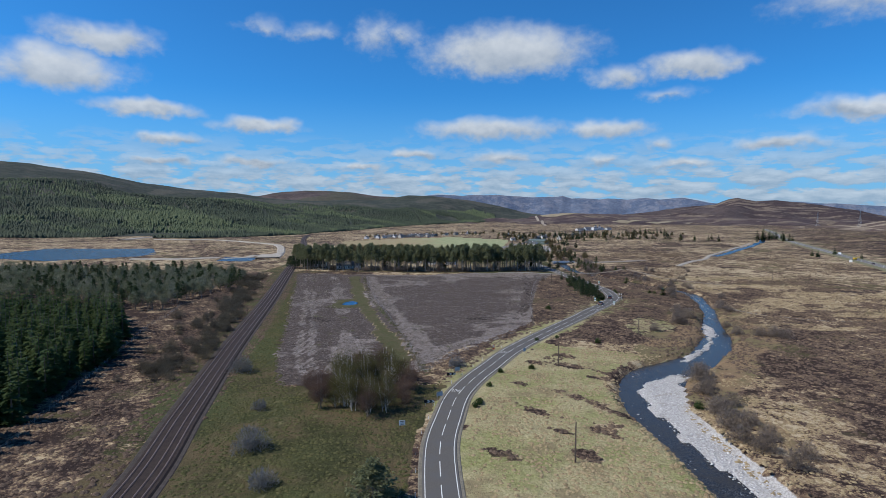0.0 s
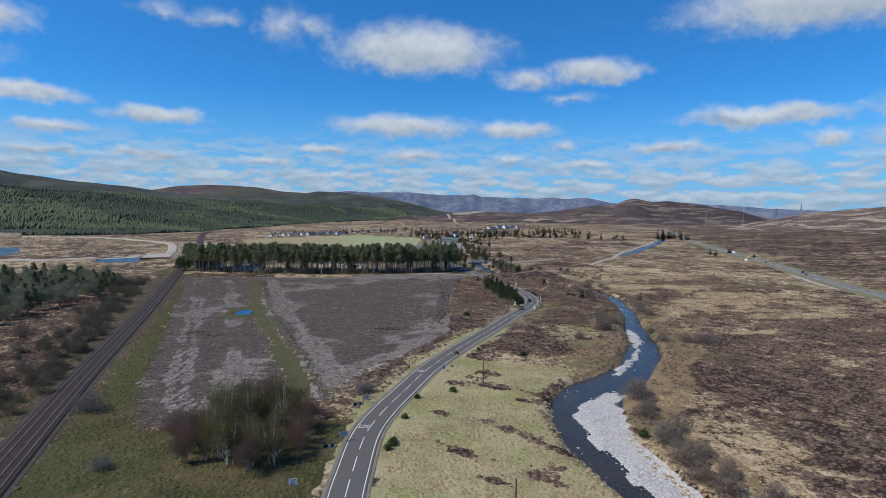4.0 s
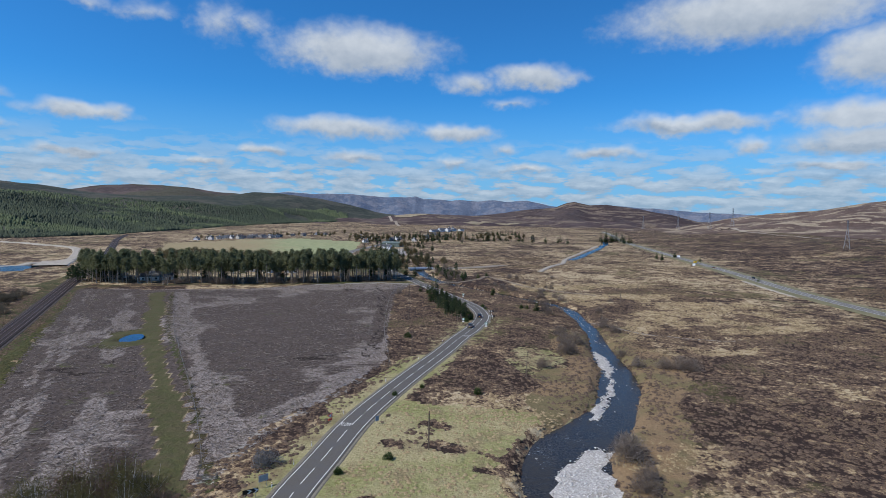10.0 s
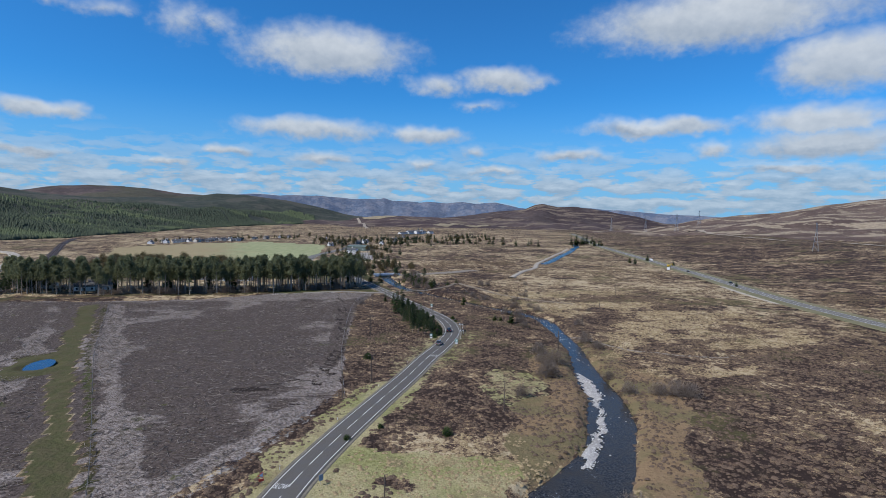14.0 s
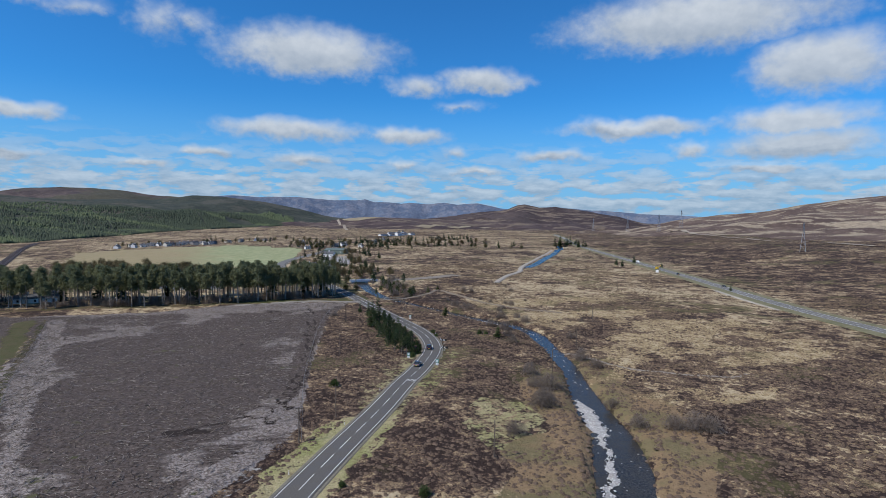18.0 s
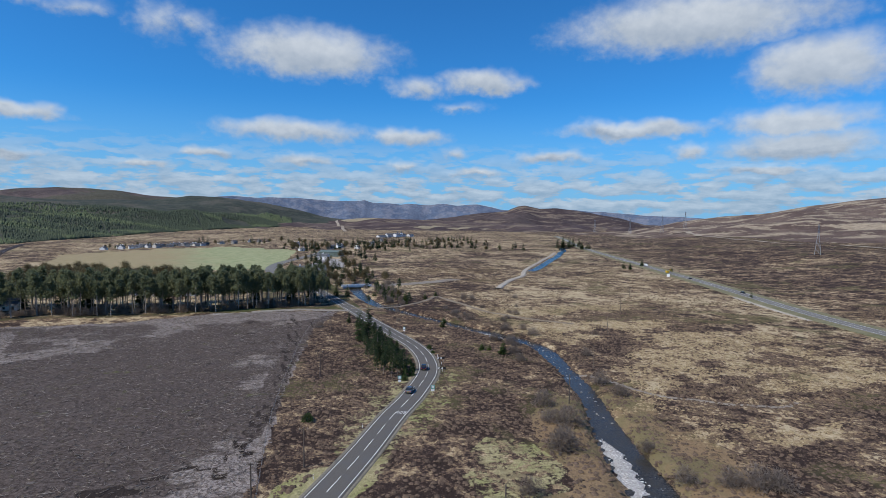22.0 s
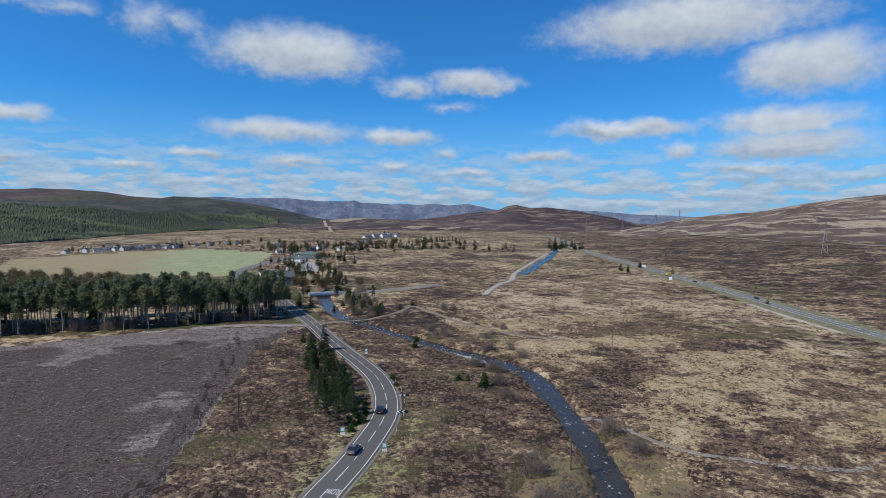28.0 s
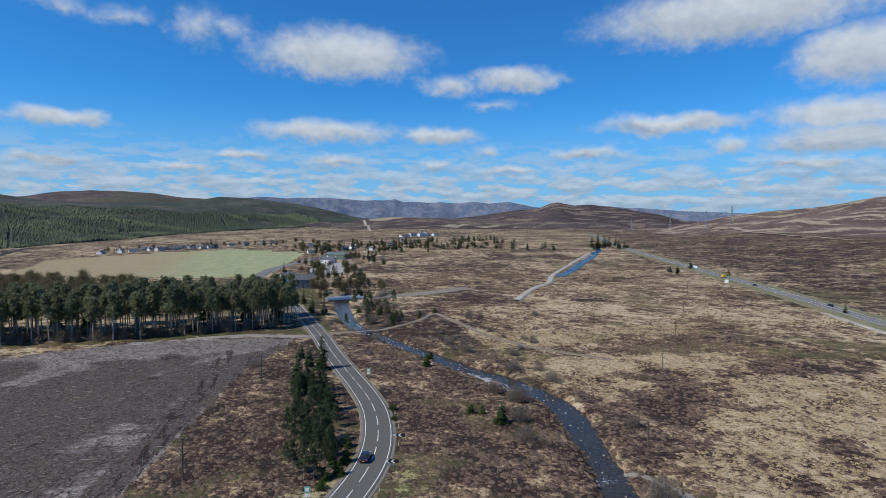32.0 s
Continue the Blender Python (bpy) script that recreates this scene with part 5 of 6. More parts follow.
# ---- ground cover ----
def zone_points(n, lo, hi, test):
    x, y = lo[0] + (hi[0] - lo[0]) * RS.rand(n), lo[1] + (hi[1] - lo[1]) * RS.rand(n)
    k = test(x, y)
    x, y = x[k], y[k]
    return np.stack([x, y, height(x, y)], 1)


TUFT = np.array([(0, 0, .9), (1, 0, 0), (.31, .95, 0), (-.81, .59, 0), (-.81, -.59, 0), (.31, -.95, 0), (.45, .3, .75), (-.5, .1, .7), (.05, -.5, .72)])
TUFT_F = np.array([(1, 2, 6), (2, 3, 7), (3, 4, 7), (4, 5, 8), (5, 1, 6), (2, 7, 6), (5, 6, 8), (4, 8, 7), (6, 7, 0), (7, 8, 0), (8, 6, 0)])


def cover_mat(name, a, b, c, size=.25):
    m = Mat(name, .95, .1)
    k = m.mix(m.rand(True), a, b)
    k = m.mix(m.step(m.noise(size, 4, .7), .45, .68), k, c)
    m.color(k).bump(m.noise(size * .6, 3), .08)
    return m.m


def heathy(x, y):
    return (heath_mask(x, y) > .56) & ~inside(x, y, CLEAR) & (~inside(x, y, STRAW) | (heath_mask(x, y) > .9)) & ~inside(x, y, SPOT) & ~inside(x, y, SOUTHGREEN) & off_ways(x, y)


pts = zone_points(140000, (-120, 84), (235, 400), heathy)[:52000]
scatter("heather", TUFT, TUFT_F, pts, .16 + .62 * RS.rand(len(pts), 1) ** 2.2, cover_mat("heather_stems", (.060, .042, .032), (.128, .090, .066), (.168, .124, .090)), "dark brown winter heather in low mounds", "heather", .5, .58)


def grassy(x, y):
    return ((heath_mask(x, y) < .50) | inside(x, y, STRAW) & (heath_mask(x, y) < .9) & (RS.rand(*x.shape) < .45)) & ~inside(x, y, SPOT) & (x > 12) & ~inside(x, y, CLEAR) & off_ways(x, y)


pts = zone_points(140000, (10, 84), (250, 400), grassy)[:42000]
scatter("moor_grass", TUFT, TUFT_F, pts, .12 + .46 * RS.rand(len(pts), 1) ** 2.4, cover_mat("dead_grass", (.200, .145, .082), (.310, .238, .138), (.37, .30, .18)), "pale tussocks of dead moor grass", "grass", .4, .55)


CONE = np.array([(0, 0, 1), (1, 0, 0), (-.5, .87, 0), (-.5, -.87, 0), (.35, .2, .8)])
CONE_F = np.array([(1, 2, 4), (2, 0, 4), (2, 3, 0), (3, 1, 0), (1, 4, 0)])


def wide_moor(x, y):
    return (fbm(x + 70, y * 1.5, 34, 4) + .9 * fbm(x, y * 1.4 + 20, 7, 3) + .25 * RS.randn(*x.shape) > .22) & (x > 118 + .05 * y) & (y - 1.6 * x < 330) & off_ways(x, y) & (dist_line(x, y, a9_l)[0] > 12)


pts = zone_points(150000, (110, 100), (380, 640), wide_moor)[:30000]
scatter("moor_tussocks", CONE, CONE_F, pts, .22 + .70 * RS.rand(len(pts), 1) ** 3, cover_mat("rush_and_heather", (.070, .050, .036), (.150, .110, .070), (.22, .165, .105)), "dark rushy tussocks scattered over the open moor", "tussocks", .4, .55)


def pasture(x, y):
    return inside(x, y, SOUTHGREEN) & (dist_line(x, y, rail_l)[0] > 5.5) & (dist_line(x, y, road_l)[0] > 5)


pts = zone_points(30000, (-95, 84), (12, 380), pasture)[:9000]
scatter("pasture_tussocks", TUFT, TUFT_F, pts, .2 + .4 * RS.rand(len(pts), 1), cover_mat("rough_pasture", (.040, .045, .016), (.082, .080, .031), (.115, .104, .054)), "olive tussocks of rough pasture", "grass", .4, .5)


def felled(x, y):
    return inside(x, y, CLEAR) & (dist_line(x, y, spline(LANE, 4))[0] > 4.6) & (np.hypot((x + 39) / 9, (y - 277) / 14) > 1)


STICK = np.array([(-.5, -.04, 0), (-.5, .04, 0), (-.5, 0, .07), (.5, -.025, .02), (.5, .025, .02), (.5, 0, .07)])
STICK_F = np.array([(0, 3, 5), (0, 5, 2), (1, 2, 5), (1, 5, 4), (0, 1, 4), (0, 4, 3)])
pts = zone_points(170000, (-95, 146), (90, 424), lambda x, y: felled(x, y) & (RS.rand(*x.shape) < .16 + .82 * pale_at(x, y) ** 1.4))[:62000]
pts[:, 2] += .04 + .12 * RS.rand(len(pts))
sz = np.stack([.35 + 1.9 * RS.rand(len(pts)) ** 3.5, .7 + .8 * RS.rand(len(pts)), .9 + RS.rand(len(pts))], 1)
scatter("brash", STICK, STICK_F, pts, sz, cover_mat("grey_brash", (.072, .057, .050), (.33, .292, .262), (.15, .125, .108)), "grey felled branches and brash strewn over the clearing", "brash", .5)
pts = zone_points(60000, (-95, 146), (90, 424), lambda x, y: felled(x, y) & (RS.rand(*x.shape) > .1 + 1.1 * pale_at(x, y)))[:7000]
scatter("felled_mounds", TUFT, TUFT_F, pts, .14 + .42 * RS.rand(len(pts), 1) ** 2, cover_mat("peaty_litter", (.060, .048, .042), (.15, .125, .112), (.10, .085, .05)), "dark peaty litter and stumps between the brash", "brash", .7, .4)

STONE = np.array([(1, 0, .1), (0, 1, 0), (-1, 0, .15), (0, -1, .1), (.1, .1, .8), (.2, -.1, -.5)])
STONE_F = np.array([(0, 1, 4), (1, 2, 4), (2, 3, 4), (3, 0, 4), (1, 0, 5), (2, 1, 5), (3, 2, 5), (0, 3, 5)])
pts = zone_points(60000, (50, 76), (146, 360), lambda x, y: on_bar(x, y))[:12000]
scatter("river_stones", STONE, STONE_F, pts, .10 + .28 * RS.rand(len(pts), 1) ** 2, cover_mat("pale_stone", (.42, .405, .385), (.70, .685, .66), (.56, .53, .49)), "pale rounded stones of the gravel bar", "stones", .6, .6)
q = river_l[(river_l[:, 1] > 70) & (river_l[:, 1] < 440)]
q = np.vstack([q, q[q[:, 1] > 235], q[q[:, 1] > 235]])
q = q[RS.randint(len(q), size=420)]
side = np.where(RS.rand(420) < .7, np.sign(RS.randn(420)) * (.85 + .25 * RS.rand(420)), RS.randn(420) * .4) * (q[:, 2] - 1.2)
pts = np.stack([q[:, 0] + side, q[:, 1] + RS.randn(420) * 1.5, water_level(q[:, 1]) - .05], 1)
pts = pts[channel(pts[:, 0], pts[:, 1]) < .5]
scatter("boulders", STONE, STONE_F, pts, .10 + .40 * RS.rand(len(pts), 1) ** 3, cover_mat("river_boulder", (.17, .16, .145), (.46, .44, .41), (.28, .26, .23)), "grey boulders breaking the river surface", "stones", .6, .7)

# ---- tracks, far road, water ----
M_TRACK = plain("pale_track_grit", (.27, .24, .195), (.42, .38, .325), .8, .95)
M_FARROAD = plain("far_road_tar", (.125, .121, .115), (.180, .173, .162), 1.5, .9)
M_WHITE = plain("white_harling", (.66, .65, .62), (.80, .79, .77), .6, .9)
M_CREAM = plain("cream_render", (.52, .48, .40), (.64, .60, .52), .6, .9)
M_STONE = plain("grey_rubble_stone", (.20, .192, .18), (.34, .328, .31), .5, .95, .03)
M_SLATE = plain("slate_roof", (.070, .073, .080), (.125, .128, .135), .5, .7)
M_TIN = plain("green_sheet_metal", (.10, .135, .12), (.15, .185, .165), .8, .5)
M_RED = plain("red_paint", (.45, .03, .04), (.60, .05, .06), .5, .6)
M_GLASS = plain("window_glass", (.015, .018, .022), (.03, .035, .04), .5, .08, 0, .6)
M_METAL = plain("galvanised_steel", (.22, .23, .24), (.34, .35, .36), .4, .5, 0, .5, .7)
M_BLACK = plain("black_board", (.012, .012, .013), (.025, .025, .026), .2, .5)
M_SIGNW = plain("white_board", (.70, .70, .68), (.82, .82, .80), .2, .5)
M_SIGNG = plain("grey_board_back", (.36, .36, .34), (.48, .48, .46), .2, .6)
M_SIGNR = plain("red_board", (.50, .05, .03), (.62, .08, .05), .1, .5)
M_SIGNT = plain("teal_board", (.10, .30, .24), (.16, .38, .32), .1, .5)
M_SIGNB = plain("blue_grey_board", (.16, .24, .32), (.24, .33, .42), .1, .5)
M_TYRE = plain("tyre_rubber", (.010, .010, .010), (.022, .022, .022), .1, .8)
M_YELLOW = plain("machine_yellow", (.55, .35, .03), (.68, .45, .05), .2, .5)


def calm_water():
    m = Mat("still_water", .22, .5)
    m.b.inputs["IOR"].default_value = 1.33
    m.color(m.mix(m.step(m.noise(20, 3), .4, .6), (.012, .018, .026), (.022, .028, .034)))
    m.bump(m.noise(1.8, 3), .25, 1.0)
    return m.m


M_CALM = calm_water()
# pool: the sky's blue reflection is put into the water's base colour
M_POOL = plain("sky_tinted_pool_water", (.012, .045, .11), (.02, .07, .15), 1.5, .25, .05, .5)


def sheet(name, poly, z, mat, label, category):
    bm = bmesh.new()
    f = bm.faces.new([bm.verts.new((x, y, z)) for x, y in poly])
    if f.normal.z < 0 or sum((poly[i][0] * poly[(i + 1) % len(poly)][1] - poly[(i + 1) % len(poly)][0] * poly[i][1]) for i in range(len(poly))) < 0:
        f.normal_flip()
    me = bpy.data.meshes.new(name)
    bm.to_mesh(me)
    bm.free()
    me.materials.append(mat)
    return tagged(new(name, me), label, category, kind="structure")


sheet("reservoir", [(x * 1.01 + 4, y) for x, y in PONDS[0]], -.55, M_CALM, "blue reservoir behind the wood", "water")
sheet("pond", PONDS[1], -.55, M_CALM, "small blue quarry pond", "water")
sheet("pool", [(-38 + 3.6 * math.cos(a * .524), 277 + 7.5 * math.sin(a * .524)) for a in range(12)], hz(-45, 277) * .5 + hz(-31, 277) * .5 - .12, M_POOL, "small blue pool in the felled ground", "water")


def way(name, pts, half, mat, label, category="track", lift=.16, step=6):
    return tagged(ribbon(name, spline(pts, step), half, lift, mat, max(.12, lift * .8)), label, category, kind="structure")


a9_f = spline(A9, 6)
tagged(ribbon("main_road_verge", a9_f, 10.0, .42, plain("mown_verge", (.125, .120, .060), (.215, .195, .115), 2, .95), .2), "grassy verge of the main road", "verge", kind="structure")
far_road = tagged(ribbon("main_road", a9_f, 3.9, .58, M_FARROAD, .12), "straight grey main road across the moor", "road", kind="structure")
for o in (-3.4, 3.4):
    q = offset_line(a9_f, o)
    ribbon("edge_line", np.c_[q, q[:, :1]], .10, .586, M_PAINT).parent = far_road
q = offset_line(a9_f, 0)
ribbon("centre_line", np.c_[q, q[:, :1]], .08, .586, M_PAINT).parent = far_road
way("layby", [(302, 330), (318, 372), (332, 404)], 3.2, M_TRACK, "pale gravel lay-by beside the main road", lift=.3)
tagged(ribbon("canal", spline([(283, 586), (300, 606), (340, 660), (404, 748), (450, 816), (475, 850), (520, 930)], 8), 4.0, .30, M_CALM, 0), "straight blue water channel on the moor", "canal", kind="structure")
way("canal_path", [(203, 478), (212, 493), (232, 522), (258, 552), (276, 584), (294, 612), (334, 667), (398, 756), (440, 815)], 1.4, M_TRACK, "pale track along the water channel", lift=.7)
way("burn_gravel", DITCH[:8], .55, plain("pale_burn_stones", (.17, .145, .12), (.28, .25, .21), .5, .95), "narrow stony bed of a moorland burn", "stream bed", lift=.14, step=2)
way("burn_track", [(118, 511), (135, 516), (165, 523), (196, 541)], 5.0, plain("grey_track", (.16, .14, .115), (.25, .22, .185), 1.2, .95), "grey stony track beyond the bridge", lift=.3)
way("moor_path", [(94, 421), (104, 417), (120, 419), (137, 432), (149, 448), (153, 420), (158, 388), (167, 371), (182, 352)], .9, plain("trodden_earth", (.15, .118, .085), (.24, .20, .15), .6, .95), "narrow worn path from the footbridge", lift=.3, step=3)
way("quarry_track", [(-460, 905), (-350, 880), (-283, 829), (-222, 761), (-184, 655), (-176, 594), (-230, 540), (-290, 533)], 3.4, M_TRACK, "pale quarry track beside the ponds", lift=1.0)
way("quarry_yard", [(-176, 596), (-172, 575), (-168, 556)], 11, M_TRACK, "bare grey quarry yard", lift=1.05)
way("forest_track", [(-500, 880), (-505, 960), (-470, 1060), (-450, 1120)], 5, M_TRACK, "pale forest track climbing into the plantation", lift=1.2)
way("garage_yard", [(112, 650), (120, 700), (132, 760)], 15, plain("yard_gravel", (.24, .225, .21), (.34, .32, .30), 1.5, .95), "gravel yard beside the green shed", lift=.3)
way("village_street", [(66, 590), (62, 640), (70, 700), (95, 770), (118, 830)], 3.6, M_FARROAD, "village street", "road", lift=.22)
way("fell_track", [(46, 419), (62, 420), (80, 417), (92.5, 414)], 1.7, plain("grey_timber_track", (.17, .15, .13), (.28, .255, .225), .8, .95), "pale timber track along the pines", lift=.25)

# ---- road paint ----


def lettering(s, off, turn):
    cu = bpy.data.curves.new("lettering", "FONT")
    cu.body, cu.size, cu.align_x, cu.align_y = "SLOW", 1.0, "CENTER", "CENTER"
    tmp = new("lettering", cu)
    bpy.context.view_layer.update()
    me = bpy.data.meshes.new_from_object(tmp.evaluated_get(bpy.context.evaluated_depsgraph_get()))
    bpy.data.objects.remove(tmp)
    me.materials.clear()
    me.materials.append(M_PAINT)
    x, y, a = at_road(s)
    x, y = x + off * math.sin(a), y - off * math.cos(a)
    ob = new("lettering", me)
    ob.matrix_world = Matrix.Translation((x, y, hz(x, y) * 0 + Z_PAINT + .012 + height(np.array([at_road(s)[0]]), np.array([at_road(s)[1]]))[0])) @ Matrix.Rotation(a - math.pi / 2 + turn, 4, "Z") @ Matrix.Diagonal((.86, 2.6, 1, 1))
    ob.parent = road
    return ob


def road_s(y):
    i = np.argmin(np.abs(road_f[:, 1] - y))
    return float(seg[i])


lettering(road_s(142), -1.35, 0)
lettering(road_s(180.5), -1.35, 0)
lettering(road_s(262.5), 1.35, math.pi)

# ---- signs and posts ----


def board(bm, w, h, z, t=.04):
    return box(bm, (0, 0, z), (w, t, h), 0, .008)


def sign(name, x, y, rz, w, h, z, mat, label, posts=2, face=None, category="road sign"):
    root = empty(name, Matrix.Translation((x, y, hz(x, y))) @ Matrix.Rotation(radians(rz), 4, "Z"))
    part("board", board(bmesh.new(), w, h, z), mat, root)
    for k in range(posts):
        px = 0 if posts == 1 else (k - .5) * w * .7
        part("post", tube(bmesh.new(), (px, .06, -.3), (px, .06, z + h * .45), .04, .04, 6), M_METAL, root)
    if face:
        face(root, w, h, z)
    return tagged(root, label, category)


def chevrons(way_):
    def f(root, w, h, z):
        for k in range(2):
            bm = bmesh.new()
            x0, q, u = (k - .55) * w * .44, h * .42, w * .16 * way_
            for sg in (1, -1):
                pts = [(x0, q * sg), (x0 + u, q * sg), (x0 + u * 2.3, 0), (x0 + u * 1.3, 0)]
                fc = bm.faces.new([bm.verts.new((a, -.026, z + b)) for a, b in pts])
                fc.normal_update()
                if fc.normal.y > 0:
                    fc.normal_flip()
            part("chevron", bm, M_SIGNW, root, "white chevron")
    return f


sign("chevron_sign", 11.4, 153.2, 18, 2.4, .75, 1.15, M_BLACK, "black and white chevron board on the verge", 2, chevrons(1))
sign("chevron_sign", 6.2, 130.4, 8, 2.4, .75, 1.15, M_BLACK, "black and white chevron board on the verge", 2, chevrons(1))
sign("chevron_sign", 103.9, 305.8, -18, 2.3, .75, 1.3, M_BLACK, "black and white chevron board on the outer bend", 2, chevrons(-1))
sign("chevron_sign", 100.2, 293.9, -20, 2.3, .75, 1.3, M_BLACK, "black and white chevron board on the outer bend", 2, chevrons(-1))
sign("sign_back", 13.2, 156.6, 30, 1.7, 1.1, 1.6, M_SIGNG, "grey back of a road sign behind the chevrons")
sign("sign_back", 8.6, 134.6, 30, 1.7, 1.1, 1.6, M_SIGNG, "grey back of a road sign behind the chevrons")


def bars(root, w, h, z):
    for k, (bw, dz) in enumerate(((.7, .18), (.5, -.02), (.62, -.22))):
        part("bar", box(bmesh.new(), (0, -.03, z + dz * h / .6), (w * bw, .01, h * .10)), M_BLACK, root, "dark bar")


sign("notice_board", 1.0, 116.4, 4, 1.3, 1.1, 1.25, M_SIGNW, "pale grey notice board on two legs", 2, bars, "sign")
sign("brown_sign", 4.6, 103.4, 2, 1.1, .9, .9, plain("brown_sign_back", (.22, .12, .08), (.30, .17, .12), .2, .7), "brown-backed sign beside the road", 1)


def triangle_sign(x, y, rz):
    root = empty("warning_sign", Matrix.Translation((x, y, hz(x, y))) @ Matrix.Rotation(radians(rz), 4, "Z"))
    for nm, r, yy, m in (("board", .72, -.02, M_SIGNR), ("panel", .46, -.035, M_SIGNW)):
        bm = bmesh.new()
        bmesh.ops.create_cone(bm, cap_ends=True, segments=3, radius1=r, radius2=r, depth=.03, matrix=Matrix.Translation((0, yy, 1.75)) @ Matrix.Rotation(radians(90), 4, "X") @ Matrix.Rotation(radians(90), 4, "Z"))
        part(nm, bm, m, root)
    part("plate", board(bmesh.new(), .9, .45, .85), M_SIGNR, root, "orange-red plate")
    part("post", tube(bmesh.new(), (0, .05, -.3), (0, .05, 1.9), .04, .04, 6), M_METAL, root)
    return tagged(root, "red and white triangular warning sign beside the road", "road sign")


triangle_sign(25.4, 183.4, 25)
sign("sign_back", 35.2, 180.8, 30, .9, 1.1, 1.3, M_SIGNB, "blue-grey back of a sign on the outer verge", 1)
for x, y in ((84.6, 285.4), (90.9, 274.4), (104.4, 354.2)):
    root = empty("gateway_sign", Matrix.Translation((x, y, hz(x, y))) @ Matrix.Rotation(radians(-15), 4, "Z"))
    part("board", board(bmesh.new(), 1.0, 1.0, 2.0), M_SIGNT, root, "teal plate")
    part("panel", box(bmesh.new(), (0, -.03, 2.0), (.62, .02, .62), 0, .01), M_SIGNW, root, "white plate")
    part("plate", board(bmesh.new(), .9, .55, 1.05), M_SIGNW, root)
    part("post", tube(bmesh.new(), (0, .06, -.3), (0, .06, 2.5), .045, .045, 6), M_METAL, root)
    tagged(root, "white and teal roadside sign on a post", "road sign", "gateway signs")


def marker(x, y):
    root = empty("marker_post", Matrix.Translation((x, y, hz(x, y))))
    part("post", box(bmesh.new(), (0, 0, .42), (.12, .08, .95), 0, .015), M_SIGNW, root)
    part("cap", box(bmesh.new(), (0, -.045, .72), (.10, .012, .22)), M_BLACK, root, "dark band")
    part("reflector", box(bmesh.new(), (0, -.053, .72), (.06, .01, .10)), M_SIGNR, root, "red reflector")
    return tagged(root, "white marker post with a dark band", "marker post", "marker posts")


for s0, s1, off, gap in ((road_s(88), road_s(176), -4.3, 8.5), (road_s(280), road_s(330), 4.4, 9), (road_s(186), road_s(270), -4.5, 26)):
    s = s0
    while s < s1:
        x, y, a = at_road(s)
        marker(x + off * math.sin(a), y - off * math.cos(a))
        s += gap

# ---- poles, fences, gate ----


def pole(x, y, h=8.0, arm=True, rz=0.0, label="weathered wooden pole with a crossbar on the moor"):
    root = empty("utility_pole", Matrix.Translation((x, y, hz(x, y))) @ Matrix.Rotation(rz, 4, "Z"))
    part("pole", tube(bmesh.new(), (0, 0, -.5), (0, 0, h), .16, .11, 8), M_POLE, root)
    if arm:
        part("crossarm", box(bmesh.new(), (0, .12, h - .35), (1.7, .1, .12), 0, .01), M_POLE, root)
        for k in (-.75, 0, .75):
            part("insulator", tube(bmesh.new(), (k, .12, h - .3), (k, .12, h - .05), .05, .03, 6), M_STONE, root)
    return tagged(root, label, "utility pole", "utility poles")


LINE_E = [(34, 101), (43.3, 166), (80.5, 207), (122, 257), (148, 285), (184, 329), (224, 375), (265, 422), (309, 474)]
LINE_W = [(44.5, 226), (54, 239), (64, 298), (75, 355)]
for x, y in LINE_E:
    pole(x, y, 7.6, False, label="dark wooden pole standing alone in the heather")
for x, y in LINE_W:
    pole(x, y, 7.6, True)


def strand(bm, pts, r, n=3):
    """One unbroken thin tube through the points."""
    p = np.array(pts, float)
    t = np.gradient(p, axis=0)
    rows = []
    for q, d in zip(p, t):
        s = np.cross(d, (0, 0, 1.0))
        s /= np.linalg.norm(s)
        rows.append([bm.verts.new(q + r * (s * math.cos(k * 6.283 / n) + np.array((0, 0, math.sin(k * 6.283 / n))))) for k in range(n)])
    for a, b in zip(rows[:-1], rows[1:]):
        for k in range(n):
            bm.faces.new((a[k], a[(k + 1) % n], b[(k + 1) % n], b[k]))
    return bm


def wires(pts, h, n=10):
    bm, line = bmesh.new(), []
    for (x0, y0), (x1, y1) in zip(pts[:-1], pts[1:]):
        p = [(x0 + (x1 - x0) * k / n, y0 + (y1 - y0) * k / n, (hz(x0, y0) * (n - k) + hz(x1, y1) * k) / n + h - 1.2 * 4 * (k / n) * (1 - k / n)) for k in range(n + 1)]
        line += p if not line else p[1:]
    strand(bm, line, .012)
    me = bpy.data.meshes.new("overhead_wire")
    bm.to_mesh(me)
    bm.free()
    me.materials.append(M_BLACK)
    return tagged(new("overhead_wire", me), "thin sagging overhead wire between the poles", "wire")


wires(LINE_E, 7.5)
wires(LINE_W, 7.6)


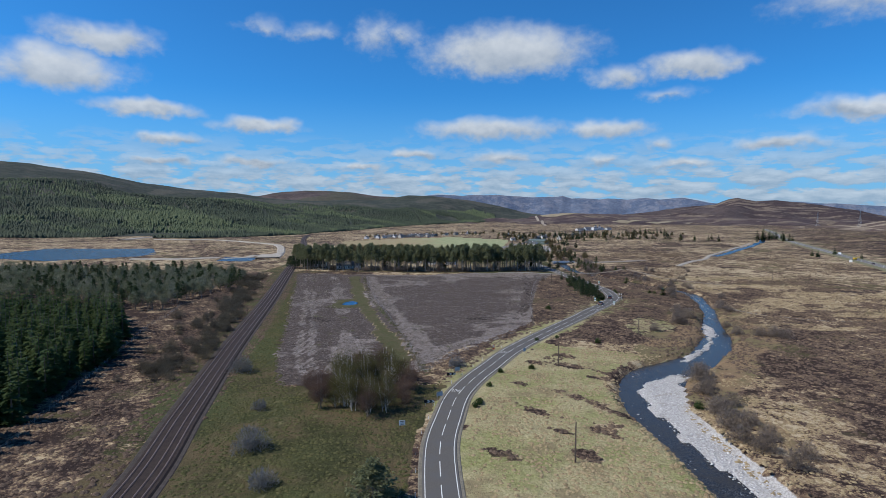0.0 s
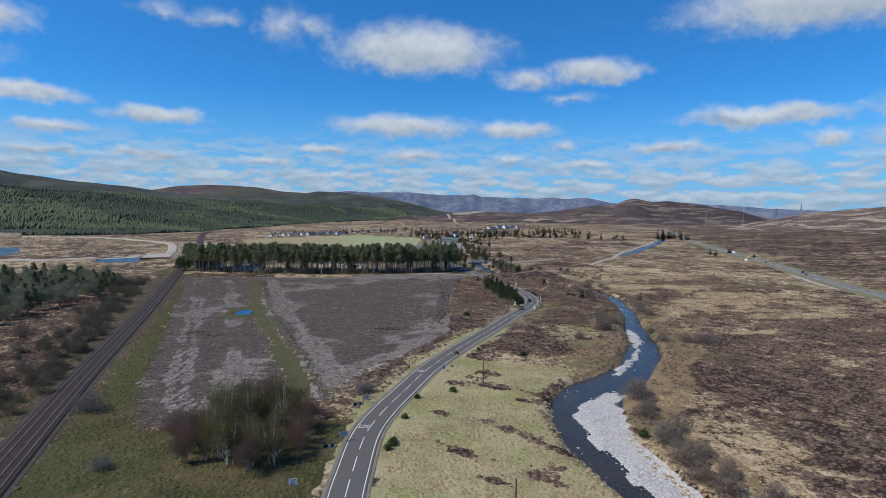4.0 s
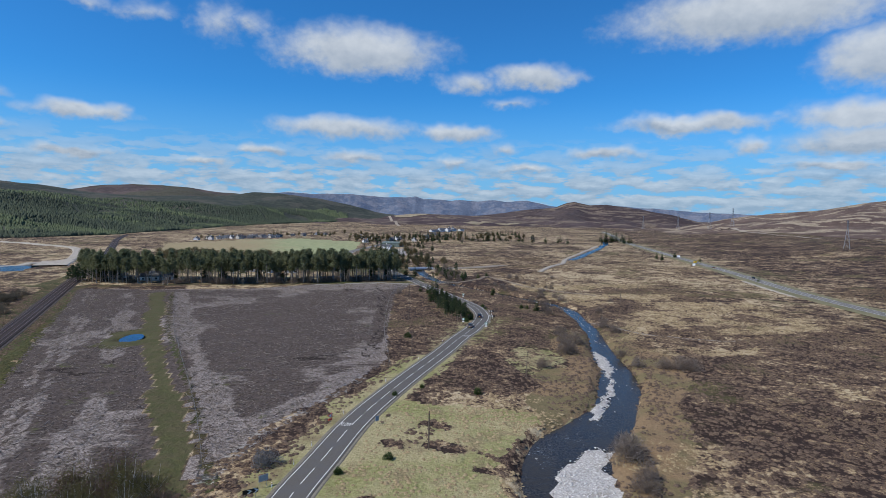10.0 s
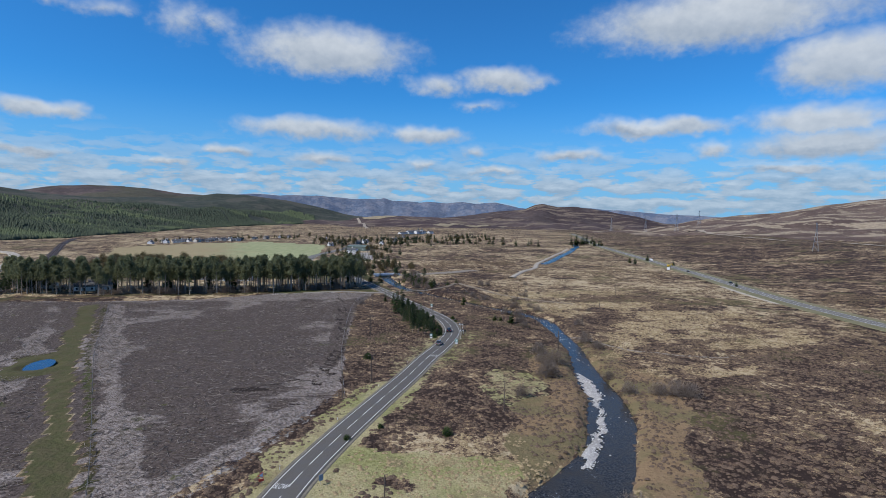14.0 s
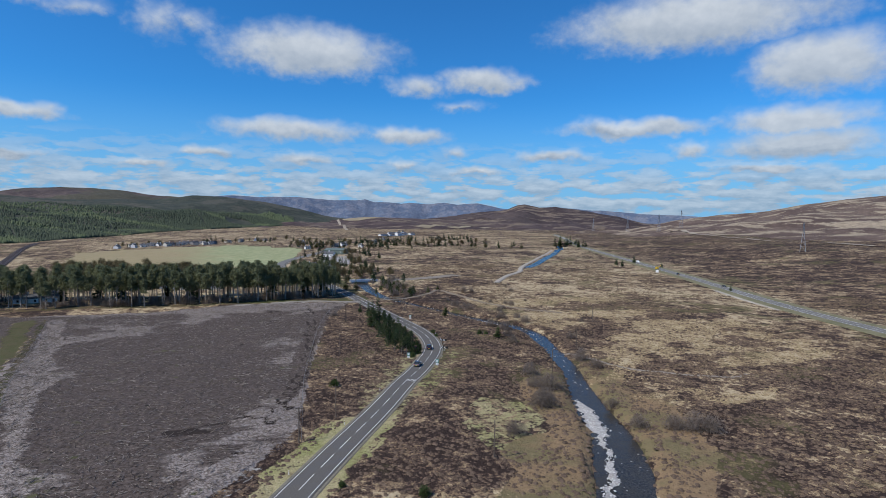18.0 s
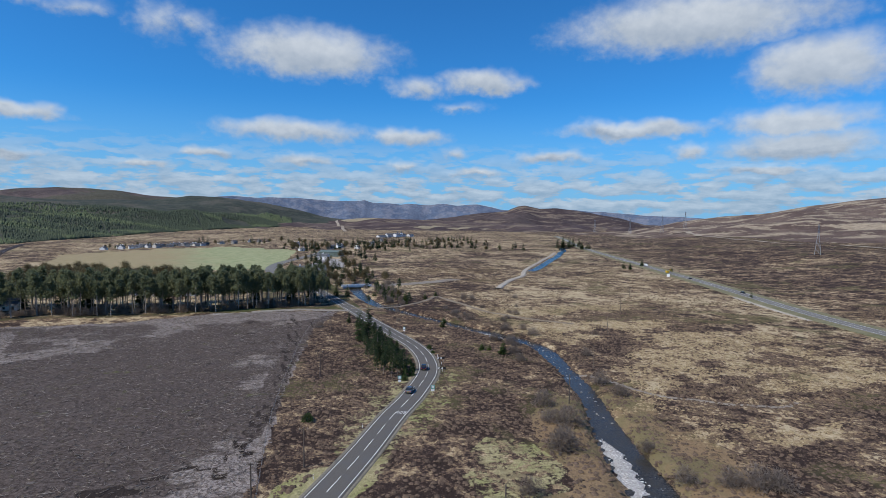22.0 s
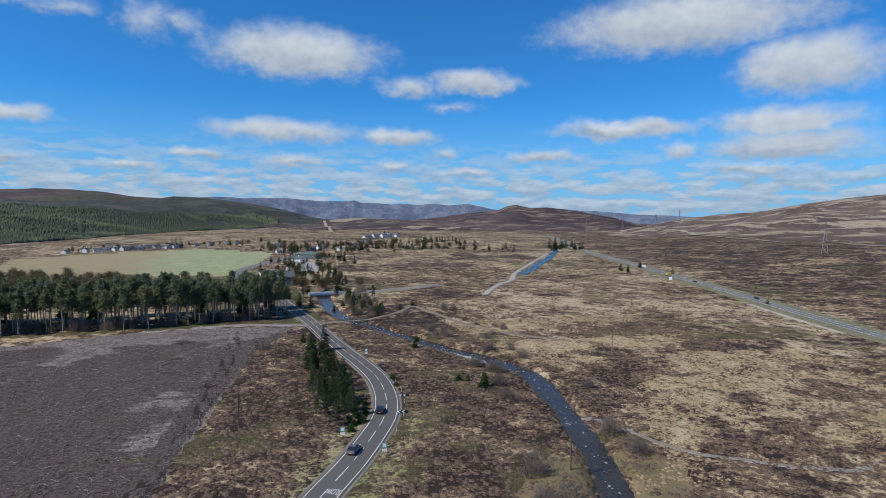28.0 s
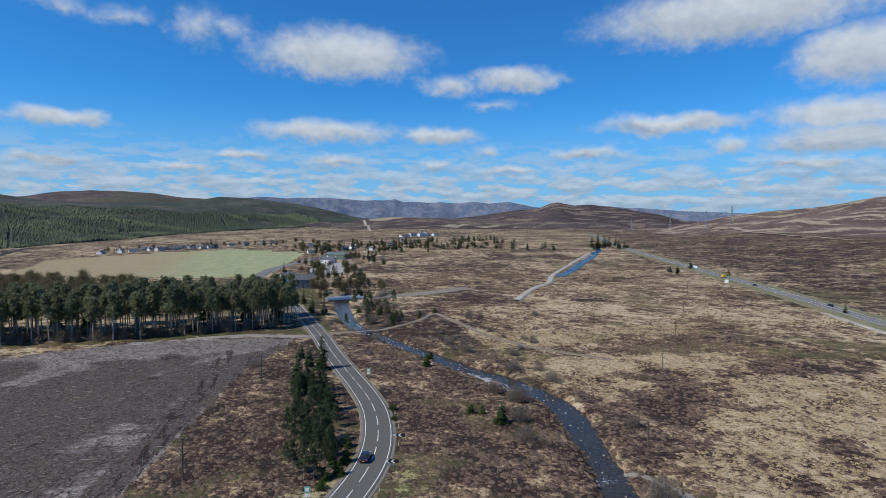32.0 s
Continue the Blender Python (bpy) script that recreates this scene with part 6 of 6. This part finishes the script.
def fence(pts, gap, h, label, rails=0):
    line = spline(pts, 1.0)
    L = np.r_[0, np.cumsum(np.hypot(*np.diff(line, axis=0).T))]
    root = empty("fence", Matrix.Translation((line[0][0], line[0][1], 0)))
    inv = root.matrix_world.inverted()
    n = int(L[-1] / gap)
    me = None
    tops = []
    for k in range(n + 1):
        x, y = np.interp(k * gap, L, line[:, 0]), np.interp(k * gap, L, line[:, 1])
        z = hz(x, y)
        if me is None:
            bm = bmesh.new()
            tube(bm, (0, 0, -.3), (0, 0, h), .065, .055, 6)
            ob = part("post", bm, M_POST, root)
            me = ob.data
        else:
            ob = new("post", me)
            ob.parent = root
        ob.matrix_basis = Matrix.Translation((x - line[0][0], y - line[0][1], z)) @ Matrix.Rotation(.06 * RS.randn(), 4, "X") @ Matrix.Rotation(.06 * RS.randn(), 4, "Y")
        tops.append((x - line[0][0], y - line[0][1], z))
    for q in (.35, .65, .95):
        bm = bmesh.new()
        for a, b in zip(tops[:-1], tops[1:]):
            tube(bm, (a[0], a[1], a[2] + h * q), (b[0], b[1], b[2] + h * q), .012, .012, 3)
        part("wire", bm, M_METAL, root)
    return tagged(root, label, "fence")


fence([(-46, 390), (-37, 340), (-27, 290), (-18, 253), (-5, 201), (1.5, 170), (2, 163)], 3.4, 1.25, "pale post and wire fence along the grassy lane")
fence([(45, 226), (51, 280), (66, 362), (80, 405), (87, 413)], 5.5, 1.2, "post and wire fence between clearing and heather")
fence([(-74, 102), (-80, 122), (-92, 167), (-106, 215), (-112, 245), (-120, 275)], 2.6, 1.3, "grey post and wire fence before the spruces")
fence([(5, 163), (17, 187), (33, 213), (44, 228)], 5, 1.1, "low post and wire fence beside the road verge")


def gate(x, y, rz):
    root = empty("field_gate", Matrix.Translation((x, y, hz(x, y))) @ Matrix.Rotation(radians(rz), 4, "Z"))
    for k in range(5):
        part("bar", box(bmesh.new(), (0, 0, .25 + .24 * k), (3.4, .05, .09), 0, .008), M_POST, root)
    for k in (-1.7, 0, 1.7):
        part("upright", box(bmesh.new(), (k, .04, .72), (.10, .06, 1.25), 0, .01), M_POST, root)
    return tagged(root, "weathered pale timber field gate", "gate")


gate(3.7, 161.6, 4)

# ---- pylons ----


def pylon(x, y, h, rz=0.0, t=.30, z=0.0):
    root = empty("pylon", Matrix.Translation((x, y, hz(x, y) + z)) @ Matrix.Rotation(radians(rz), 4, "Z"))
    w0, w1 = h * .09, h * .018
    lv = [0, .22, .42, .58, .70, .80, .90, 1.0]
    wd_ = lambda q: w0 + (w1 - w0) * min(1, q / .7)
    for sx, sy in ((1, 1), (1, -1), (-1, 1), (-1, -1)):
        bm = bmesh.new()
        for a, b in zip(lv[:-1], lv[1:]):
            tube(bm, (sx * wd_(a), sy * wd_(a), a * h), (sx * wd_(b), sy * wd_(b), b * h), t * .8, t * .6, 4)
        part("leg", bm, M_METAL, root)
    bm = bmesh.new()
    for a, b in zip(lv[:-1], lv[1:]):
        for s in (1, -1):
            tube(bm, (-wd_(a), s * wd_(a), a * h), (wd_(b), s * wd_(b), b * h), t * .4, t * .4, 3)
            tube(bm, (wd_(a), s * wd_(a), a * h), (-wd_(b), s * wd_(b), b * h), t * .4, t * .4, 3)
            tube(bm, (s * wd_(a), -wd_(a), a * h), (s * wd_(b), wd_(b), b * h), t * .4, t * .4, 3)
    part("bracing", bm, M_METAL, root)
    for q, L in ((.70, .13), (.82, .155), (.94, .12)):
        bm = bmesh.new()
        tube(bm, (-L * h, 0, q * h), (L * h, 0, q * h), t * .6, t * .6, 4)
        for s in (1, -1):
            tube(bm, (s * L * h, 0, q * h), (s * w1, 0, q * h + .05 * h), t * .5, t * .5, 3)
        part("arm", bm, M_METAL, root)
    return tagged(root, "grey steel lattice pylon on the moor", "pylon", "pylons")


pylon(628, 582, 33, 35, .24)
for a, d in ((39.3, 1640), (41.2, 1620), (33.5, 2150), (36.6, 1900)):
    x, y = 25 + d * math.sin(radians(a)), 78 + d * math.cos(radians(a))
    az_, r_ = math.degrees(math.atan2(x - E0[0], y - E0[1])), math.hypot(x - E0[0], y - E0[1])
    pylon(x, y, 46, 30, .26, max(0.0, float(hill_height(900, 2000, PROF_G, np.array([az_]), np.array([r_]), 160)[2][0]) - 1))

# ---- houses ----


def house(x, y, rz, w, d, h, rh, wall, roof, label, chimneys=2, wins=3, storeys=1, name="house", door=True, category="house"):
    root = empty(name, Matrix.Translation((x, y, hz(x, y) - .2)) @ Matrix.Rotation(radians(rz), 4, "Z"))
    bm = bmesh.new()
    v = [bm.verts.new(p) for p in ((-w / 2, -d / 2, 0), (w / 2, -d / 2, 0), (w / 2, d / 2, 0), (-w / 2, d / 2, 0), (-w / 2, -d / 2, h), (w / 2, -d / 2, h), (w / 2, d / 2, h), (-w / 2, d / 2, h), (-w / 2, 0, h + rh), (w / 2, 0, h + rh))]
    for f in ((0, 1, 5, 4), (2, 3, 7, 6), (1, 2, 6, 9, 5), (3, 0, 4, 8, 7)):
        bm.faces.new([v[i] for i in f])
    part("wall", bm, wall, root)
    o, t = .35, .18
    bm = bmesh.new()
    s = rh / (d / 2)
    prof = [(-d / 2 - o, h - o * s), (0, h + rh), (d / 2 + o, h - o * s), (d / 2 + o, h - o * s + t), (0, h + rh + t), (-d / 2 - o, h - o * s + t)]
    a = [bm.verts.new((-w / 2 - .2, p, q)) for p, q in prof]
    b = [bm.verts.new((w / 2 + .2, p, q)) for p, q in prof]
    for i in range(6):
        j = (i + 1) % 6
        bm.faces.new((a[i], b[i], b[j], a[j]))
    bm.faces.new((a[0], a[1], a[4], a[5])), bm.faces.new((a[1], a[2], a[3], a[4]))
    bm.faces.new((b[5], b[4], b[1], b[0])), bm.faces.new((b[4], b[3], b[2], b[1]))
    bmesh.ops.recalc_face_normals(bm, faces=bm.faces)
    rf = part("roof", bm, roof, root)
    for k in range(chimneys):
        part("chimney", box(bmesh.new(), ((k - .5) * (w - 1.2) if chimneys > 1 else 0, 0, h + rh + .5), (.9, .7, 1.5), 0, .03), wall, rf)
    for st in range(storeys):
        for k in range(wins):
            wx_ = (k - (wins - 1) / 2) * w / wins
            z = h * (st + .5) / storeys + .1
            if door and st == 0 and k == wins // 2:
                part("door", box(bmesh.new(), (wx_, -d / 2 - .02, 1.05), (1.0, .08, 2.1), 0, .01), M_POLE, root)
                continue
            win = part("window", box(bmesh.new(), (wx_, -d / 2 - .02, z), (1.25, .10, 1.45), 0, .01), M_SIGNW, root)
            part("pane", box(bmesh.new(), (wx_, -d / 2 - .06, z), (1.0, .05, 1.2)), M_GLASS, win)
    return tagged(root, label, category)


hotel = house(92.5, 566, 2, 15, 8, 5.6, 3.2, M_STONE, M_SLATE, "grey stone roadside hotel with slate roof and painted gable", 2, 5, 2, "hotel", True, "hotel")
part("gable", box(bmesh.new(), (-7.62, -1.0, 2.8), (.12, 5.4, 5.2), 0, .02), M_WHITE, hotel, "white painted gable")
part("gable_stripe", box(bmesh.new(), (-7.7, -3.4, 3.0), (.14, 1.2, 5.6), 0, .02), M_RED, hotel, "red painted stripe")
part("end_panel", box(bmesh.new(), (-6.8, -4.06, 2.8), (1.4, .10, 5.4), 0, .02), M_WHITE, hotel, "white corner panel")
part("corner_stripe", box(bmesh.new(), (-7.3, -4.12, 3.0), (.7, .10, 5.6), 0, .02), M_RED, hotel, "red corner stripe")
house(90, 578, 92, 12, 7, 5.0, 2.6, M_STONE, M_SLATE, "rear wing of the hotel with slate roof", 1, 3, 1, "hotel_wing", False)
house(84, 600, 8, 10, 7, 4.5, 2.5, M_WHITE, M_SLATE, "white outbuilding behind the hotel", 1, 2)
house(138, 812, -35, 26, 14, 5.5, 1.8, M_TIN, M_TIN, "green sheet-metal shed with a grey yard", 0, 3, 1, "shed", False, "shed")
house(122, 760, -30, 12, 8, 4, 2.4, M_WHITE, M_SLATE, "small white roadside building beside the yard", 1, 3)
house(-73, 452, 6, 11, 7, 2.8, 1.8, M_WHITE, M_SLATE, "white bungalow among the pines", 1, 3)
house(-64, 456, 6, 7, 6, 2.6, 1.5, M_WHITE, M_SLATE, "small white annexe beside the bungalow", 0, 2)
for x, y, w in ((-72, 478, 12), (-18, 496, 9), (-5, 492, 8), (12, 490, 9), (-24, 505, 8), (-96, 470, 9)):
    house(x, y, 4 + RS.randn() * 8, w, 5.5, 2.7, 1.4, M_WHITE if w < 11 else M_CREAM, M_SLATE, "low white chalet behind the pine belt", 0, 3, 1, "chalet")
VILLAGE = [(-112, 978, 12, 9), (-98, 990, -10, 10), (-88, 1000, 15, 9), (-75, 1014, 5, 14), (-62, 1030, -8, 12), (-54, 1050, 10, 13), (-46, 1034, 40, 9), (-34, 1062, 0, 11), (8, 1100, 0, 12), (22, 1120, 30, 10),
           (47, 1161, 20, 11), (60, 1150, -20, 10), (118, 1060, 0, 12), (142, 1012, -15, 12), (152, 990, 20, 10), (170, 973, 0, 14), (185, 1010, 35, 10), (204, 996, 0, 11), (230, 1040, -10, 12), (250, 1090, 10, 12), (120, 905, 0, 10),
           (160, 930, 30, 11), (200, 940, -20, 10), (411, 1252, 0, 12), (280, 1180, 0, 11)]
for i, (x, y, rz, w) in enumerate(VILLAGE):
    tagged(house(x + 6 * RS.randn(), y + 9 * RS.randn(), rz + 38 + 25 * RS.randn(), w * (.6 + .25 * RS.rand()), 6.0, 2.4 + 1.2 * (i % 3 == 0), 2.1, (M_WHITE, M_STONE, M_WHITE, M_CREAM, M_STONE)[i % 5], M_SLATE, "low village house with a grey slate roof", 2, 3), group="village houses")
for k in range(16):
    tagged(house(-120 + 7.2 * k + 5 * RS.randn(), 972 + 6.6 * k + 12 * RS.randn(), 20 + 40 * RS.randn(), 7 + 4 * RS.rand(), 6.0, 2.6, 2.0, (M_WHITE, M_CREAM, M_WHITE, M_STONE)[k % 4], M_SLATE, "low village house with a grey slate roof", 1, 2), group="village houses")
for x, y in [(-128 + 5.2 * k + 6 * RS.randn(), 965 + 5.6 * k + 10 * RS.randn()) for k in range(34)]:
    (FIELDTREE if RS.rand() < .6 else SCRUBPINE).put(x, y, .45 + .45 * RS.rand(), "garden tree among the village houses")
for k, (x, y, w, h, rz) in enumerate(((336, 1416, 34, 5, 15), (356, 1428, 22, 7, 15), (376, 1434, 18, 10, 15), (392, 1446, 24, 7, 15), (414, 1452, 20, 6, 15), (366, 1458, 34, 8, 15), (398, 1474, 30, 7, 15))):
    house(x, y, rz + 24, w * .85, 9, h * .6, 2.6, M_WHITE, M_SLATE, "long white distillery building with dark roof", 1 if k == 2 else 0, 5, 1, "distillery_building", False, "distillery")
for x, y in ((380, 1440), (390, 1444)):
    root = empty("pagoda_roof", Matrix.Translation((x, y, 8.5)))
    for r0, r1, z, d in ((4.2, 1.5, 1.0, 2.6), (1.2, 1.2, 2.8, 1.2), (2.2, .1, 4.4, 2.0)):
        bm = bmesh.new()
        bmesh.ops.create_cone(bm, cap_ends=True, segments=4, radius1=r0, radius2=r1, depth=d, matrix=Matrix.Translation((0, 0, z)) @ Matrix.Rotation(radians(45), 4, "Z"))
        part("tier", bm, M_SLATE, root)
    part("base", box(bmesh.new(), (0, 0, -4.2), (6, 6, 8.6)), M_WHITE, root)
    tagged(root, "white distillery kiln with a dark pagoda roof", "kiln")

# ---- bridges ----
br = empty("road_bridge", Matrix.Translation((113.5, 507, -.4)) @ Matrix.Rotation(radians(10), 4, "Z"))
part("deck", box(bmesh.new(), (0, 2.2, .55), (19, 4.6, .5), 0, .03), M_STONE, br)
for k in (-.1, 4.5):
    part("parapet", box(bmesh.new(), (0, k, 1.35), (19.5, .35, 1.25), 0, .03), M_WHITE, br, "white painted parapet")
for k in (-8.4, 8.4):
    part("abutment", box(bmesh.new(), (k, 2.2, -.8), (2.4, 4.8, 2.6), 0, .05), M_STONE, br)
tagged(br, "small bridge with white parapets over the burn", "bridge")
fb = empty("footbridge", Matrix.Translation((112.5, 417.6, 0)) @ Matrix.Rotation(radians(4), 4, "Z"))
part("deck", box(bmesh.new(), (0, 0, .35), (15, 1.6, .22), 0, .02), M_POST, fb)
for k in (-.75, .75):
    part("handrail", box(bmesh.new(), (0, k, 1.35), (15, .08, .10), 0, .01), M_POST, fb)
    for j in range(7):
        part("baluster", box(bmesh.new(), (-7.2 + 2.4 * j, k, .85), (.09, .09, 1.0)), M_POST, fb)
tagged(fb, "narrow timber footbridge across the river", "bridge")

# ---- vehicles ----


def paint(name, c):
    m = Mat(name, .25, .5)
    m.color(m.mix(m.step(m.noise(.4, 3), .3, .7), c, tuple(k * 1.15 + .004 for k in c)))
    m.b.inputs["Coat Weight"].default_value = .6
    return m.m


def car(x, y, rz, colour, label, L=4.2, H=1.5, van=False):
    root = empty("van" if van else "car", Matrix.Translation((x, y, .19 + hz(x, y))) @ Matrix.Rotation(rz, 4, "Z"))
    W = 1.78 if not van else 2.0

    def hull(prof, w, taper):
        bm = bmesh.new()
        zs = [p[1] for p in prof]
        z0, z1 = min(zs), max(zs)
        rows = []
        for sg in (-1, 1):
            rows.append([bm.verts.new((px, sg * w / 2 * (1 - taper * (pz - z0) / (z1 - z0)), pz)) for px, pz in prof])
        n = len(prof)
        for i in range(n):
            bm.faces.new((rows[0][i], rows[0][(i + 1) % n], rows[1][(i + 1) % n], rows[1][i]))
        bm.faces.new(rows[0][::-1]), bm.faces.new(rows[1])
        bmesh.ops.recalc_face_normals(bm, faces=bm.faces)
        bmesh.ops.bevel(bm, geom=list(bm.edges), offset=.06, segments=1, affect="EDGES")
        return bm

    h = L / 2
    if van:
        body = [(-h, .3), (h - .1, .3), (h, .8), (h - .3, 1.1), (h - 1.1, H), (-h, H)]
        cab = [(h - 1.15, 1.15), (h - .45, 1.15), (h - 1.05, H - .12), (h - 1.25, H - .12)]
    else:
        body = [(-h, .35), (-h + .2, .28), (h - .2, .28), (h, .5), (h - .1, .72), (h - 1.1, .90), (-h + .5, .95), (-h + .02, .82)]
        cab = [(h - 1.15, .86), (h - 1.75, H - .04), (-h + .95, H - .02), (-h + .30, .92)]
    part("body", hull(body, W, .06), colour, root)
    part("glasshouse", hull(cab, W - .12, .18), M_GLASS, root, "dark tinted windows")
    if not van:
        part("roof", hull([(h - 1.8, H - .05), (h - 1.95, H), (-h + 1.1, H), (-h + .98, H - .05)], W - .42, .05), colour, root)
    for sx in (h - .8, -h + .8):
        for sy in (1, -1):
            wl = part("wheel", tube(bmesh.new(), (sx, sy * (W / 2 - .2), .31), (sx, sy * (W / 2 + .01), .31), .31, .31, 14), M_TYRE, root)
            part("rim", tube(bmesh.new(), (sx, sy * (W / 2 - .05), .31), (sx, sy * (W / 2 + .02), .31), .19, .17, 10), M_METAL, wl)
    for sy in (.6, -.6):
        part("headlight", box(bmesh.new(), (h - .05, sy, .66), (.08, .32, .14), 0, .02), M_SIGNW, root)
        part("tail_light", box(bmesh.new(), (-h + .03, sy, .74), (.06, .3, .16), 0, .02), M_SIGNR, root)
    part("number_plate", box(bmesh.new(), (-h + .0, 0, .52), (.04, .5, .12)), M_YELLOW, root, "plain yellow plate")
    return tagged(root, label, "van" if van else "car")


for y_, off, nm, c in ((277.5, -1.35, "dark grey hatchback driving towards the bend", paint("grey_car_paint", (.10, .11, .12))), (298, -1.35, "dark blue car on the bend", paint("navy_car_paint", (.012, .016, .035)))):
    x, y, a = at_road(road_s(y_))
    car(x + off * math.sin(a), y - off * math.cos(a), a, c, nm)


def far_car(y, off, c, label, van=False):
    i = int(np.argmin(np.abs(a9_f[:, 1] - y)))
    p, q = a9_f[i], a9_f[i + 1]
    a = math.atan2(q[1] - p[1], q[0] - p[0])
    car(p[0] + off * math.sin(a), p[1] - off * math.cos(a), a if off < 0 else a + math.pi, c, label, 5.4 if van else 4.3, 2.3 if van else 1.5, van)


far_car(418, 1.8, paint("black_car_paint", (.015, .015, .017)), "black car on the main road")
far_car(496, -1.8, paint("dark_car_paint", (.03, .03, .035)), "dark car on the main road")
far_car(620, 1.8, paint("white_van_paint", (.70, .70, .70)), "white van on the main road", True)
sign("main_road_sign", 371, 512, -30, 2.4, 2.2, 2.2, M_SIGNW, "large white sign beside the main road")
root = empty("digger", Matrix.Translation((398, 545, hz(398, 545))))
part("cab", box(bmesh.new(), (0, 0, 1.7), (2.4, 2.2, 1.7), 0, .15), M_YELLOW, root)
part("tracks", box(bmesh.new(), (0, 0, .4), (3.4, 2.4, .8), 0, .2), M_TYRE, root)
part("boom", tube(bmesh.new(), (1.0, 0, 2.0), (4.0, 0, 3.6), .22, .18, 6), M_YELLOW, root)
part("dipper", tube(bmesh.new(), (4.0, 0, 3.6), (5.2, 0, .9), .16, .12, 6), M_YELLOW, root)
tagged(root, "small yellow digger parked beside the main road", "digger")
